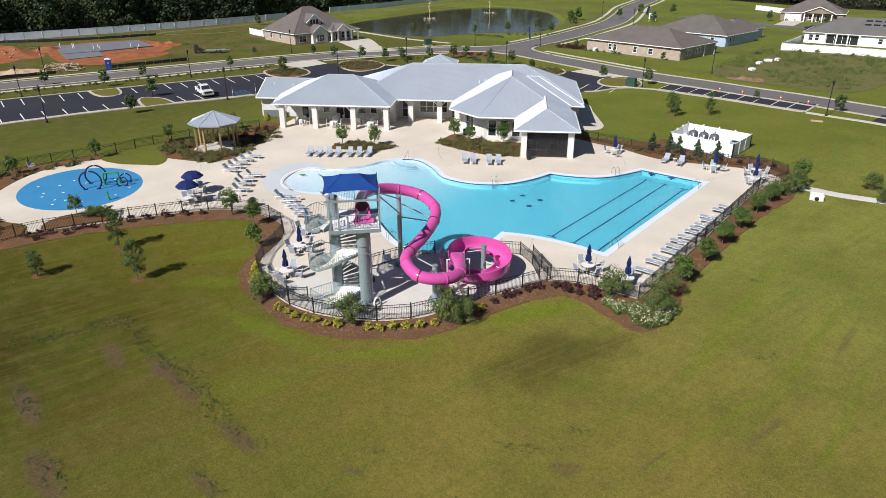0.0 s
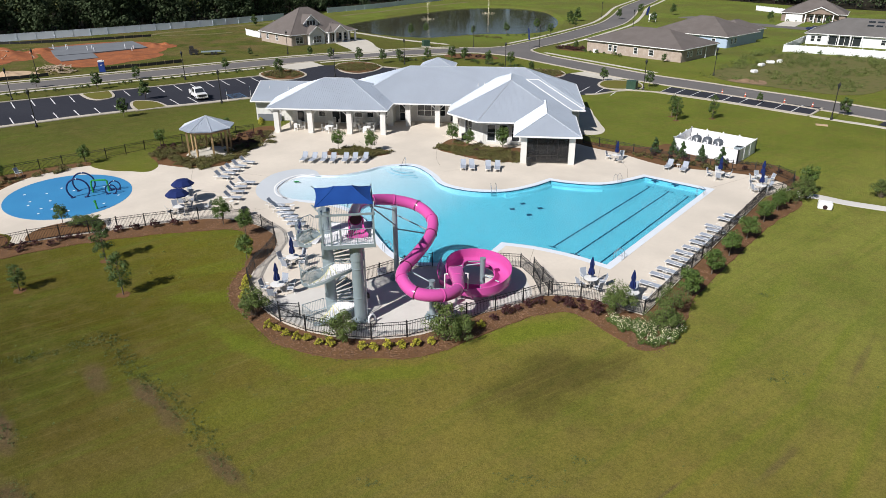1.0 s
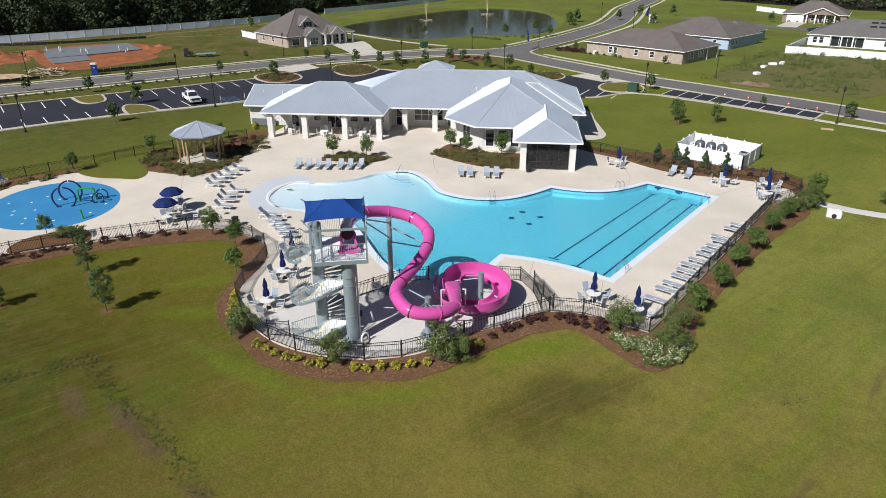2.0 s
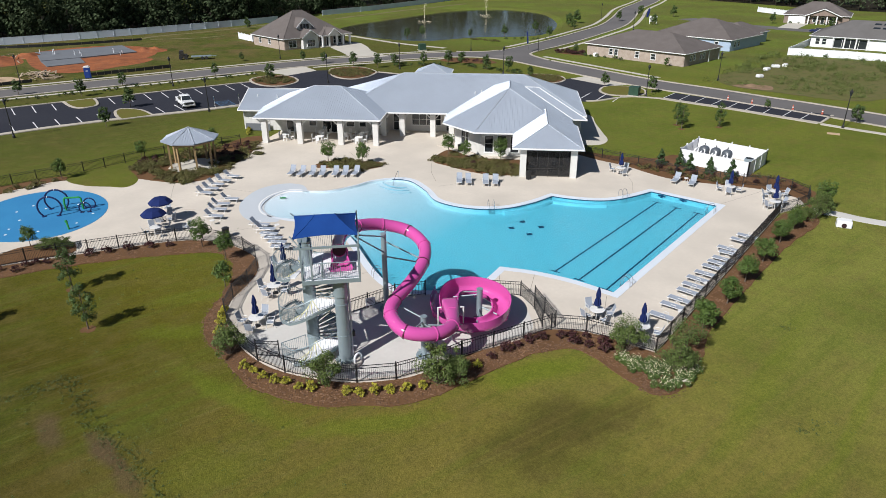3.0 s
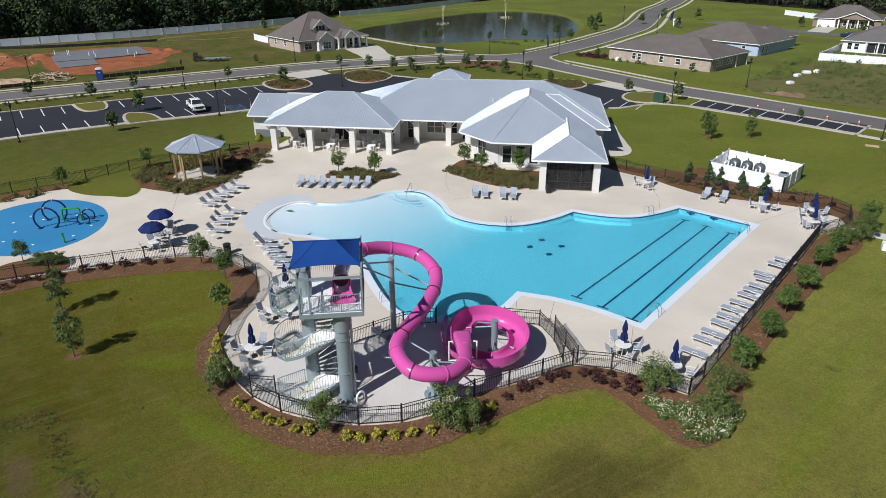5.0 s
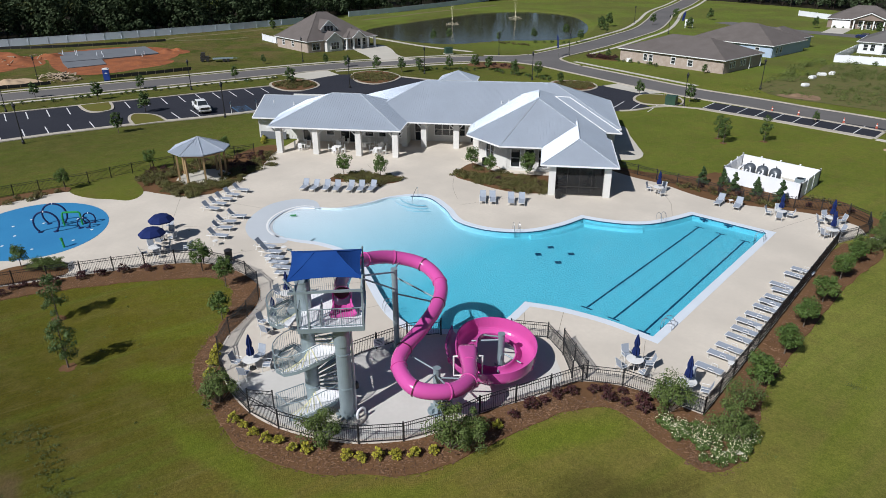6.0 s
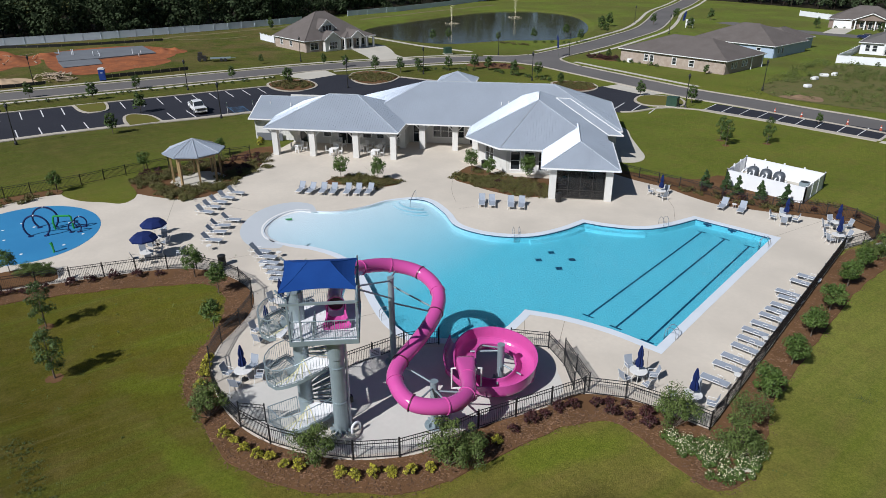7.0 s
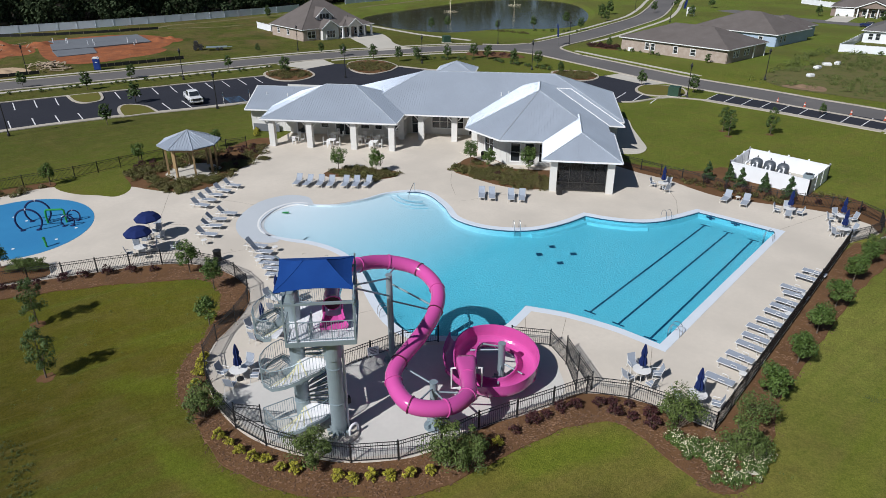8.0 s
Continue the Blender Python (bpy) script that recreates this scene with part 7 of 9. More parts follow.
def closed_umbrella(x, y, tilt=0):
    t = thing("closed_umbrella", "folded navy patio umbrella standing in a table", "umbrella", x, y, 0, tilt, "umbrellas")
    b = bmesh.new()
    bar(b, (0, 0, 0.0), (0, 0, 2.5), 0.02, 8)
    part("pole", b, WHITE_FRAME, t)
    b = bmesh.new()
    turn(b, [(0.23, 0), (0.25, 0.05), (0.05, 0.08), (0.03, 0.25)], 16)
    part("base", b, BLACK_METAL, t, "dark weighted base")
    b = bmesh.new()
    n = 16
    rings = []
    for z, r in ((1.05, 0.17), (1.15, 0.21), (1.5, 0.17), (1.62, 0.11), (1.9, 0.15), (2.25, 0.09), (2.5, 0.03)):
        rings.append([b.verts.new((r * (1.25 if j % 2 else 0.8) * math.cos(2 * math.pi * j / n), r * (1.25 if j % 2 else 0.8) * math.sin(2 * math.pi * j / n), z)) for j in range(n)])
    for p, q in zip(rings, rings[1:]):
        for j in range(n):
            b.faces.new((p[j], p[(j + 1) % n], q[(j + 1) % n], q[j]))
    b.faces.new(rings[0][::-1])
    b.faces.new(rings[-1])
    part("canopy", b, NAVY, t, "folded navy cloth")
    return t


def open_umbrella(x, y):
    t = thing("open_umbrella", "open navy patio umbrella over a white table", "umbrella", x, y, 0, 10, "umbrellas")
    b = bmesh.new()
    bar(b, (0, 0, 0.0), (0, 0, 2.5), 0.02, 8)
    part("pole", b, WHITE_FRAME, t)
    b = bmesh.new()
    turn(b, [(0.23, 0), (0.25, 0.05), (0.05, 0.08), (0.03, 0.25)], 16)
    part("base", b, BLACK_METAL, t, "dark weighted base")
    b = bmesh.new()
    top = b.verts.new((0, 0, 2.55))
    mid = [b.verts.new((0.7 * math.cos(radians(45 * k)), 0.7 * math.sin(radians(45 * k)), 2.38)) for k in range(8)]
    rim = [b.verts.new((1.12 * math.cos(radians(45 * k)), 1.12 * math.sin(radians(45 * k)), 2.02)) for k in range(8)]
    val = [b.verts.new((1.12 * math.cos(radians(45 * k)), 1.12 * math.sin(radians(45 * k)), 1.90)) for k in range(8)]
    for k in range(8):
        j = (k + 1) % 8
        b.faces.new((top, mid[k], mid[j]))
        b.faces.new((mid[k], rim[k], rim[j], mid[j]))
        b.faces.new((rim[k], val[k], val[j], rim[j]))
    part("canopy", b, NAVY, t, "navy eight-panel cloth")
    for k in range(8):
        b = bmesh.new()
        a = radians(45 * k)
        flat_bar(b, (0, 0, 2.5), (1.10 * math.cos(a), 1.10 * math.sin(a), 1.99), 0.015, 0.015)
        part("rib", b, WHITE_FRAME, t)
    return t


SETS = [(-38.2, 29.3, 4, 35, "closed"), (-41.0, 33.2, 4, 10, "closed"), (-43.4, 36.2, 3, 60, "closed"), (-19.7, 44.5, 4, 50, "closed"), (-16.3, 44.3, 4, 15, "closed"),
        (-31.8, 76.4, 3, 70, "closed"), (-19.8, 77.2, 4, 20, "closed"), (-15.6, 78.4, 4, 40, "closed"), (-14.9, 75.2, 4, 65, "closed"), (-61.2, 36.3, 4, 30, "open"), (-58.9, 34.2, 4, 70, "open")]
for x, y, n, a, kind in SETS:
    patio_table(x, y)
    for k in range(n):
        r = rnd(0.85, 1.05)
        h = a + 360 / n * k + rnd(-12, 12)
        chair_at(x + r * math.cos(radians(h)), y + r * math.sin(radians(h)), h + rnd(-15, 15))
    (closed_umbrella if kind == "closed" else open_umbrella)(x, y)
for x, y, h in ((-57.4, 36.4, 20), (-63.2, 38.0, 120), (-84.0, 29.6, 200)):
    chair_at(x, y, h)


def dining_set(x, y, rz):
    """White square table under the porch, with four slatted chairs."""
    t = thing("dining_table", "square white porch dining table", "table", x, y, 0, rz, "porch tables")
    b = bmesh.new()
    box(b, (0, 0, 0.74), (0.97, 0.98, 0.03))
    part("tabletop", b, TRIM, t)
    for sx in (-0.4, 0.4):
        for sy in (-0.4, 0.4):
            b = bmesh.new()
            box(b, (sx, sy, 0.36), (0.08, 0.08, 0.72))
            part("leg", b, TRIM, t)
    for k in range(4):
        a = radians(rz + 90 * k)
        c = thing("dining_chair", "white slatted porch dining chair", "chair", x + 0.85 * math.cos(a), y + 0.85 * math.sin(a), 0, rz + 90 * k + rnd(-10, 10), "porch chairs")
        b = bmesh.new()
        box(b, (0, 0, 0.45), (0.45, 0.46, 0.04))
        part("seat", b, TRIM, c)
        b = bmesh.new()
        for s in (-0.18, -0.06, 0.06, 0.18):
            box(b, (0.22, s, 0.75), (0.025, 0.09, 0.55))
        box(b, (0.22, 0, 1.02), (0.03, 0.46, 0.07))
        part("backrest", b, TRIM, c)
        for sx in (-0.19, 0.2):
            for sy in (-0.2, 0.2):
                b = bmesh.new()
                box(b, (sx, sy, 0.22), (0.045, 0.045, 0.44))
                part("leg", b, TRIM, c)


U, V = Vector((math.cos(radians(31)), math.sin(radians(31)))), Vector((-math.sin(radians(31)), math.cos(radians(31))))


def at_club(u, v):
    return (-62.7 + U.x * u + V.x * v, 68.2 + U.y * u + V.y * v)


for u, v in ((-12.9, 2.2), (-8.0, 1.4), (-8.4, 4.4), (-2.6, 1.4), (-2.4, 4.2), (-4.6, 3.6)):
    dining_set(*at_club(u, v), 31 + rnd(-4, 4))


def bin_at(x, y):
    t = thing("trash_bin", "black round litter bin on the deck", "litter bin", x, y, group="litter bins")
    b = bmesh.new()
    ribbed = []
    for q, z in ((0.9, 0.0), (0.95, 0.06), (1.0, 0.8), (1.03, 0.82)):
        ribbed.append([b.verts.new((0.31 * q * s * math.cos(radians(6 * k)), 0.31 * q * s * math.sin(radians(6 * k)), z)) for k in range(60) for s in [1.0 if k % 3 else 0.92]])
    for p, q in zip(ribbed, ribbed[1:]):
        for k in range(60):
            b.faces.new((p[k], p[(k + 1) % 60], q[(k + 1) % 60], q[k]))
    b.faces.new(ribbed[-1])
    part("body", b, BLACK_METAL, t)
    b = bmesh.new()
    turn(b, [(0.33, 0.82), (0.34, 0.90), (0.24, 0.96), (0.10, 0.97)], 20)
    part("lid", b, BLACK_METAL, t)


bin_at(-53.1, 37.6)
bin_at(*at_club(20.1, -11.9))
bin_at(*at_club(11.4, -1.6))


def ladder(x, y, rz, label="curved steel pool ladder at the pool edge"):
    t = thing("pool_ladder", label, "ladder", x, y, 0, rz, "pool ladders")
    for s in (-0.27, 0.27):
        b = bmesh.new()
        pipe(b, curve([(-0.55, s, 0.0), (-0.5, s, 0.55), (-0.2, s, 0.82), (0.12, s, 0.66), (0.22, s, 0.2), (0.22, s, -0.58)], 5), 0.024, 8)
        part("rail", b, CHROME, t)
    for z in (-0.2, -0.42):
        b = bmesh.new()
        box(b, (0.22, 0, z), (0.1, 0.52, 0.03))
        part("tread", b, CHROME, t)


ladder(-37.7, 58.2, -45)
ladder(-28.3, 69.2, -30)
ladder(-19.8, 70.3, 180)
ladder(-20.2, 50.6, 180)
ladder(-36.6, 40.2, 60)
rail = thing("hand_rail", "bent steel hand rail at the pool entry steps", "hand rail", -51.0, 59.0, 0, -70)
bm = bmesh.new()
pipe(bm, curve([(-0.6, 0, 0), (-0.55, 0, 0.9), (-0.1, 0, 0.95), (0.9, 0, 0.35), (1.1, 0, -0.4)], 5), 0.025, 8)
part("rail", bm, CHROME, rail)
for x, y in ((-57.1, 47.6),):
    t = thing("pool_toy_marker", "small green ring marker lying at the beach entry", "marker", x, y, -0.02)
    bm = bmesh.new()
    box(bm, (0, 0, 0), (0.6, 0.22, 0.05), 50)
    part("plate", bm, GREEN_PIPE, t)

# ---- splash pad features: pipe hoops and a frame like a tractor ----
def hoop(x, y, rz, r, material, label, thick=0.11):
    t = thing("spray_hoop", label, "spray hoop", x, y, 0.01, rz, "spray hoops")
    b = bmesh.new()
    pts = [(r * math.sin(radians(a)), 0, 0.82 * r - r * math.cos(radians(a))) for a in range(38, 323, 8)]
    pipe(b, pts, thick, 10)
    part("pipe", b, material, t)
    b = bmesh.new()
    for s in (-1, 1):
        turn(b, [(0.24, 0), (0.24, 0.03), (0.14, 0.05)], 14, (s * r * math.sin(radians(38)), 0, 0.0))
    part("foot_plate", b, material, t)
    for a in (95, 180, 265):
        b = bmesh.new()
        bmesh.ops.create_icosphere(b, subdivisions=1, radius=thick * 1.25, matrix=Matrix.Translation((r * math.sin(radians(a)), 0, 0.82 * r - r * math.cos(radians(a)))))
        part("nozzle", b, TRIM if a == 180 else material, t)
    return t


hoop(-71.4, 30.4, 48, 1.1, NAVY_PIPE, "large navy spray hoop on the splash pad", 0.085)
hoop(-73.0, 31.8, 48, 1.1, NAVY_PIPE, "large navy spray hoop on the splash pad", 0.085)
hoop(-69.8, 33.0, 48, 0.55, NAVY_PIPE, "small navy spray hoop on the splash pad", 0.06)
hoop(-70.7, 33.9, 48, 0.55, NAVY_PIPE, "small navy spray hoop on the splash pad", 0.065)
t = thing("spray_arch", "bright green bent pipe frame on the splash pad", "spray arch", -71.3, 32.5, 0.01, 54)
bm = bmesh.new()
pipe(bm, [(-0.7, 0.2, 0), (-0.75, 0.2, 0.7), (-0.68, 0.2, 1.2), (-0.6, 0.2, 1.3), (0.75, 0.0, 1.3), (0.88, 0, 1.2), (0.92, 0, 0.0)], 0.09, 10)
part("pipe", bm, GREEN_PIPE, t)
bm = bmesh.new()
pipe(bm, [(-0.8, 0.5, 0.0), (-0.8, 0.45, 0.55), (-0.72, 0.3, 0.9), (-0.68, 0.2, 1.2)], 0.07, 10)
part("side_pipe", bm, GREEN_PIPE, t)
t = thing("spray_post", "short green leaning spray post", "spray post", -66.6, 29.8, 0.01, 30)
bm = bmesh.new()
bar(bm, (0, 0, 0), (-0.06, 0, 0.7), 0.09, 10)
bar(bm, (-0.06, 0, 0.7), (-0.14, 0, 0.9), 0.12, 10)
part("pipe", bm, GREEN_PIPE, t)

# ---- equipment yard ----
privacy_fence([(-19.7, 83.8), (-27.9, 84.9)], "white vinyl wall of the equipment yard", VINYL, 1.75, 2.1)
privacy_fence([(-27.9, 84.9), (-27.8, 91.2)], "white vinyl wall of the equipment yard", VINYL, 1.75, 2.1)
privacy_fence([(-27.8, 91.2), (-19.3, 90.2)], "white vinyl wall of the equipment yard", VINYL, 1.75, 2.1)
privacy_fence([(-19.3, 90.2), (-19.7, 83.8)], "white vinyl wall of the equipment yard", VINYL, 1.75, 2.1)
bm = bmesh.new()
sheet(bm, [(-27.8, 85), (-19.8, 83.9), (-19.4, 90.1), (-27.7, 91.1)], (), 0.02, 0.08)
single("equipment_slab", bm, WALKWAY, "concrete slab inside the equipment yard", "slab", "structure")
for x in (-26.1, -24.7, -23.3):
    t = thing("filter_tank", "dark grey round pool filter tank with white pipes", "filter tank", x, 88.4 - 0.1 * (x + 26), 0.02, group="filter tanks")
    bm = bmesh.new()
    turn(bm, [(0.35, 0), (0.4, 0.25), (0.58, 0.4), (0.62, 0.7), (0.62, 1.1), (0.52, 1.38), (0.3, 1.52), (0.1, 1.56)], 24)
    part("body", bm, TANK, t, smooth=True)
    bm = bmesh.new()
    bar(bm, (0, 0, 1.55), (0, 0, 1.85), 0.04, 8)
    bar(bm, (-0.08, 0, 1.72), (0.08, 0, 1.72), 0.03, 8)
    part("valve", bm, BLACK_METAL, t)
    bm = bmesh.new()
    pipe(bm, curve([(0.25, -0.75, 0), (0.25, -0.75, 1.0), (0.2, -0.62, 1.2), (0.05, -0.5, 1.1)], 4), 0.08, 8)
    pipe(bm, curve([(-0.2, -0.75, 0), (-0.2, -0.75, 0.8), (-0.15, -0.6, 0.95)], 4), 0.08, 8)
    part("pipework", bm, VINYL, t, "white plastic pipes")
t = thing("pump_pipe", "white looped pipe beside the filter tanks", "pipe", -27.0, 87.4, 0.02)
bm = bmesh.new()
pipe(bm, curve([(0, 0, 0), (0, 0, 1.0), (0.15, 0.4, 1.2), (0.2, 1.1, 1.2), (0.2, 1.4, 0.9), (0.2, 1.4, 0)], 4), 0.09, 8)
part("pipe", bm, VINYL, t)
t = thing("heat_pump", "grey boxy pool heat pump", "heat pump", -20.6, 87.6, 0.02)
bm = bmesh.new()
box(bm, (0, 0, 0.55), (0.9, 0.9, 1.1))
part("body", bm, GREY_STEEL, t)
bm = bmesh.new()
turn(bm, [(0.36, 1.1), (0.36, 1.14), (0.1, 1.16)], 18)
part("fan_grille", bm, BLACK_METAL, t)

# ---- street furniture ----
def lamp(x, y, first=[]):
    if first:
        return copy_thing(first[0], pose(x, y, -0.05))
    t = thing("street_lamp", "black post-top street lamp with a lantern head", "street lamp", x, y, -0.05, group="street lamps")
    b = bmesh.new()
    turn(b, [(0.2, 0), (0.2, 0.3), (0.11, 0.5), (0.075, 0.9), (0.055, 4.6), (0.09, 4.65)], 12)
    part("post", b, BLACK_METAL, t)
    b = bmesh.new()
    turn(b, [(0.10, 4.65), (0.22, 5.15), (0.20, 5.16)], 8)
    part("lantern", b, GLASS, t, "dark glass lantern")
    b = bmesh.new()
    turn(b, [(0.26, 5.15), (0.24, 5.25), (0.08, 5.45), (0.03, 5.6)], 8)
    part("cap", b, BLACK_METAL, t)
    first.append(t)
    return t


for x, y in ((-106.6, 41.2), (-98.4, 67.3), (-122.4, 76.0), (-40.3, 142.2), (-14.7, 115.2), (-45.8, 119.4), (-150, 60), (-100.9, 96.0), (-99.6, 116.0), (-102.6, 147), (-78.4, 124.2), (-88.9, 157), (-132.4, 110.6), (-109.6, 238), (-87.5, 214), (-129.4, 47)):
    lamp(x, y)

t = thing("transformer_box", "dark green utility transformer cabinet on a pad", "utility box", -47.9, 119.2, -0.05, 5)
bm = bmesh.new()
box(bm, (0, 0, 0.08), (2.0, 1.8, 0.16))
part("pad", bm, WALKWAY, t)
bm = bmesh.new()
box(bm, (0, 0, 0.85), (1.7, 1.4, 1.4))
box(bm, (0, -0.72, 0.85), (0.04, 0.04, 1.3))
box(bm, (0, 0.05, 1.58), (1.74, 1.3, 0.08))
part("cabinet", bm, GREEN_BOX, t)
copy_thing(t, pose(-113.6, 141, -0.05, 0, 0, 60))
for x, y in ((-33.6, 125.2), (-29.6, 124.8), (-23.1, 123.8), (-18.7, 123.0)):
    t = thing("traffic_drum", "orange-red traffic cone with white bands at the kerb", "traffic cone", x, y, -0.04, group="traffic cones")
    bm = bmesh.new()
    turn(bm, [(0.2, 0), (0.2, 0.05), (0.14, 0.06), (0.12, 0.4), (0.04, 0.75)], 12)
    part("body", bm, RED_PLASTIC, t)
    bm = bmesh.new()
    turn(bm, [(0.13, 0.34), (0.11, 0.48)], 12)
    part("band", bm, TRIM, t, "white band")


def pickup(x, y, rz):
    t = thing("pickup_truck", "white four-door pickup truck parked in a bay", "pickup truck", x, y, -0.04, rz)
    b = bmesh.new()
    box(b, (0.0, 0, 0.62), (5.6, 1.86, 0.42))
    box(b, (1.95, 0, 0.93), (1.55, 1.80, 0.32))
    for s in (-0.87, 0.87):
        box(b, (-1.85, s, 0.98), (1.9, 0.12, 0.36))
    box(b, (-2.78, 0, 0.98), (0.08, 1.8, 0.36))
    box(b, (-0.92, 0, 0.98), (0.08, 1.8, 0.36))
    bmesh.ops.bevel(b, geom=b.edges[:], offset=0.05, segments=2, affect="EDGES")
    part("body", b, WHITE_PAINT, t)
    b = bmesh.new()
    lo = [(-0.95, -0.88, 1.08), (1.25, -0.88, 1.08), (1.25, 0.88, 1.08), (-0.95, 0.88, 1.08)]
    hi = [(-0.75, -0.70, 1.80), (0.55, -0.70, 1.80), (0.55, 0.70, 1.80), (-0.75, 0.70, 1.80)]
    vl, vh = [b.verts.new(p) for p in lo], [b.verts.new(p) for p in hi]
    for i in range(4):
        b.faces.new((vl[i], vl[(i + 1) % 4], vh[(i + 1) % 4], vh[i]))
    b.faces.new(vh)
    b.faces.new(vl[::-1])
    bmesh.ops.bevel(b, geom=b.edges[:], offset=0.05, segments=2, affect="EDGES")
    part("cab", b, WHITE_PAINT, t)
    b = bmesh.new()
    for pts in (((1.20, -0.74, 1.14), (1.20, 0.74, 1.14), (0.66, 0.62, 1.70), (0.66, -0.62, 1.70)), ((-0.93, -0.7, 1.16), (-0.93, 0.7, 1.16), (-0.79, 0.6, 1.72), (-0.79, -0.6, 1.72))):
        o = Vector((0.045 if pts[0][0] > 0 else -0.03, 0, 0.02))
        b.faces.new([b.verts.new(Vector(p) + o) for p in pts])
    part("windscreen", b, GLASS, t, "dark windscreen")
    for s in (-1, 1):
        for x0, x1 in ((-0.75, 0.05), (0.15, 0.85)):
            b = bmesh.new()
            b.faces.new([b.verts.new(p) for p in ((x0, s * 0.895, 1.14), (x1 + (0.15 if x1 > 0.5 else 0), s * 0.895, 1.14), (x1 - (0.22 if x1 > 0.5 else 0), s * 0.745, 1.70), (x0 + 0.04, s * 0.745, 1.70))])
            part("side_window", b, GLASS, t)
    b = bmesh.new()
    box(b, (-1.85, 0, 0.86), (1.78, 1.62, 0.04))
    part("bed_floor", b, BLACK_METAL, t, "dark load bed liner")
    for sx in (-1.75, 1.85):
        for s in (-1, 1):
            w = part("wheel", bmesh.new(), RUBBER, t)
            b = bmesh.new()
            bar(b, (sx, s * 0.72, 0.39), (sx, s * 0.95, 0.39), 0.39, 20)
            b.to_mesh(w.data)
            b.free()
            b = bmesh.new()
            bar(b, (sx, s * 0.94, 0.39), (sx, s * 0.965, 0.39), 0.23, 16)
            part("rim", b, CHROME, w)
    b = bmesh.new()
    box(b, (2.76, 0, 0.82), (0.10, 1.3, 0.36))
    part("grille", b, BLACK_METAL, t)
    for s in (-0.76, 0.76):
        b = bmesh.new()
        box(b, (2.76, s, 0.86), (0.1, 0.3, 0.22))
        part("headlight", b, CHROME, t)
    b = bmesh.new()
    box(b, (2.86, 0, 0.5), (0.16, 1.8, 0.2))
    box(b, (-2.86, 0, 0.52), (0.14, 1.8, 0.2))
    part("bumper", b, CHROME, t)


pickup(-105.4, 67.6, -19.5)
t = thing("portable_toilet", "dark blue portable toilet with a white roof", "portable toilet", -144.4, 70.7, -0.03, 60)
bm = bmesh.new()
box(bm, (0, 0, 1.1), (1.15, 1.15, 2.1))
part("cabin", bm, BLUE_PLASTIC, t)
bm = bmesh.new()
box(bm, (0, 0, 2.2), (1.2, 1.2, 0.16))
box(bm, (0, 0, 2.32), (0.8, 1.2, 0.12))
part("roof", bm, TRIM, t, "white domed roof")
bm = bmesh.new()
box(bm, (0, -0.59, 1.05), (0.75, 0.03, 1.85))
part("door", bm, BLUE_PLASTIC, t)
bm = bmesh.new()
box(bm, (0, -0.61, 1.5), (0.4, 0.02, 0.14))
part("sign_bar", bm, TRIM, t, "unreadable white sign bar")
t = thing("equipment_trailer", "flat trailer with a small dark machine on it", "trailer", -147.6, 99.0, 0, 55)
bm = bmesh.new()
box(bm, (0.4, 0, 0.65), (4.6, 1.9, 0.14))
bar(bm, (2.6, 0, 0.6), (3.8, 0, 0.55), 0.06, 8)
part("bed", bm, GREY_STEEL, t)
for x in (0.6, 1.5):
    for y in (-0.95, 0.95):
        bm = bmesh.new()
        bar(bm, (x, y - 0.1, 0.35), (x, y + 0.1, 0.35), 0.35, 14)
        part("wheel", bm, RUBBER, t)
t = thing("skid_loader", "small dark loader standing by the trailer", "loader", -150.6, 96.6, 0, 55)
bm = bmesh.new()
box(bm, (0, 0, 0.75), (1.9, 1.2, 0.7))
box(bm, (-0.3, 0, 1.5), (0.9, 1.0, 0.9))
part("body", bm, DARK_DOOR, t)
for x in (-0.6, 0.6):
    for y in (-0.75, 0.75):
        bm = bmesh.new()
        bar(bm, (x, y - 0.12, 0.38), (x, y + 0.12, 0.38), 0.38, 14)
        part("wheel", bm, RUBBER, t)
bm = bmesh.new()
for y in (-0.7, 0.7):
    flat_bar(bm, (-0.9, y, 1.5), (1.3, y, 0.6), 0.1, 0.16)
part("loader_arm", bm, DARK_DOOR, t)

# scrap timber and pipes on the building plots
def scrap(name, label, x, y, n, spread, material, seed, up=0.5, long=3.0):
    r = random.Random(seed)
    b = bmesh.new()
    for k in range(n):
        cx, cy = r.gauss(0, spread), r.gauss(0, spread * 0.6)
        a = r.uniform(0, 180)
        box(b, (x + cx, y + cy, 0.1 + r.uniform(0, up) * math.exp(-(cx * cx + cy * cy) / spread ** 2 / 2)), (r.uniform(0.4, 1) * long, r.uniform(0.1, 0.3), 0.08), a, r.uniform(-14, 14))
    return single(name, b, material, label, "debris", "stuff")


scrap("lumber_heap", "heap of pale scrap lumber beside the plot", -154.6, 66.0, 70, 2.6, LUMBER, 3, 0.9)
scrap("lumber_heap", "loose boards on an orange clay heap", -186, 68.5, 26, 3.5, LUMBER, 4, 1.4, 4)
r = random.Random(5)
for k in range(9):
    t = thing("pipe_stub", "white plumbing pipe stub standing in the slab", "pipe", -186 + 2.3 * k + r.uniform(-1, 1), 78 + 1.8 * k + r.uniform(-3, 3), 0.22, group="pipe stubs")
    bm = bmesh.new()
    bar(bm, (0, 0, 0), (0, 0, r.uniform(0.7, 1.3)), 0.09, 8)
    part("pipe", bm, VINYL, t)


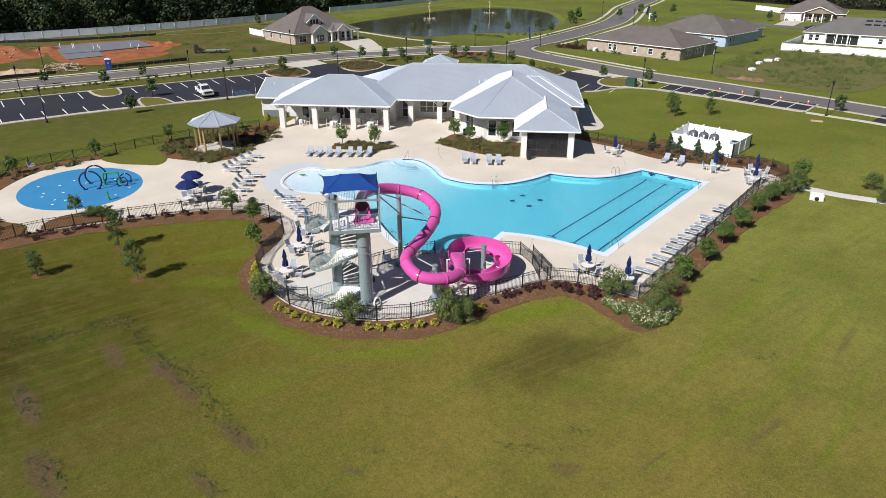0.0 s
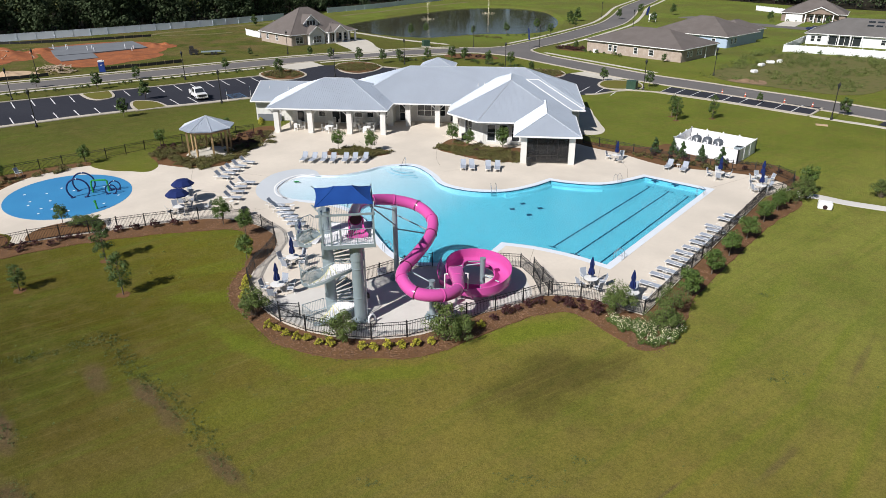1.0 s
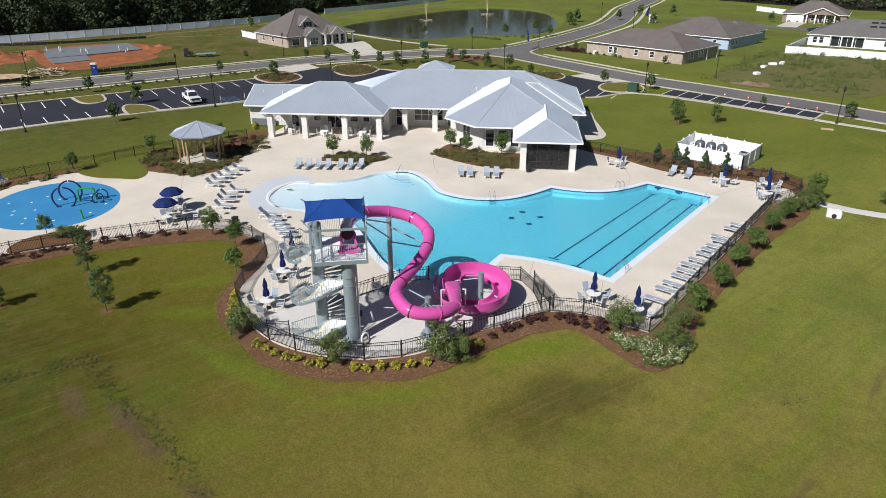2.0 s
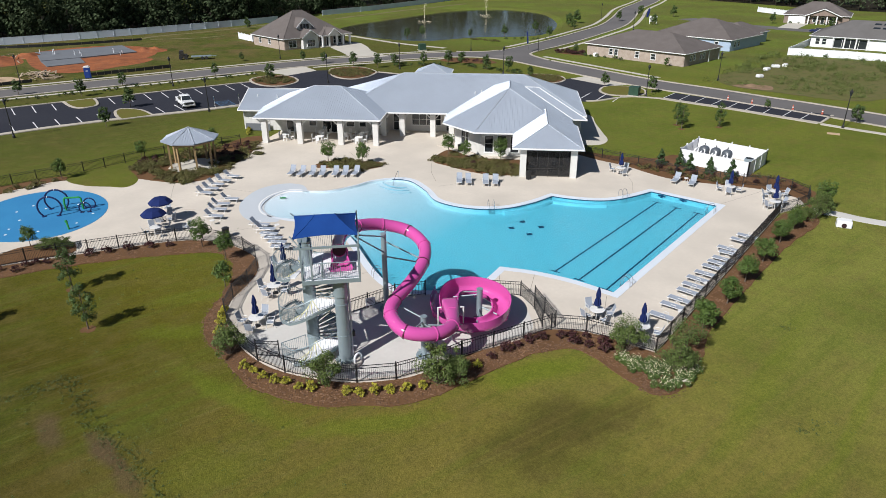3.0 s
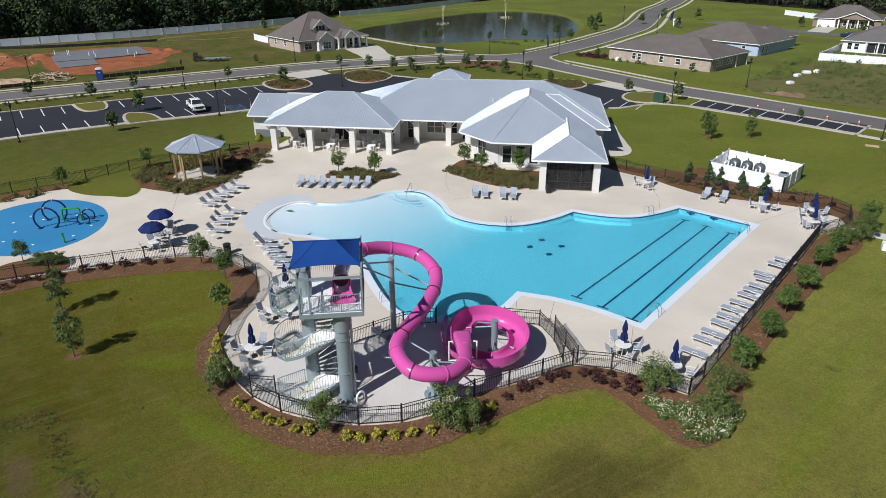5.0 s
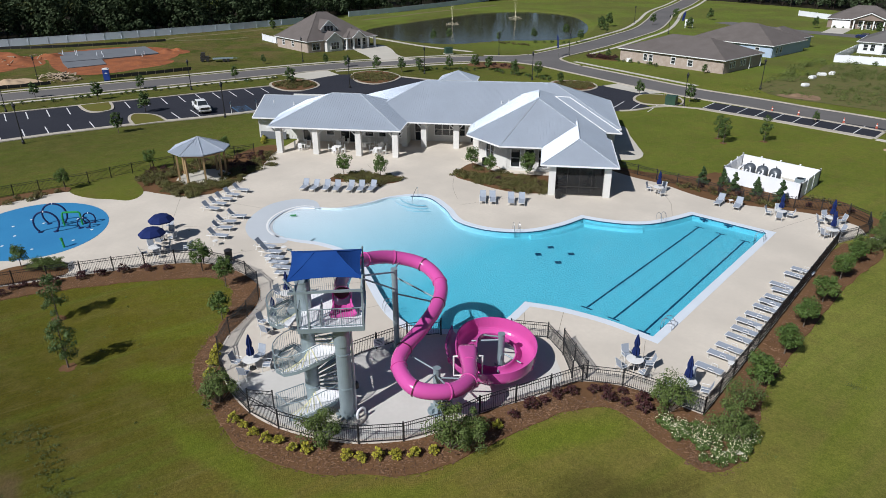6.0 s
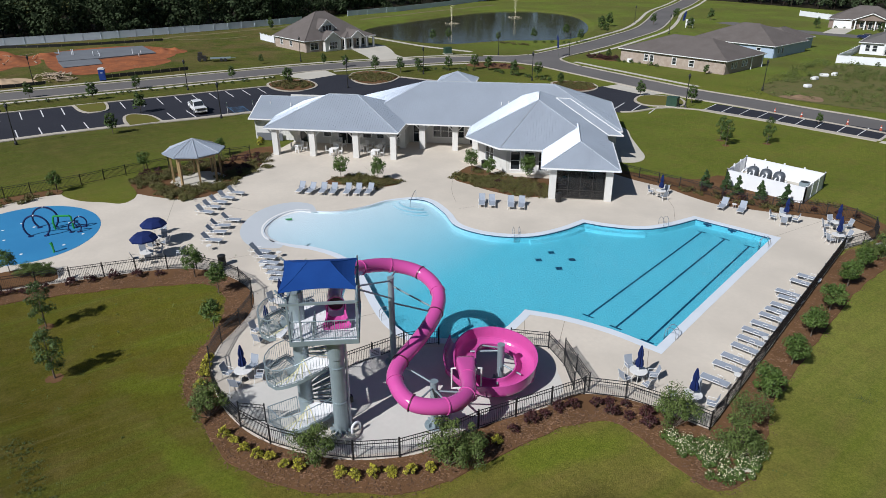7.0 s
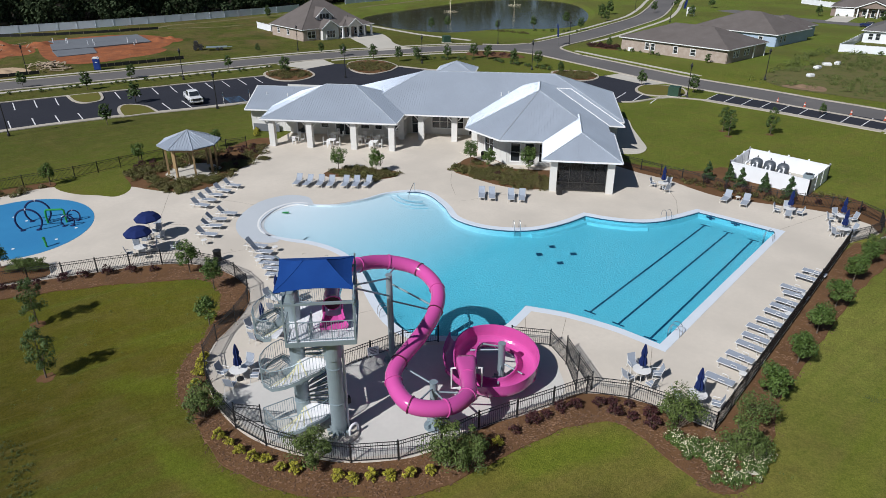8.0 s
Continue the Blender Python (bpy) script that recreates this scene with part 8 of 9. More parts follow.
def mound(name, label, x, y, rx, ry, h, material, seed):
    b = bmesh.new()
    n, m = 22, 9
    off = Vector((seed * 7.3, seed * 3.1, 0))
    rows = []
    for j in range(m + 1):
        f = j / m
        rows.append([b.verts.new((x + rx * f * math.cos(2 * math.pi * i / n), y + ry * f * math.sin(2 * math.pi * i / n), -0.06 + h * (math.cos(math.pi * f) + 1) / 2 * (0.75 + 0.7 * noise.noise(Vector((f * 2 * math.cos(2 * math.pi * i / n), f * 2 * math.sin(2 * math.pi * i / n), 0)) + off)))) for i in range(n)])
    for p, q in zip(rows, rows[1:]):
        for i in range(n):
            b.faces.new((p[i], q[i], q[(i + 1) % n], p[(i + 1) % n]))
    bmesh.ops.remove_doubles(b, verts=b.verts, dist=0.01)
    return single(name, b, material, label, "earth mound", "structure", True)


mound("earth_heap", "orange clay heap", -187, 68, 13, 6, 1.8, CLAY, 1)
mound("earth_heap", "orange clay heap behind the slab", -186, 76.5, 5, 4, 1.3, CLAY, 2)
mound("earth_heap", "orange clay spoil along the slab", -159, 84, 6, 9, 0.9, CLAY, 3)
mound("earth_heap", "orange clay spoil by the slab end", -171, 100, 5, 4, 1.2, CLAY, 4)
mound("sand_heap", "tan sand heap", -156.5, 57.0, 4, 3, 1.0, SAND, 5)
mound("sand_heap", "tan sand heap by the pond", -163, 150, 7, 5, 1.8, SAND, 6)
mound("earth_heap", "small tan soil heap in the weeds", -33, 140.4, 3.0, 1.6, 0.45, TAN_SOIL, 7)
for line in (curve([(-158, 30), (-151.5, 52), (-149.0, 61.8)], 5), curve([(-146.5, 72), (-144.4, 79), (-142.2, 88)], 5), curve([(-211, 74), (-203, 84), (-196, 98), (-192, 110)], 5)):
    t = thing("silt_fence", "black cloth silt fence along the plot", "silt fence")
    b = bmesh.new()
    cloth = []
    for p in line:
        sag = rnd(-0.08, 0.08)
        cloth.append([b.verts.new((p[0], p[1] + dy, z)) for dy, z in ((-0.02, -0.05), (0.02, -0.05), (0.02, 0.62 + sag), (-0.02, 0.62 + sag))])
    for p, q in zip(cloth, cloth[1:]):
        for j in range(4):
            b.faces.new((p[j], p[(j + 1) % 4], q[(j + 1) % 4], q[j]))
    part("cloth", b, BLACK_METAL, t)
    for p in line:
        b = bmesh.new()
        box(b, (*p, 0.34), (0.04, 0.04, 0.8))
        part("stake", b, LUMBER, t)
for x, y, s in ((-34.7, 150.6, 1.3), (-35.6, 160, 1.7), (-35.0, 165, 1.7), (-33.6, 167.5, 1.5)):
    t = thing("concrete_block", "white wrapped pallet lying in the weeds", "pallet", x, y, -0.04, rnd(0, 90), "wrapped pallets")
    bm = bmesh.new()
    box(bm, (0, 0, 0.3), (s, 1.0, 0.6))
    bmesh.ops.bevel(bm, geom=bm.edges[:], offset=0.12, segments=2, affect="EDGES")
    part("wrap", bm, TRIM, t)
t = thing("drain_headwall", "pale concrete drain headwall with a dark round opening", "drain", -8.4, 73.5, -0.06, 12)
bm = bmesh.new()
box(bm, (0, 0.5, 0.35), (1.3, 1.0, 0.7))
bmesh.ops.bevel(bm, geom=bm.edges[:], offset=0.08, segments=1, affect="EDGES")
part("block", bm, TRIM, t)
# solid plug; its dark colour stands for shade in the pipe
bm = bmesh.new()
bar(bm, (0, -0.02, 0.28), (0, 0.2, 0.28), 0.22, 16)
part("pipe_mouth", bm, OPENING_SHADE, t, "dark plug painted as the shade in the pipe mouth")
t = thing("utility_lid", "tan rectangular utility lid set in the lawn", "utility lid", -15.2, 110.9, -0.055, 10)
bm = bmesh.new()
box(bm, (0, 0, 0.03), (1.6, 1.0, 0.06))
box(bm, (0, 0, 0.07), (1.0, 0.6, 0.04))
part("lid", bm, SAND, t)
for x, y in ((-159.7, 199.5), (-154.7, 231.4)):
    t = thing("fountain", "thin white fountain jet in the pond", "fountain", x, y, -0.62, group="fountains")
    r = random.Random(int(-x))
    v, f = [], []
    for k in range(420):
        h = r.random() ** 1.2 * 6.5
        w = (0.06 + 0.9 * (h / 6.5) ** 1.5) * r.random() if k % 3 else 2.6 * r.random() ** 0.6
        h = h if k % 3 else r.uniform(0.0, 0.5)
        a = r.uniform(0, 6.28)
        c, s = Vector((w * math.cos(a), w * math.sin(a), h)), 0.03
        i = len(v)
        v += [c + Vector((-s, 0, 0)), c + Vector((s, 0, 0)), c + Vector((0, s, 2.5 * s)), c + Vector((0, -s, -2.5 * s))]
        f += [(i, i + 1, i + 2), (i, i + 1, i + 3)]
    ob = new("spray", raw("spray", v, f, PETAL))
    ob.parent = t
    tagged(ob, kind="stuff")


def feather_flag(x, y, lean, label):
    t = thing("feather_flag", label, "flag", x, y, -0.04, lean, "feather flags")
    b = bmesh.new()
    pipe(b, [(0, 0, 0), (0.1, 0, 2.2), (0.35, 0, 4.0), (1.0, 0, 5.0)], 0.03, 6)
    part("pole", b, CHROME, t)
    b = bmesh.new()
    left = [(0.12, 2.0), (0.2, 2.8), (0.33, 3.8), (0.55, 4.5), (1.0, 5.0)]
    right = [(0.75, 1.9), (0.95, 2.7), (1.1, 3.6), (1.15, 4.4), (1.1, 4.9)]
    va = [[b.verts.new((x0, s + 0.05 * math.sin(3 * z), z)) for x0, z in left] for s in (-0.01, 0.01)]
    vb = [[b.verts.new((x0, s + 0.08 * math.sin(3 * z + 1), z)) for x0, z in right] for s in (-0.01, 0.01)]
    for s in (0, 1):
        for i in range(4):
            b.faces.new((va[s][i], vb[s][i], vb[s][i + 1], va[s][i + 1]))
    part("cloth", b, NAVY, t, "dark blue feather-shaped cloth")


feather_flag(-90.0, 154.0, 150, "dark blue feather flag leaning at the street corner")
feather_flag(-92.0, 235.0, 20, "dark blue feather flag beside a white sign stand")
t = thing("sign_stand", "white two-legged sign stand at the street corner", "sign", -88.6, 233.0, -0.04, 10)
bm = bmesh.new()
box(bm, (0, 0, 1.7), (2.6, 0.12, 1.9))
part("panel", bm, TRIM, t)
for x in (-1.1, 1.1):
    bm = bmesh.new()
    box(bm, (x, 0, 0.9), (0.16, 0.16, 1.8))
    part("leg", bm, TRIM, t)


def parked_car(x, y, rz, material, label):
    """A saloon: lower body, cabin with dark glass, four wheels."""
    t = thing("car", label, "car", x, y, -0.04, rz)
    b = bmesh.new()
    prof = [(-2.2, 0.35), (-2.25, 0.7), (-2.0, 0.88), (-0.9, 0.95), (1.1, 0.98), (2.0, 0.9), (2.25, 0.72), (2.2, 0.35)]
    sides = [[b.verts.new((px, s, pz)) for px, pz in prof] for s in (-0.88, 0.88)]
    b.faces.new(sides[0])
    b.faces.new(sides[1][::-1])
    for k in range(len(prof)):
        j = (k + 1) % len(prof)
        b.faces.new((sides[0][k], sides[1][k], sides[1][j], sides[0][j]))
    bmesh.ops.recalc_face_normals(b, faces=b.faces)
    part("body", b, material, t)
    b = bmesh.new()
    lo = [b.verts.new((px, py, 0.94)) for px, py in ((-1.1, -0.8), (1.5, -0.8), (1.5, 0.8), (-1.1, 0.8))]
    hi = [b.verts.new((px, py, 1.42)) for px, py in ((-0.4, -0.62), (0.9, -0.62), (0.9, 0.62), (-0.4, 0.62))]
    b.faces.new(hi)
    for k in range(4):
        b.faces.new((lo[k], lo[(k + 1) % 4], hi[(k + 1) % 4], hi[k]))
    part("window", b, GLASS, t, "dark car glass")
    for wx in (-1.35, 1.4):
        for wy in (-0.82, 0.82):
            b = bmesh.new()
            bar(b, (wx, wy - 0.1, 0.33), (wx, wy + 0.1, 0.33), 0.33, 16)
            part("wheel", b, RUBBER, t)
    return t


parked_car(-39.7, 238.2, 5, NAVY_PIPE, "dark blue saloon car parked by the tan house")
for x, y in ((-99.3, 69.1), (-97.9, 72.9)):
    t = thing("parking_sign", "small sign on a thin white post at an accessible bay", "sign", x, y, -0.04, 120, "parking signs")
    bm = bmesh.new()
    bar(bm, (0, 0, 0), (0, 0, 2.0), 0.03, 8)
    part("post", bm, TRIM, t)
    bm = bmesh.new()
    box(bm, (0, 0.03, 1.75), (0.32, 0.02, 0.46))
    part("plate", bm, BLUE_LINE, t, "blue plate")
# ---- plants ----
def leaf_cloud(name, material, seed, n, centres, size, spread, flat=0.0):
    """Many small leaves round clump centres (x, y, z, radius)."""
    r = random.Random(seed)
    v, f = [], []
    for k in range(n):
        cx, cy, cz, cr = centres[r.randrange(len(centres))]
        while True:
            d = Vector((r.uniform(-1, 1), r.uniform(-1, 1), r.uniform(-1, 1)))
            if 0.25 < d.length < 1:
                break
        p = Vector((cx, cy, cz)) + d * cr * spread
        nrm = (d + Vector((r.uniform(-0.7, 0.7), r.uniform(-0.7, 0.7), r.uniform(-0.2, 0.9)))).normalized()
        a = nrm.orthogonal().normalized()
        b = nrm.cross(a)
        t = r.uniform(0, 6.28)
        a, b = a * math.cos(t) + b * math.sin(t), b * math.cos(t) - a * math.sin(t)
        s = size * r.uniform(0.6, 1.3)
        i = len(v)
        v += [p - a * s, p + b * s * 0.45, p + a * s + nrm * s * 0.2, p - b * s * 0.45]
        f.append((i, i + 1, i + 2, i + 3))
    return raw(name, v, f, material)


def tree_model(name, label, category, group, material, seed, h, trunk, crown_w, crown_z, n, size, clumps=16, tall=1.0, lean=0.0, limbs=False):
    """A young tree: tapered trunk, limbs, and a crown of leaves in loose clumps."""
    r = random.Random(seed)
    t = thing(name, label, category, group=group)
    b = bmesh.new()
    top = (lean * h, 0, h * 0.8)
    pipe(b, [(0, 0, -0.1), (lean * h * 0.2, 0, h * 0.3), (lean * h * 0.5, r.uniform(-0.05, 0.05), h * 0.55), top], trunk, 7, radii=[trunk * 1.3, trunk, trunk * 0.75, trunk * 0.3])
    centres, arms = [], []
    for k in range(clumps):
        f = (k + 0.5) / clumps
        a = k * 2.4 + r.uniform(-0.4, 0.4)
        z = crown_z + (h - crown_z) * f
        w = crown_w * (math.sin(math.pi * (0.18 + 0.74 * f)) ** 0.8) * r.uniform(0.5, 1.0) if tall <= 1 else crown_w * (1.05 - f) * r.uniform(0.6, 1.0)
        c = (lean * z + w * math.cos(a), w * math.sin(a), z + r.uniform(-0.1, 0.1) * h)
        centres.append((*c, crown_w * r.uniform(0.32, 0.52) * (1 if tall <= 1 else 1.15 - 0.8 * f)))
        if k % 2 == 0:
            z0 = max(crown_z * 0.8, z - 0.25 * h)
            arms.append(bmesh.new() if limbs else b)
            pipe(arms[-1], [(lean * z0, 0, z0), ((lean * z0 + c[0]) / 2, c[1] / 2, (z0 + c[2]) / 2 + 0.05), c], trunk * 0.3, 5, radii=[trunk * 0.5, trunk * 0.32, trunk * 0.12])
    stem = part("trunk", b, BARK, t, "slender grey-brown trunk")
    for arm in arms if limbs else ():
        part("limb", arm, BARK, stem)
    ob = new("crown", leaf_cloud("crown", material, seed + 50, n, centres, size, 1.0))
    ob.parent = t
    return t


def shrub_model(name, label, group, material, seed, h, w, n, size, category="shrub", clumps=12, loose=0.0):
    r = random.Random(seed)
    t = thing(name, label, category, group=group)
    b = bmesh.new()
    centres = []
    for k in range(clumps):
        a, q = k * 2.4, math.sqrt((k + 0.5) / clumps)
        z = h * (0.35 + 0.5 * (1 - q * q)) * r.uniform(0.7, 1.35)
        if loose:
            q, z, a = q * r.uniform(1 - loose, 1 + loose), z * r.uniform(1 - 0.6 * loose, 1 + 0.6 * loose), a + r.uniform(-0.5, 0.5)
        c = (w / 2 * q * math.cos(a), w / 2 * q * math.sin(a), z)
        centres.append((*c, w * r.uniform(0.11, 0.28)))
        pipe(b, [(0.1 * c[0], 0.1 * c[1], -0.05), (0.6 * c[0], 0.6 * c[1], z * 0.5), c], 0.015, 4)
    part("stem", b, BARK, t, "thin woody stems")
    ob = new("foliage", leaf_cloud("foliage", material, seed + 90, n, centres, size, 1.0))
    ob.parent = t
    return t


PLACED = {}


def plant(models, x, y, s=1.0, rz=None, z=-0.04, sz=None):
    """Sets the next copy of one of the models."""
    key = models[0].name
    k = PLACED.get(key, 0)
    PLACED[key] = k + 1
    m = models[k % len(models)]
    rz = rnd(0, 360) if rz is None else rz
    base = pose(x, y, z, 0, 0, rz)
    if k < len(models):
        m.matrix_basis = base @ Matrix.Diagonal((s, s, sz or s, 1))
        m["size"] = s
        ob = m
    else:
        ob = copy_thing(m, base)
        ob.matrix_basis = base @ Matrix.Diagonal((s, s, sz or s, 1))
    return ob


LAWN_TREES = [tree_model("young_oak", "slender young oak with a sparse layered crown on the lawn", "tree", "lawn oaks", LEAF, 11 + k, 3.4, 0.045, 0.76, 0.9, 1900, 0.08, 20, limbs=True) for k in range(3)]
for x, y, s in ((-47.4, 22.0, 1.0), (-54.2, 24.2, 1.0), (-54.4, 17.5, 0.85), (-34.6, 103.0, 0.95), (-33.2, 101.0, 1.0), (-29.2, 105.3, 0.95)):
    plant(LAWN_TREES, x, y, s, None, -0.04, 0.58 if s == 0.85 else s)
for x, y in ((-47.4, 22.0), (-54.2, 24.2), (-54.4, 17.5), (-34.6, 103.0), (-33.2, 101.0), (-29.2, 105.3)):
    bm = bmesh.new()
    sheet(bm, [(x + (p[0] - x) * (s := rnd(0.8, 1.15)), y + (p[1] - y) * s) for p in oval(x, y, 0.52, 0.48, 0, 18)], (), -0.045, 0.03)
    single("mulch_ring", bm, MULCH, "brown mulch ring round a young tree", "mulch ring", "structure")
ORNAMENTALS = [tree_model("crape_myrtle", "small round-headed crape myrtle in the mulch", "tree", "crape myrtles", LEAF_FRESH, 31 + k, 2.2, 0.035, 0.72, 1.0, 1500, 0.085, 18, limbs=True) for k in range(3)]
for x, y, s in ((-53.0, 35.0, 1.1), (-49.2, 34.7, 1.05), (-45.0, 31.6, 1.0), (-62.0, 58.9, 1.15), (-58.4, 61.2, 1.15), (-65.2, 25.8, 0.9), (-82.4, 46.4, 0.95), (-82.6, 36.6, 1.0), (-83.6, 27.4, 1.0),
                (-10.8, 77.3, 1.25), (-52.4, 70.6, 1.15), (-49.6, 70.2, 1.05), (-45.4, 71.9, 1.2), (-80.9, 55.8, 0.95)):
    plant(ORNAMENTALS, x, y, s)
HEDGE = [shrub_model("round_shrub", "rounded green hedge shrub along the fence", "hedge shrubs by the lawn", LEAF_BUSH, 41 + k, 1.75, 1.6, 3600, 0.055, clumps=30, loose=0.45) for k in range(3)]
for x, y, s in ((-29.5, 27.5, 1.15), (-36.9, 26.0, 1.15), (-24.1, 31.7, 1.3), (-23.3, 32.5, 1.05), (-16.4, 41.9, 1.25), (-13.0, 41.6, 1.15), (-12.6, 42.2, 0.8), (-10.7, 76.2, 1.25), (-11.2, 74.4, 1.0), (-12.0, 73.0, 0.9), (-4.4, 81.0, 1.1), (-3.0, 77.0, 0.8)):
    plant(HEDGE, x, y, s)
FENCE_TREES = [tree_model("hedge_tree", "small bushy dark-green tree on a short stem in the mulch", "tree", "trees along the fence", LEAF_FRESH, 44 + k, 1.95, 0.04, 0.74, 0.85, 2400, 0.078, 20, limbs=True) for k in range(3)]
for x, y, s in ((-13.2, 47.6, 1.1), (-12.9, 52.3, 1.05), (-12.8, 56.7, 1.05), (-12.6, 61.4, 1.05), (-12.4, 66.4, 1.05), (-12.1, 70.4, 0.95)):
    plant(FENCE_TREES, x, y, s)
YELLOW = [shrub_model("golden_shrub", "small golden-yellow shrub in the mulch edge", "golden shrubs", LEAF_YELLOW, 61 + k, 0.56, 0.60, 560, 0.055, clumps=12) for k in range(3)]
for x, y in ((-41.7, 29.1), (-41.1, 28.5), (-40.5, 27.9), (-39.6, 27.2), (-34.8, 25.6), (-33.9, 25.6), (-33.0, 25.65), (-32.1, 25.8), (-31.3, 26.05), (-30.4, 26.3), (-29.7, 26.55), (-27.7, 27.55), (-27.0, 28.0), (-26.4, 28.65), (-25.8, 29.25), (-25.1, 29.95), (-24.5, 30.8), (-23.1, 34.45), (-81.4, 61.8), (-82.2, 62.6), (-83.0, 63.2)):
    plant(YELLOW, x + rnd(-0.08, 0.08), y + rnd(-0.08, 0.08), rnd(0.85, 1.1))
RED = [shrub_model("purple_shrub", "low dark red-purple shrub in the mulch", "purple shrubs", LEAF_RED, 71 + k, 0.8, 0.95, 360, 0.08, clumps=10) for k in range(3)]
for x, y in ((-23.0, 36.0), (-22.6, 37.0), (-22.3, 38.1), (-22.1, 39.0), (-21.4, 39.9), (-20.6, 40.6), (-20.1, 41.3), (-19.5, 40.7), (-18.6, 41.0), (-19.0, 41.8), (-17.9, 41.8), (-17.3, 40.9), (-60.6, 25.2), (-60.2, 26.6), (-59.4, 28.2), (-58.6, 29.4), (-57.7, 30.8), (-56.6, 32.2), (-55.6, 33.4), (-61.4, 23.8), (-62.2, 22.2), (-62.0, 20.6), (-62.7, 21.4), (-61.2, 23.0), (-61.4, 24.6), (-63.1, 20.2),
             (-81.2, 46.0), (-80.8, 47.2), (-80.2, 48.4), (-80.0, 49.6), (-79.6, 50.8), (-79.4, 52.0), (-80.4, 45.0), (-79.6, 44.2), (-79.0, 46.2), (-77.4, 57.2), (-76.6, 56.4), (-77.8, 55.8), (-76.0, 57.6), (-75.2, 55.8), (-74.4, 54.6), (-73.8, 53.4), (-76.4, 54.4), (-75.6, 53.2), (-77.2, 58.6), (-74.8, 57.0), (-73.2, 54.4), (-72.4, 52.8), (-44.0, 69.4), (-42.8, 70.0), (-47.2, 68.8), (-29.0, 81.2), (-26.6, 80.9), (-24.6, 80.8), (-22.6, 80.9), (-20.6, 81.4), (-18.4, 82.2), (-16.4, 82.8), (-14.6, 83.0), (-97.4, 131.6), (-95.6, 132.0), (-93.8, 132.4), (-92.0, 132.8), (-90.2, 133.8), (-96.6, 133.4), (-94.6, 134.2), (-92.4, 134.8), (-98.6, 133.2), (-90.0, 135.4)):
    plant(RED, x + rnd(-0.15, 0.15), y + rnd(-0.15, 0.15), rnd(0.62, 0.9))
LEAF_LOW = leaf("olive groundcover leaves", (0.108, 0.120, 0.028), (0.105, 0.086, 0.030), 0.35)
LOW = [shrub_model("low_groundcover_shrub", "low olive-green groundcover shrub in the mulch", "groundcover shrubs", LEAF_LOW, 81 + k, 0.5, 0.9, 260, 0.07, clumps=9) for k in range(3)]
r = random.Random(9)
far_low = []
for cx, cy, rx, ry, n in ((-72.6, 44.6, 3.4, 1.6, 64), (-71.0, 48.4, 1.4, 3.6, 48), (-72.6, 52.4, 1.6, 2.6, 24), (-78.4, 50, 1.9, 5.0, 90), (-78.0, 44.6, 2.4, 1.9, 40), (-59.4, 60.0, 3.1, 1.7, 60), (-49.4, 68.3, 3.8, 1.4, 84), (-44.4, 68.9, 3.3, 1.9, 84), (-47, 70.8, 5.4, 1.3, 50), (-77.8, 45.0, 2.0, 2.4, 8), (-73.6, 56.4, 1.8, 2.0, 7), (-17.4, 84.6, 1.8, 0.8, 5), (-82.6, 33.6, 1.0, 3.0, 14), (-83.0, 27.0, 1.6, 2.6, 14), (-70.5, 18.8, 5.0, 1.6, 30), (-26, 80.2, 8, 0.7, 26), (-104.6, 106.4, 5.2, 4.6, 170), (-68.6, 124.0, 3.8, 3.6, 140), (-110.4, 91.0, 4.2, 3.8, 120), (-112, 166, 6.0, 1.2, 30)):
    for k in range(n):
        a, q = r.uniform(0, 6.28), math.sqrt(r.random())
        if cx < -75 or cy > 78 or k > 19:
            s = r.uniform(0.7, 1.25)
            far_low += [(cx + rx * q * math.cos(a) + s * r.uniform(-0.3, 0.3), cy + ry * q * math.sin(a) + s * r.uniform(-0.3, 0.3), s * r.uniform(0.1, 0.35), 0.24 * s) for j in range(5)]
            continue
        plant(LOW, cx + rx * q * math.cos(a), cy + ry * q * math.sin(a), s := r.uniform(0.7, 1.25), r.uniform(0, 360), 0.0, s * 0.6)
for x0, y0, x1, y1, w, n in ((-62.2, 58.2, -56.6, 62.2, 0.55, 40), (-51.6, 67.6, -41.8, 69.8, 0.7, 60), (-76.8, 59.6, -71.6, 52.4, 0.5, 26)):
    for k in range(n):
        f = (k + 0.5) / n
        plant(LOW, x0 + (x1 - x0) * f + r.gauss(0, w), y0 + (y1 - y0) * f + r.gauss(0, w), s := r.uniform(0.8, 1.25), r.uniform(0, 360), 0.02, s * 0.6)
tagged(new("groundcover", leaf_cloud("groundcover", LEAF_LOW, 10, 110000, far_low, 0.085, 1.0)), "low olive groundcover filling the beds and islands", "groundcover", kind="stuff")
CONE = [tree_model("evergreen_cone", "small conical evergreen before the equipment yard", "tree", "conical evergreens", LEAF_PINE, 101 + k, 2.0, 0.05, 0.62, 0.15, 1900, 0.085, 26, tall=2.0, limbs=True) for k in range(2)]
for x, y, s in ((-29.3, 82.4, 1.0), (-27.3, 83.2, 0.95), (-25.8, 82.2, 1.05), (-23.5, 82.3, 1.0), (-21.0, 81.8, 1.15)):
    plant(CONE, x, y, s)
STREET = [tree_model("street_tree", "small dark-leaved street tree on the verge", "tree", "street trees", LEAF, 121 + k, 3.0, 0.05, 0.95, 1.1, 620, 0.19, 15) for k in range(3)]
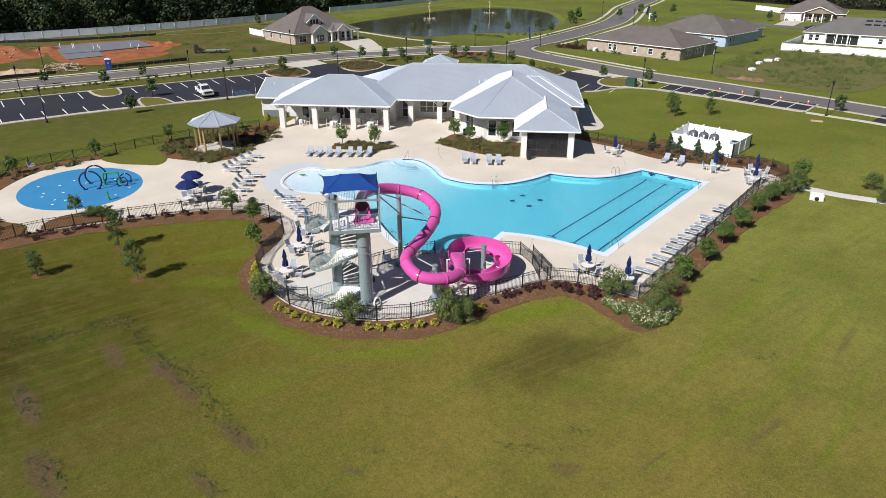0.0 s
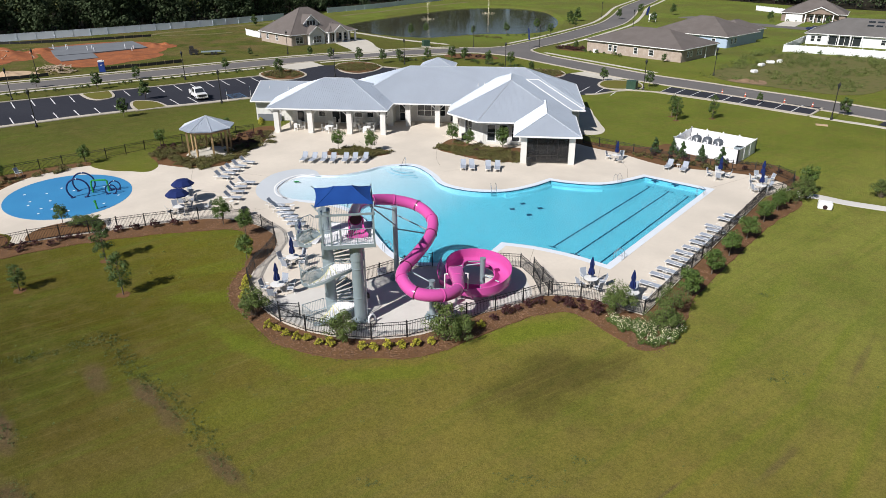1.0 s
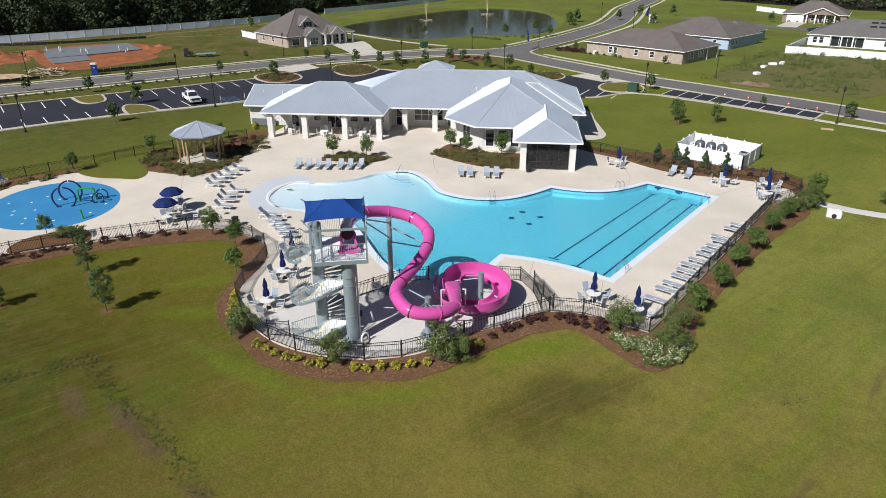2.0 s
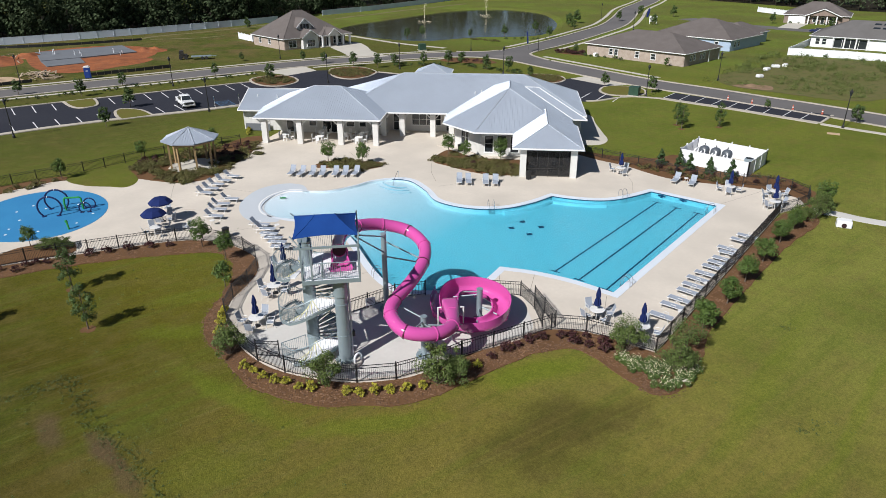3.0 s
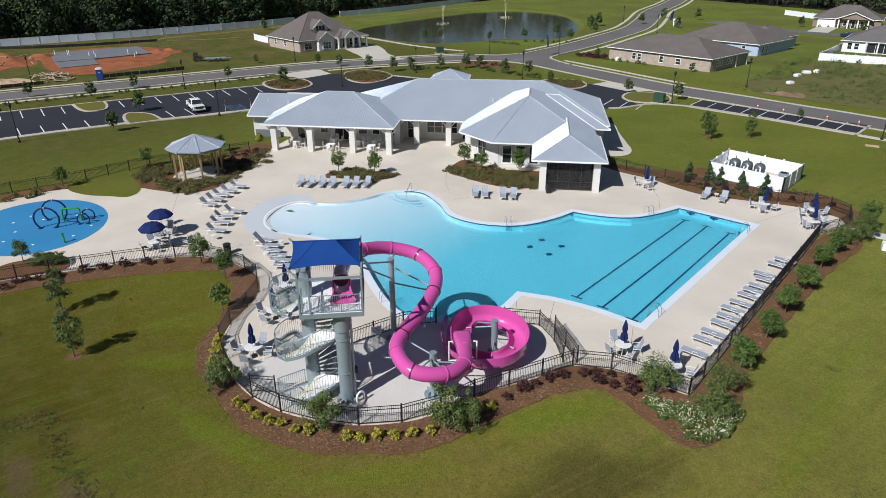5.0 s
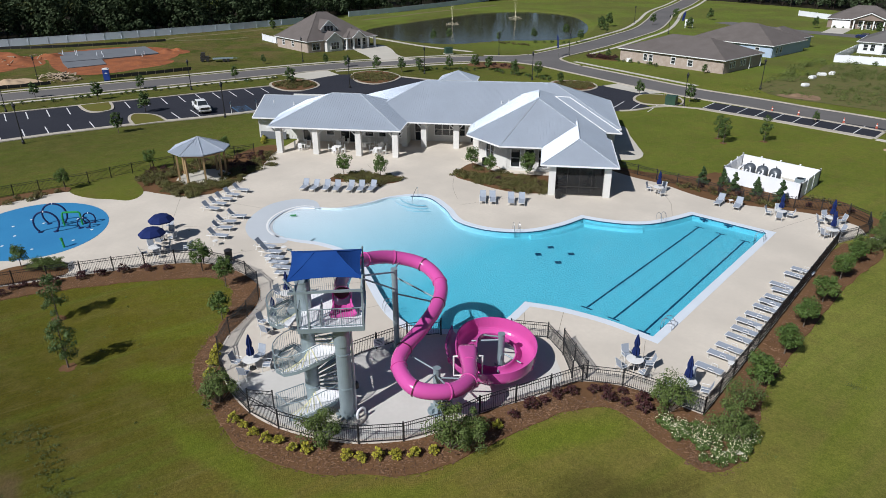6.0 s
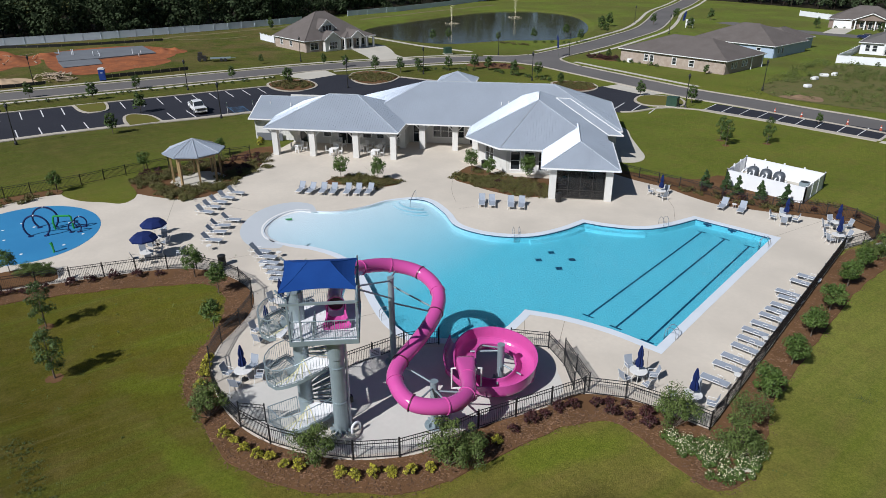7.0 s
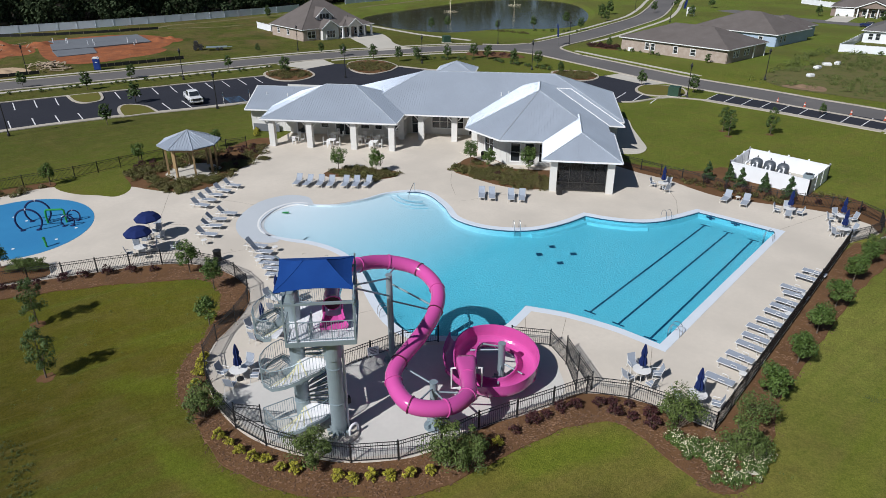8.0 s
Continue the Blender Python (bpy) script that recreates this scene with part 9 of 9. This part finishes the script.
for x, y, s in ((-137.9, 54.7, 0.8), (-127.3, 60.9, 0.9), (-130.8, 70.5, 0.8), (-111.6, 61.3, 1.0), (-124.4, 86.9, 0.8), (-112.4, 91.4, 1.0), (-110.2, 112.6, 0.95), (-104.8, 114.6, 0.9), (-102.2, 117.4, 0.9), (-99.0, 123.4, 0.85), (-95.0, 127.4, 0.9), (-92.2, 128.6, 0.9), (-84.5, 127.0, 0.9), (-79.2, 127.6, 0.9)):
    plant(STREET, x, y, s)
for x, y, s in ((-72.0, 124.2, 0.8), (-55.6, 123.8, 0.9), (-46.4, 123.6, 1.0), (-13.6, 119.6, 1.0), (-26.4, 121.2, 0.6), (-102.2, 52.2, 1.0), (-119.0, 112, 0.9), (-132.0, 157.0, 1.1), (-130.3, 161.8, 1.1), (-118.6, 169.6, 0.9), (-111.8, 177.2, 1.1), (-108.6, 189.6, 1.2), (-108.4, 211.0, 1.5), (-111.0, 221.6, 1.5), (-99.6, 182.0, 1.1),
                (-103.6, 205, 1.1), (-88.0, 232, 1.2), (-102, 236, 1.2), (-126, 112, 0.8), (-137, 103, 0.7), (-79, 158, 0.8), (-54.5, 152.8, 0.7), (-57, 258, 1.2), (-38, 250, 1.1), (-104, 260, 1.3), (-92, 262, 1.4), (-196, 150, 1.0), (-190, 146, 1.0), (-182, 150, 0.9), (-5.6, 153, 0.8)):
    plant(STREET, x, y, s * 0.85)
VERGE = [shrub_model("verge_shrub", "low dark hedge shrub on the verge", "verge shrubs", LEAF, 141 + k, 0.7, 1.0, 160, 0.12, clumps=8) for k in range(3)]
line = [p for p in offset(road_w, -8.2) if p[0] < -106 and 20 < p[1] < 94]
for p in walk_along(line, 1.5):
    plant(VERGE, p.x + rnd(-0.5, 0.5), p.y + rnd(-0.5, 0.5), rnd(0.45, 0.85))
for x0, y0, x1, y1, n in ((-104, 118.6, -94.5, 125.6, 9), (-90, 127.6, -76, 125.8, 10), (-142, 121.6, -141, 139, 8), (-76, 156.6, -66, 155.2, 6), (-32, 184.4, -14, 185.2, 6), (-108, 172, -98, 178, 6), (-52, 262, -40, 262.5, 6)):
    for k in range(n):
        f = k / (n - 1)
        plant(VERGE, x0 + (x1 - x0) * f + rnd(-0.6, 0.6), y0 + (y1 - y0) * f + rnd(-0.6, 0.6), rnd(0.7, 1.2))
# rough growth on the empty plot
LEAF_WEED = leaf("mixed weed leaves", (0.11, 0.145, 0.034), (0.10, 0.12, 0.03), 0.35)
r = random.Random(21)
centres = []
while len(centres) < 420:
    x, y = r.uniform(-42, -10), r.uniform(139, 184)
    if noise.noise(Vector((x * 0.12, y * 0.12, 3))) > -0.1:
        centres.append((x, y, r.uniform(0.05, 0.2 + 0.4 * (y > 160)), r.uniform(0.4, 1.1)))
tagged(new("weed_patch", leaf_cloud("weed_patch", LEAF_WEED, 22, 26000, centres, 0.13, 1.0)), "knee-high green weeds on the empty plot", "weeds", kind="stuff")
# white flowering patch at the bed's corner
t = r
centres = []
while len(centres) < 95:
    x, y = r.uniform(-16.9, -11.7), r.uniform(38.9, 42.6)
    if y > 39.0 + 0.42 * max(0, -13.2 - x) and y < 42.6 - 0.45 * max(0, -12.4 - x) and y > 39.1 + 1.5 * max(0, x + 12.6):
        centres.append((x, y, r.uniform(0.08, 0.35), r.uniform(0.18, 0.34)))
tagged(new("flower_bed_leaves", leaf_cloud("flower_bed_leaves", LEAF_FRESH, 23, 14000, centres, 0.06, 1.0)), "low green leaves of a flowering patch", "flowers", kind="stuff")
tagged(new("white_flowers", leaf_cloud("white_flowers", PETAL, 24, 1500, [(x, y, z + 0.16, c) for x, y, z, c in centres], 0.05, 1.0)), "scattered white blossoms over a low flowering patch", "flowers", kind="stuff")
# bits of bark standing up in the beds
v, f = [], []
r = random.Random(31)
for k in range(14000):
    i = r.randrange(len(outer) - 1)
    q = min(fence_near, key=lambda p: (p[0] - outer[i][0]) ** 2 + (p[1] - outer[i][1]) ** 2) if i < len(outer) - 45 else (-14.2, outer[i][1])
    s = r.uniform(0.03, 0.95)
    x, y = outer[i][0] + (q[0] - outer[i][0]) * s + r.uniform(-0.4, 0.4), outer[i][1] + (q[1] - outer[i][1]) * s + r.uniform(-0.4, 0.4)
    a, w, l = r.uniform(0, 3.14), r.uniform(0.012, 0.03), r.uniform(0.03, 0.085)
    c, n = Vector((x, y, -0.005)), len(v)
    e, g = Vector((math.cos(a), math.sin(a), r.uniform(-0.1, 0.14))) * l, Vector((-math.sin(a), math.cos(a), 0.2)) * w
    v += [c - e - g, c + e - g, c + e + g + Vector((0, 0, 0.012)), c - e + g + Vector((0, 0, 0.012))]
    f.append((n, n + 1, n + 2, n + 3))
CHIP = surface("loose bark chips", (0.19, 0.105, 0.058), (0.12, 0.066, 0.036), 0.95, bump=0.0, island=0.35)
tagged(new("bark_chips", raw("bark_chips", v, f, CHIP)), "loose red-brown bark chips on the beds", "bark chips", kind="stuff")
# tufts and weeds in the near lawn
r = random.Random(41)
centres = []
for k in range(900):
    x, y = r.uniform(-62, 6), r.uniform(-2, 44)
    patchy = noise.noise(Vector((x * 0.11, y * 0.11, 7)))
    if patchy > 0.12 or (k % 9 == 0) or (-44 < x < -33 and patchy > -0.2 and y < 20):
        if not (y > 20 and -46 < x < -12 and y > 24):
            centres.append((x, y, -0.02, r.uniform(0.06, 0.28)))
TUFT = leaf("coarse lawn weeds", (0.095, 0.125, 0.022), (0.07, 0.10, 0.018), 0.3)
tagged(new("lawn_weeds", leaf_cloud("lawn_weeds", TUFT, 42, 5200, centres, 0.045, 1.0)), "scattered coarse green weeds in the mown lawn", "weeds", kind="stuff")
# rank weeds along the rough strips
centres = []
for x0, y0, x1, y1, n, w in ((-42.8, 18.4, -37.6, 17.0, 46, 0.45), (-43.2, 15.7, -42.6, 18.2, 22, 0.3), (-45.4, 11.6, -43.2, 15.6, 26, 0.22), (-37.5, 17.2, -32.0, 16.7, 44, 0.4), (-32.0, 16.8, -28.6, 16.3, 26, 0.35), (-29.2, 15.9, -24.2, 15.6, 22, 0.35),
                             (-39.8, 10.2, -36.6, 9.6, 18, 0.3), (-33.0, 8.4, -29.6, 7.9, 18, 0.35), (-25.4, 12.5, -23.2, 12.4, 8, 0.2), (-14.2, 23.4, -12.2, 24.5, 9, 0.25), (-11.8, 26.6, -11.2, 27.2, 5, 0.2), (-5.8, 40.0, -4.0, 41.7, 8, 0.25), (-9.0, 51.0, -8.4, 51.6, 5, 0.2), (-19.5, 19.0, -19.0, 19.4, 4, 0.15)):
    for k in range(n * 3):
        s = r.random()
        centres.append((x0 + (x1 - x0) * s + r.gauss(0, w * 1.4), y0 + (y1 - y0) * s + r.gauss(0, w), -0.03, r.uniform(0.05, 0.2)))
RANK = leaf("rank dark weeds", (0.085, 0.112, 0.026), (0.062, 0.085, 0.02), 0.4)
tagged(new("rank_weeds", leaf_cloud("rank_weeds", RANK, 43, 15000, centres, 0.036, 1.0)), "dark rank weeds along rough strips of lawn", "weeds", kind="stuff")
# an open-branched shrub behind the flowers
plant([tree_model("branching_shrub", "open green shrub with bare forking stems behind the flowers", "shrub", "", LEAF_BUSH, 95, 2.1, 0.04, 1.0, 1.1, 2600, 0.055, 20, limbs=True)], -13.2, 44.2, 1.0)
# pale edging stones beside the flowers
for k in range(6):
    bm = bmesh.new()
    bmesh.ops.create_icosphere(bm, subdivisions=2, radius=0.14, matrix=pose(-12.0 - 0.17 * k + rnd(-0.03, 0.03), 41.0 - 0.16 * k + rnd(-0.05, 0.05), 0.03) @ Matrix.Diagonal((1.3, 0.9, 0.6, 1)))
    for v in bm.verts:
        v.co += Vector((rnd(-0.02, 0.02), rnd(-0.02, 0.02), rnd(-0.015, 0.015)))
    single("edging_stone", bm, WALKWAY, "pale rounded edging stone beside the flowers", "stone", group="edging stones")
# low dark shrubs in the narrow bed inside the fence
for x, y, s in ((-63.7, 26.6, 1.0), (-63.2, 27.2, 1.05), (-62.7, 27.7, 0.85)):
    plant(HEDGE, x, y, s, None, -0.02, 0.52 * s)

# ---- woods ----
def woods(label, line, depth_m, n, seed, h0=11, h1=19):
    r = random.Random(seed)
    pts = walk_along(line, 1.0)
    v, f, tv, tf = [], [], [], []
    for k in range(n):
        p = pts[r.randrange(len(pts) - 1)]
        i = pts.index(p)
        d = (pts[i + 1] - p).normalized()
        q = p + Vector((-d.y, d.x)) * depth_m * r.random() ** 1.3
        h = r.uniform(h0, h1)
        w = r.uniform(3.0, 5.2)
        m = len(tv)
        tv += [Vector((q.x - 0.2, q.y, 0)), Vector((q.x + 0.2, q.y, 0)), Vector((q.x + 0.1, q.y + 0.1, h * 0.8)), Vector((q.x, q.y + 0.2, 0))]
        tf += [(m, m + 1, m + 2), (m + 1, m + 3, m + 2), (m + 3, m, m + 2)]
        for c in range(18):
            u = r.random()
            z = h * (0.12 + 0.88 * u)
            rad = w * (0.45 + 0.55 * math.sin(math.pi * min(1, 0.25 + 0.75 * u)))
            a = r.uniform(0, 6.28)
            cx, cy, cr = q.x + rad * 0.75 * math.cos(a), q.y + rad * 0.75 * math.sin(a), r.uniform(0.9, 1.9)
            for e in range(30):
                g = Vector((r.gauss(0, 1), r.gauss(0, 1), r.gauss(0, 0.8))).normalized()
                o = Vector((cx, cy, z)) + g * cr
                nn = (g + Vector((r.uniform(-0.6, 0.6), r.uniform(-0.6, 0.6), 0.4))).normalized()
                x = nn.orthogonal().normalized()
                y = nn.cross(x)
                s = r.uniform(0.28, 0.58)
                i0 = len(v)
                v += [o - x * s, o + y * s * 0.6, o + x * s, o - y * s * 0.6]
                f.append((i0, i0 + 1, i0 + 2, i0 + 3))
    # floor sheet under the trees, its colour carrying the woodland shade
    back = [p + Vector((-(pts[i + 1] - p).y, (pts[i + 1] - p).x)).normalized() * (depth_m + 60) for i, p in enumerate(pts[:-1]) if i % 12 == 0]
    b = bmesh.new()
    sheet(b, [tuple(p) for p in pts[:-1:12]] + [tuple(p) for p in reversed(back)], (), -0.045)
    single("woodland_floor", b, LITTER, "leaf litter under the woods, darkened for shade", "woodland floor", "structure")
    tagged(new("woods_trunks", raw("woods_trunks", tv, tf, DARK_BARK)), "trunks of the woods, darkened for shade", "woods", kind="stuff")
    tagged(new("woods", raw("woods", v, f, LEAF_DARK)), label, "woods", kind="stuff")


woods("dense dark-green broadleaf woods behind the white fence", [(-234, 20), (-223, 75), (-216, 102), (-211, 122), (-208, 142), (-206, 165), (-210, 190)], 34, 230, 51)
woods("dark woods beyond the pond", [(-212, 190), (-210, 220), (-214, 262), (-206, 300), (-176, 332)], 30, 130, 52)
woods("dark woods behind the far houses", [(-168, 352), (-120, 356), (-60, 330), (-20, 322), (60, 310)], 30, 130, 53)

# red-brown bed and shrubs beside the pale brick house
bm = bmesh.new()
sheet(bm, curve([(-84.0, 157.6), (-80.5, 156.4), (-76.6, 156.8), (-76.2, 159.0), (-80.0, 159.6), (-83.6, 159.4)], 4, True), (), -0.035, 0.03)
single("planting_bed", bm, MULCH, "mulch bed with low shrubs by the brick house", "mulch bed", "structure")
for k in range(14):
    plant(RED, -83.6 + 0.52 * k, 158.0 + rnd(-0.8, 0.8), rnd(0.9, 1.4))
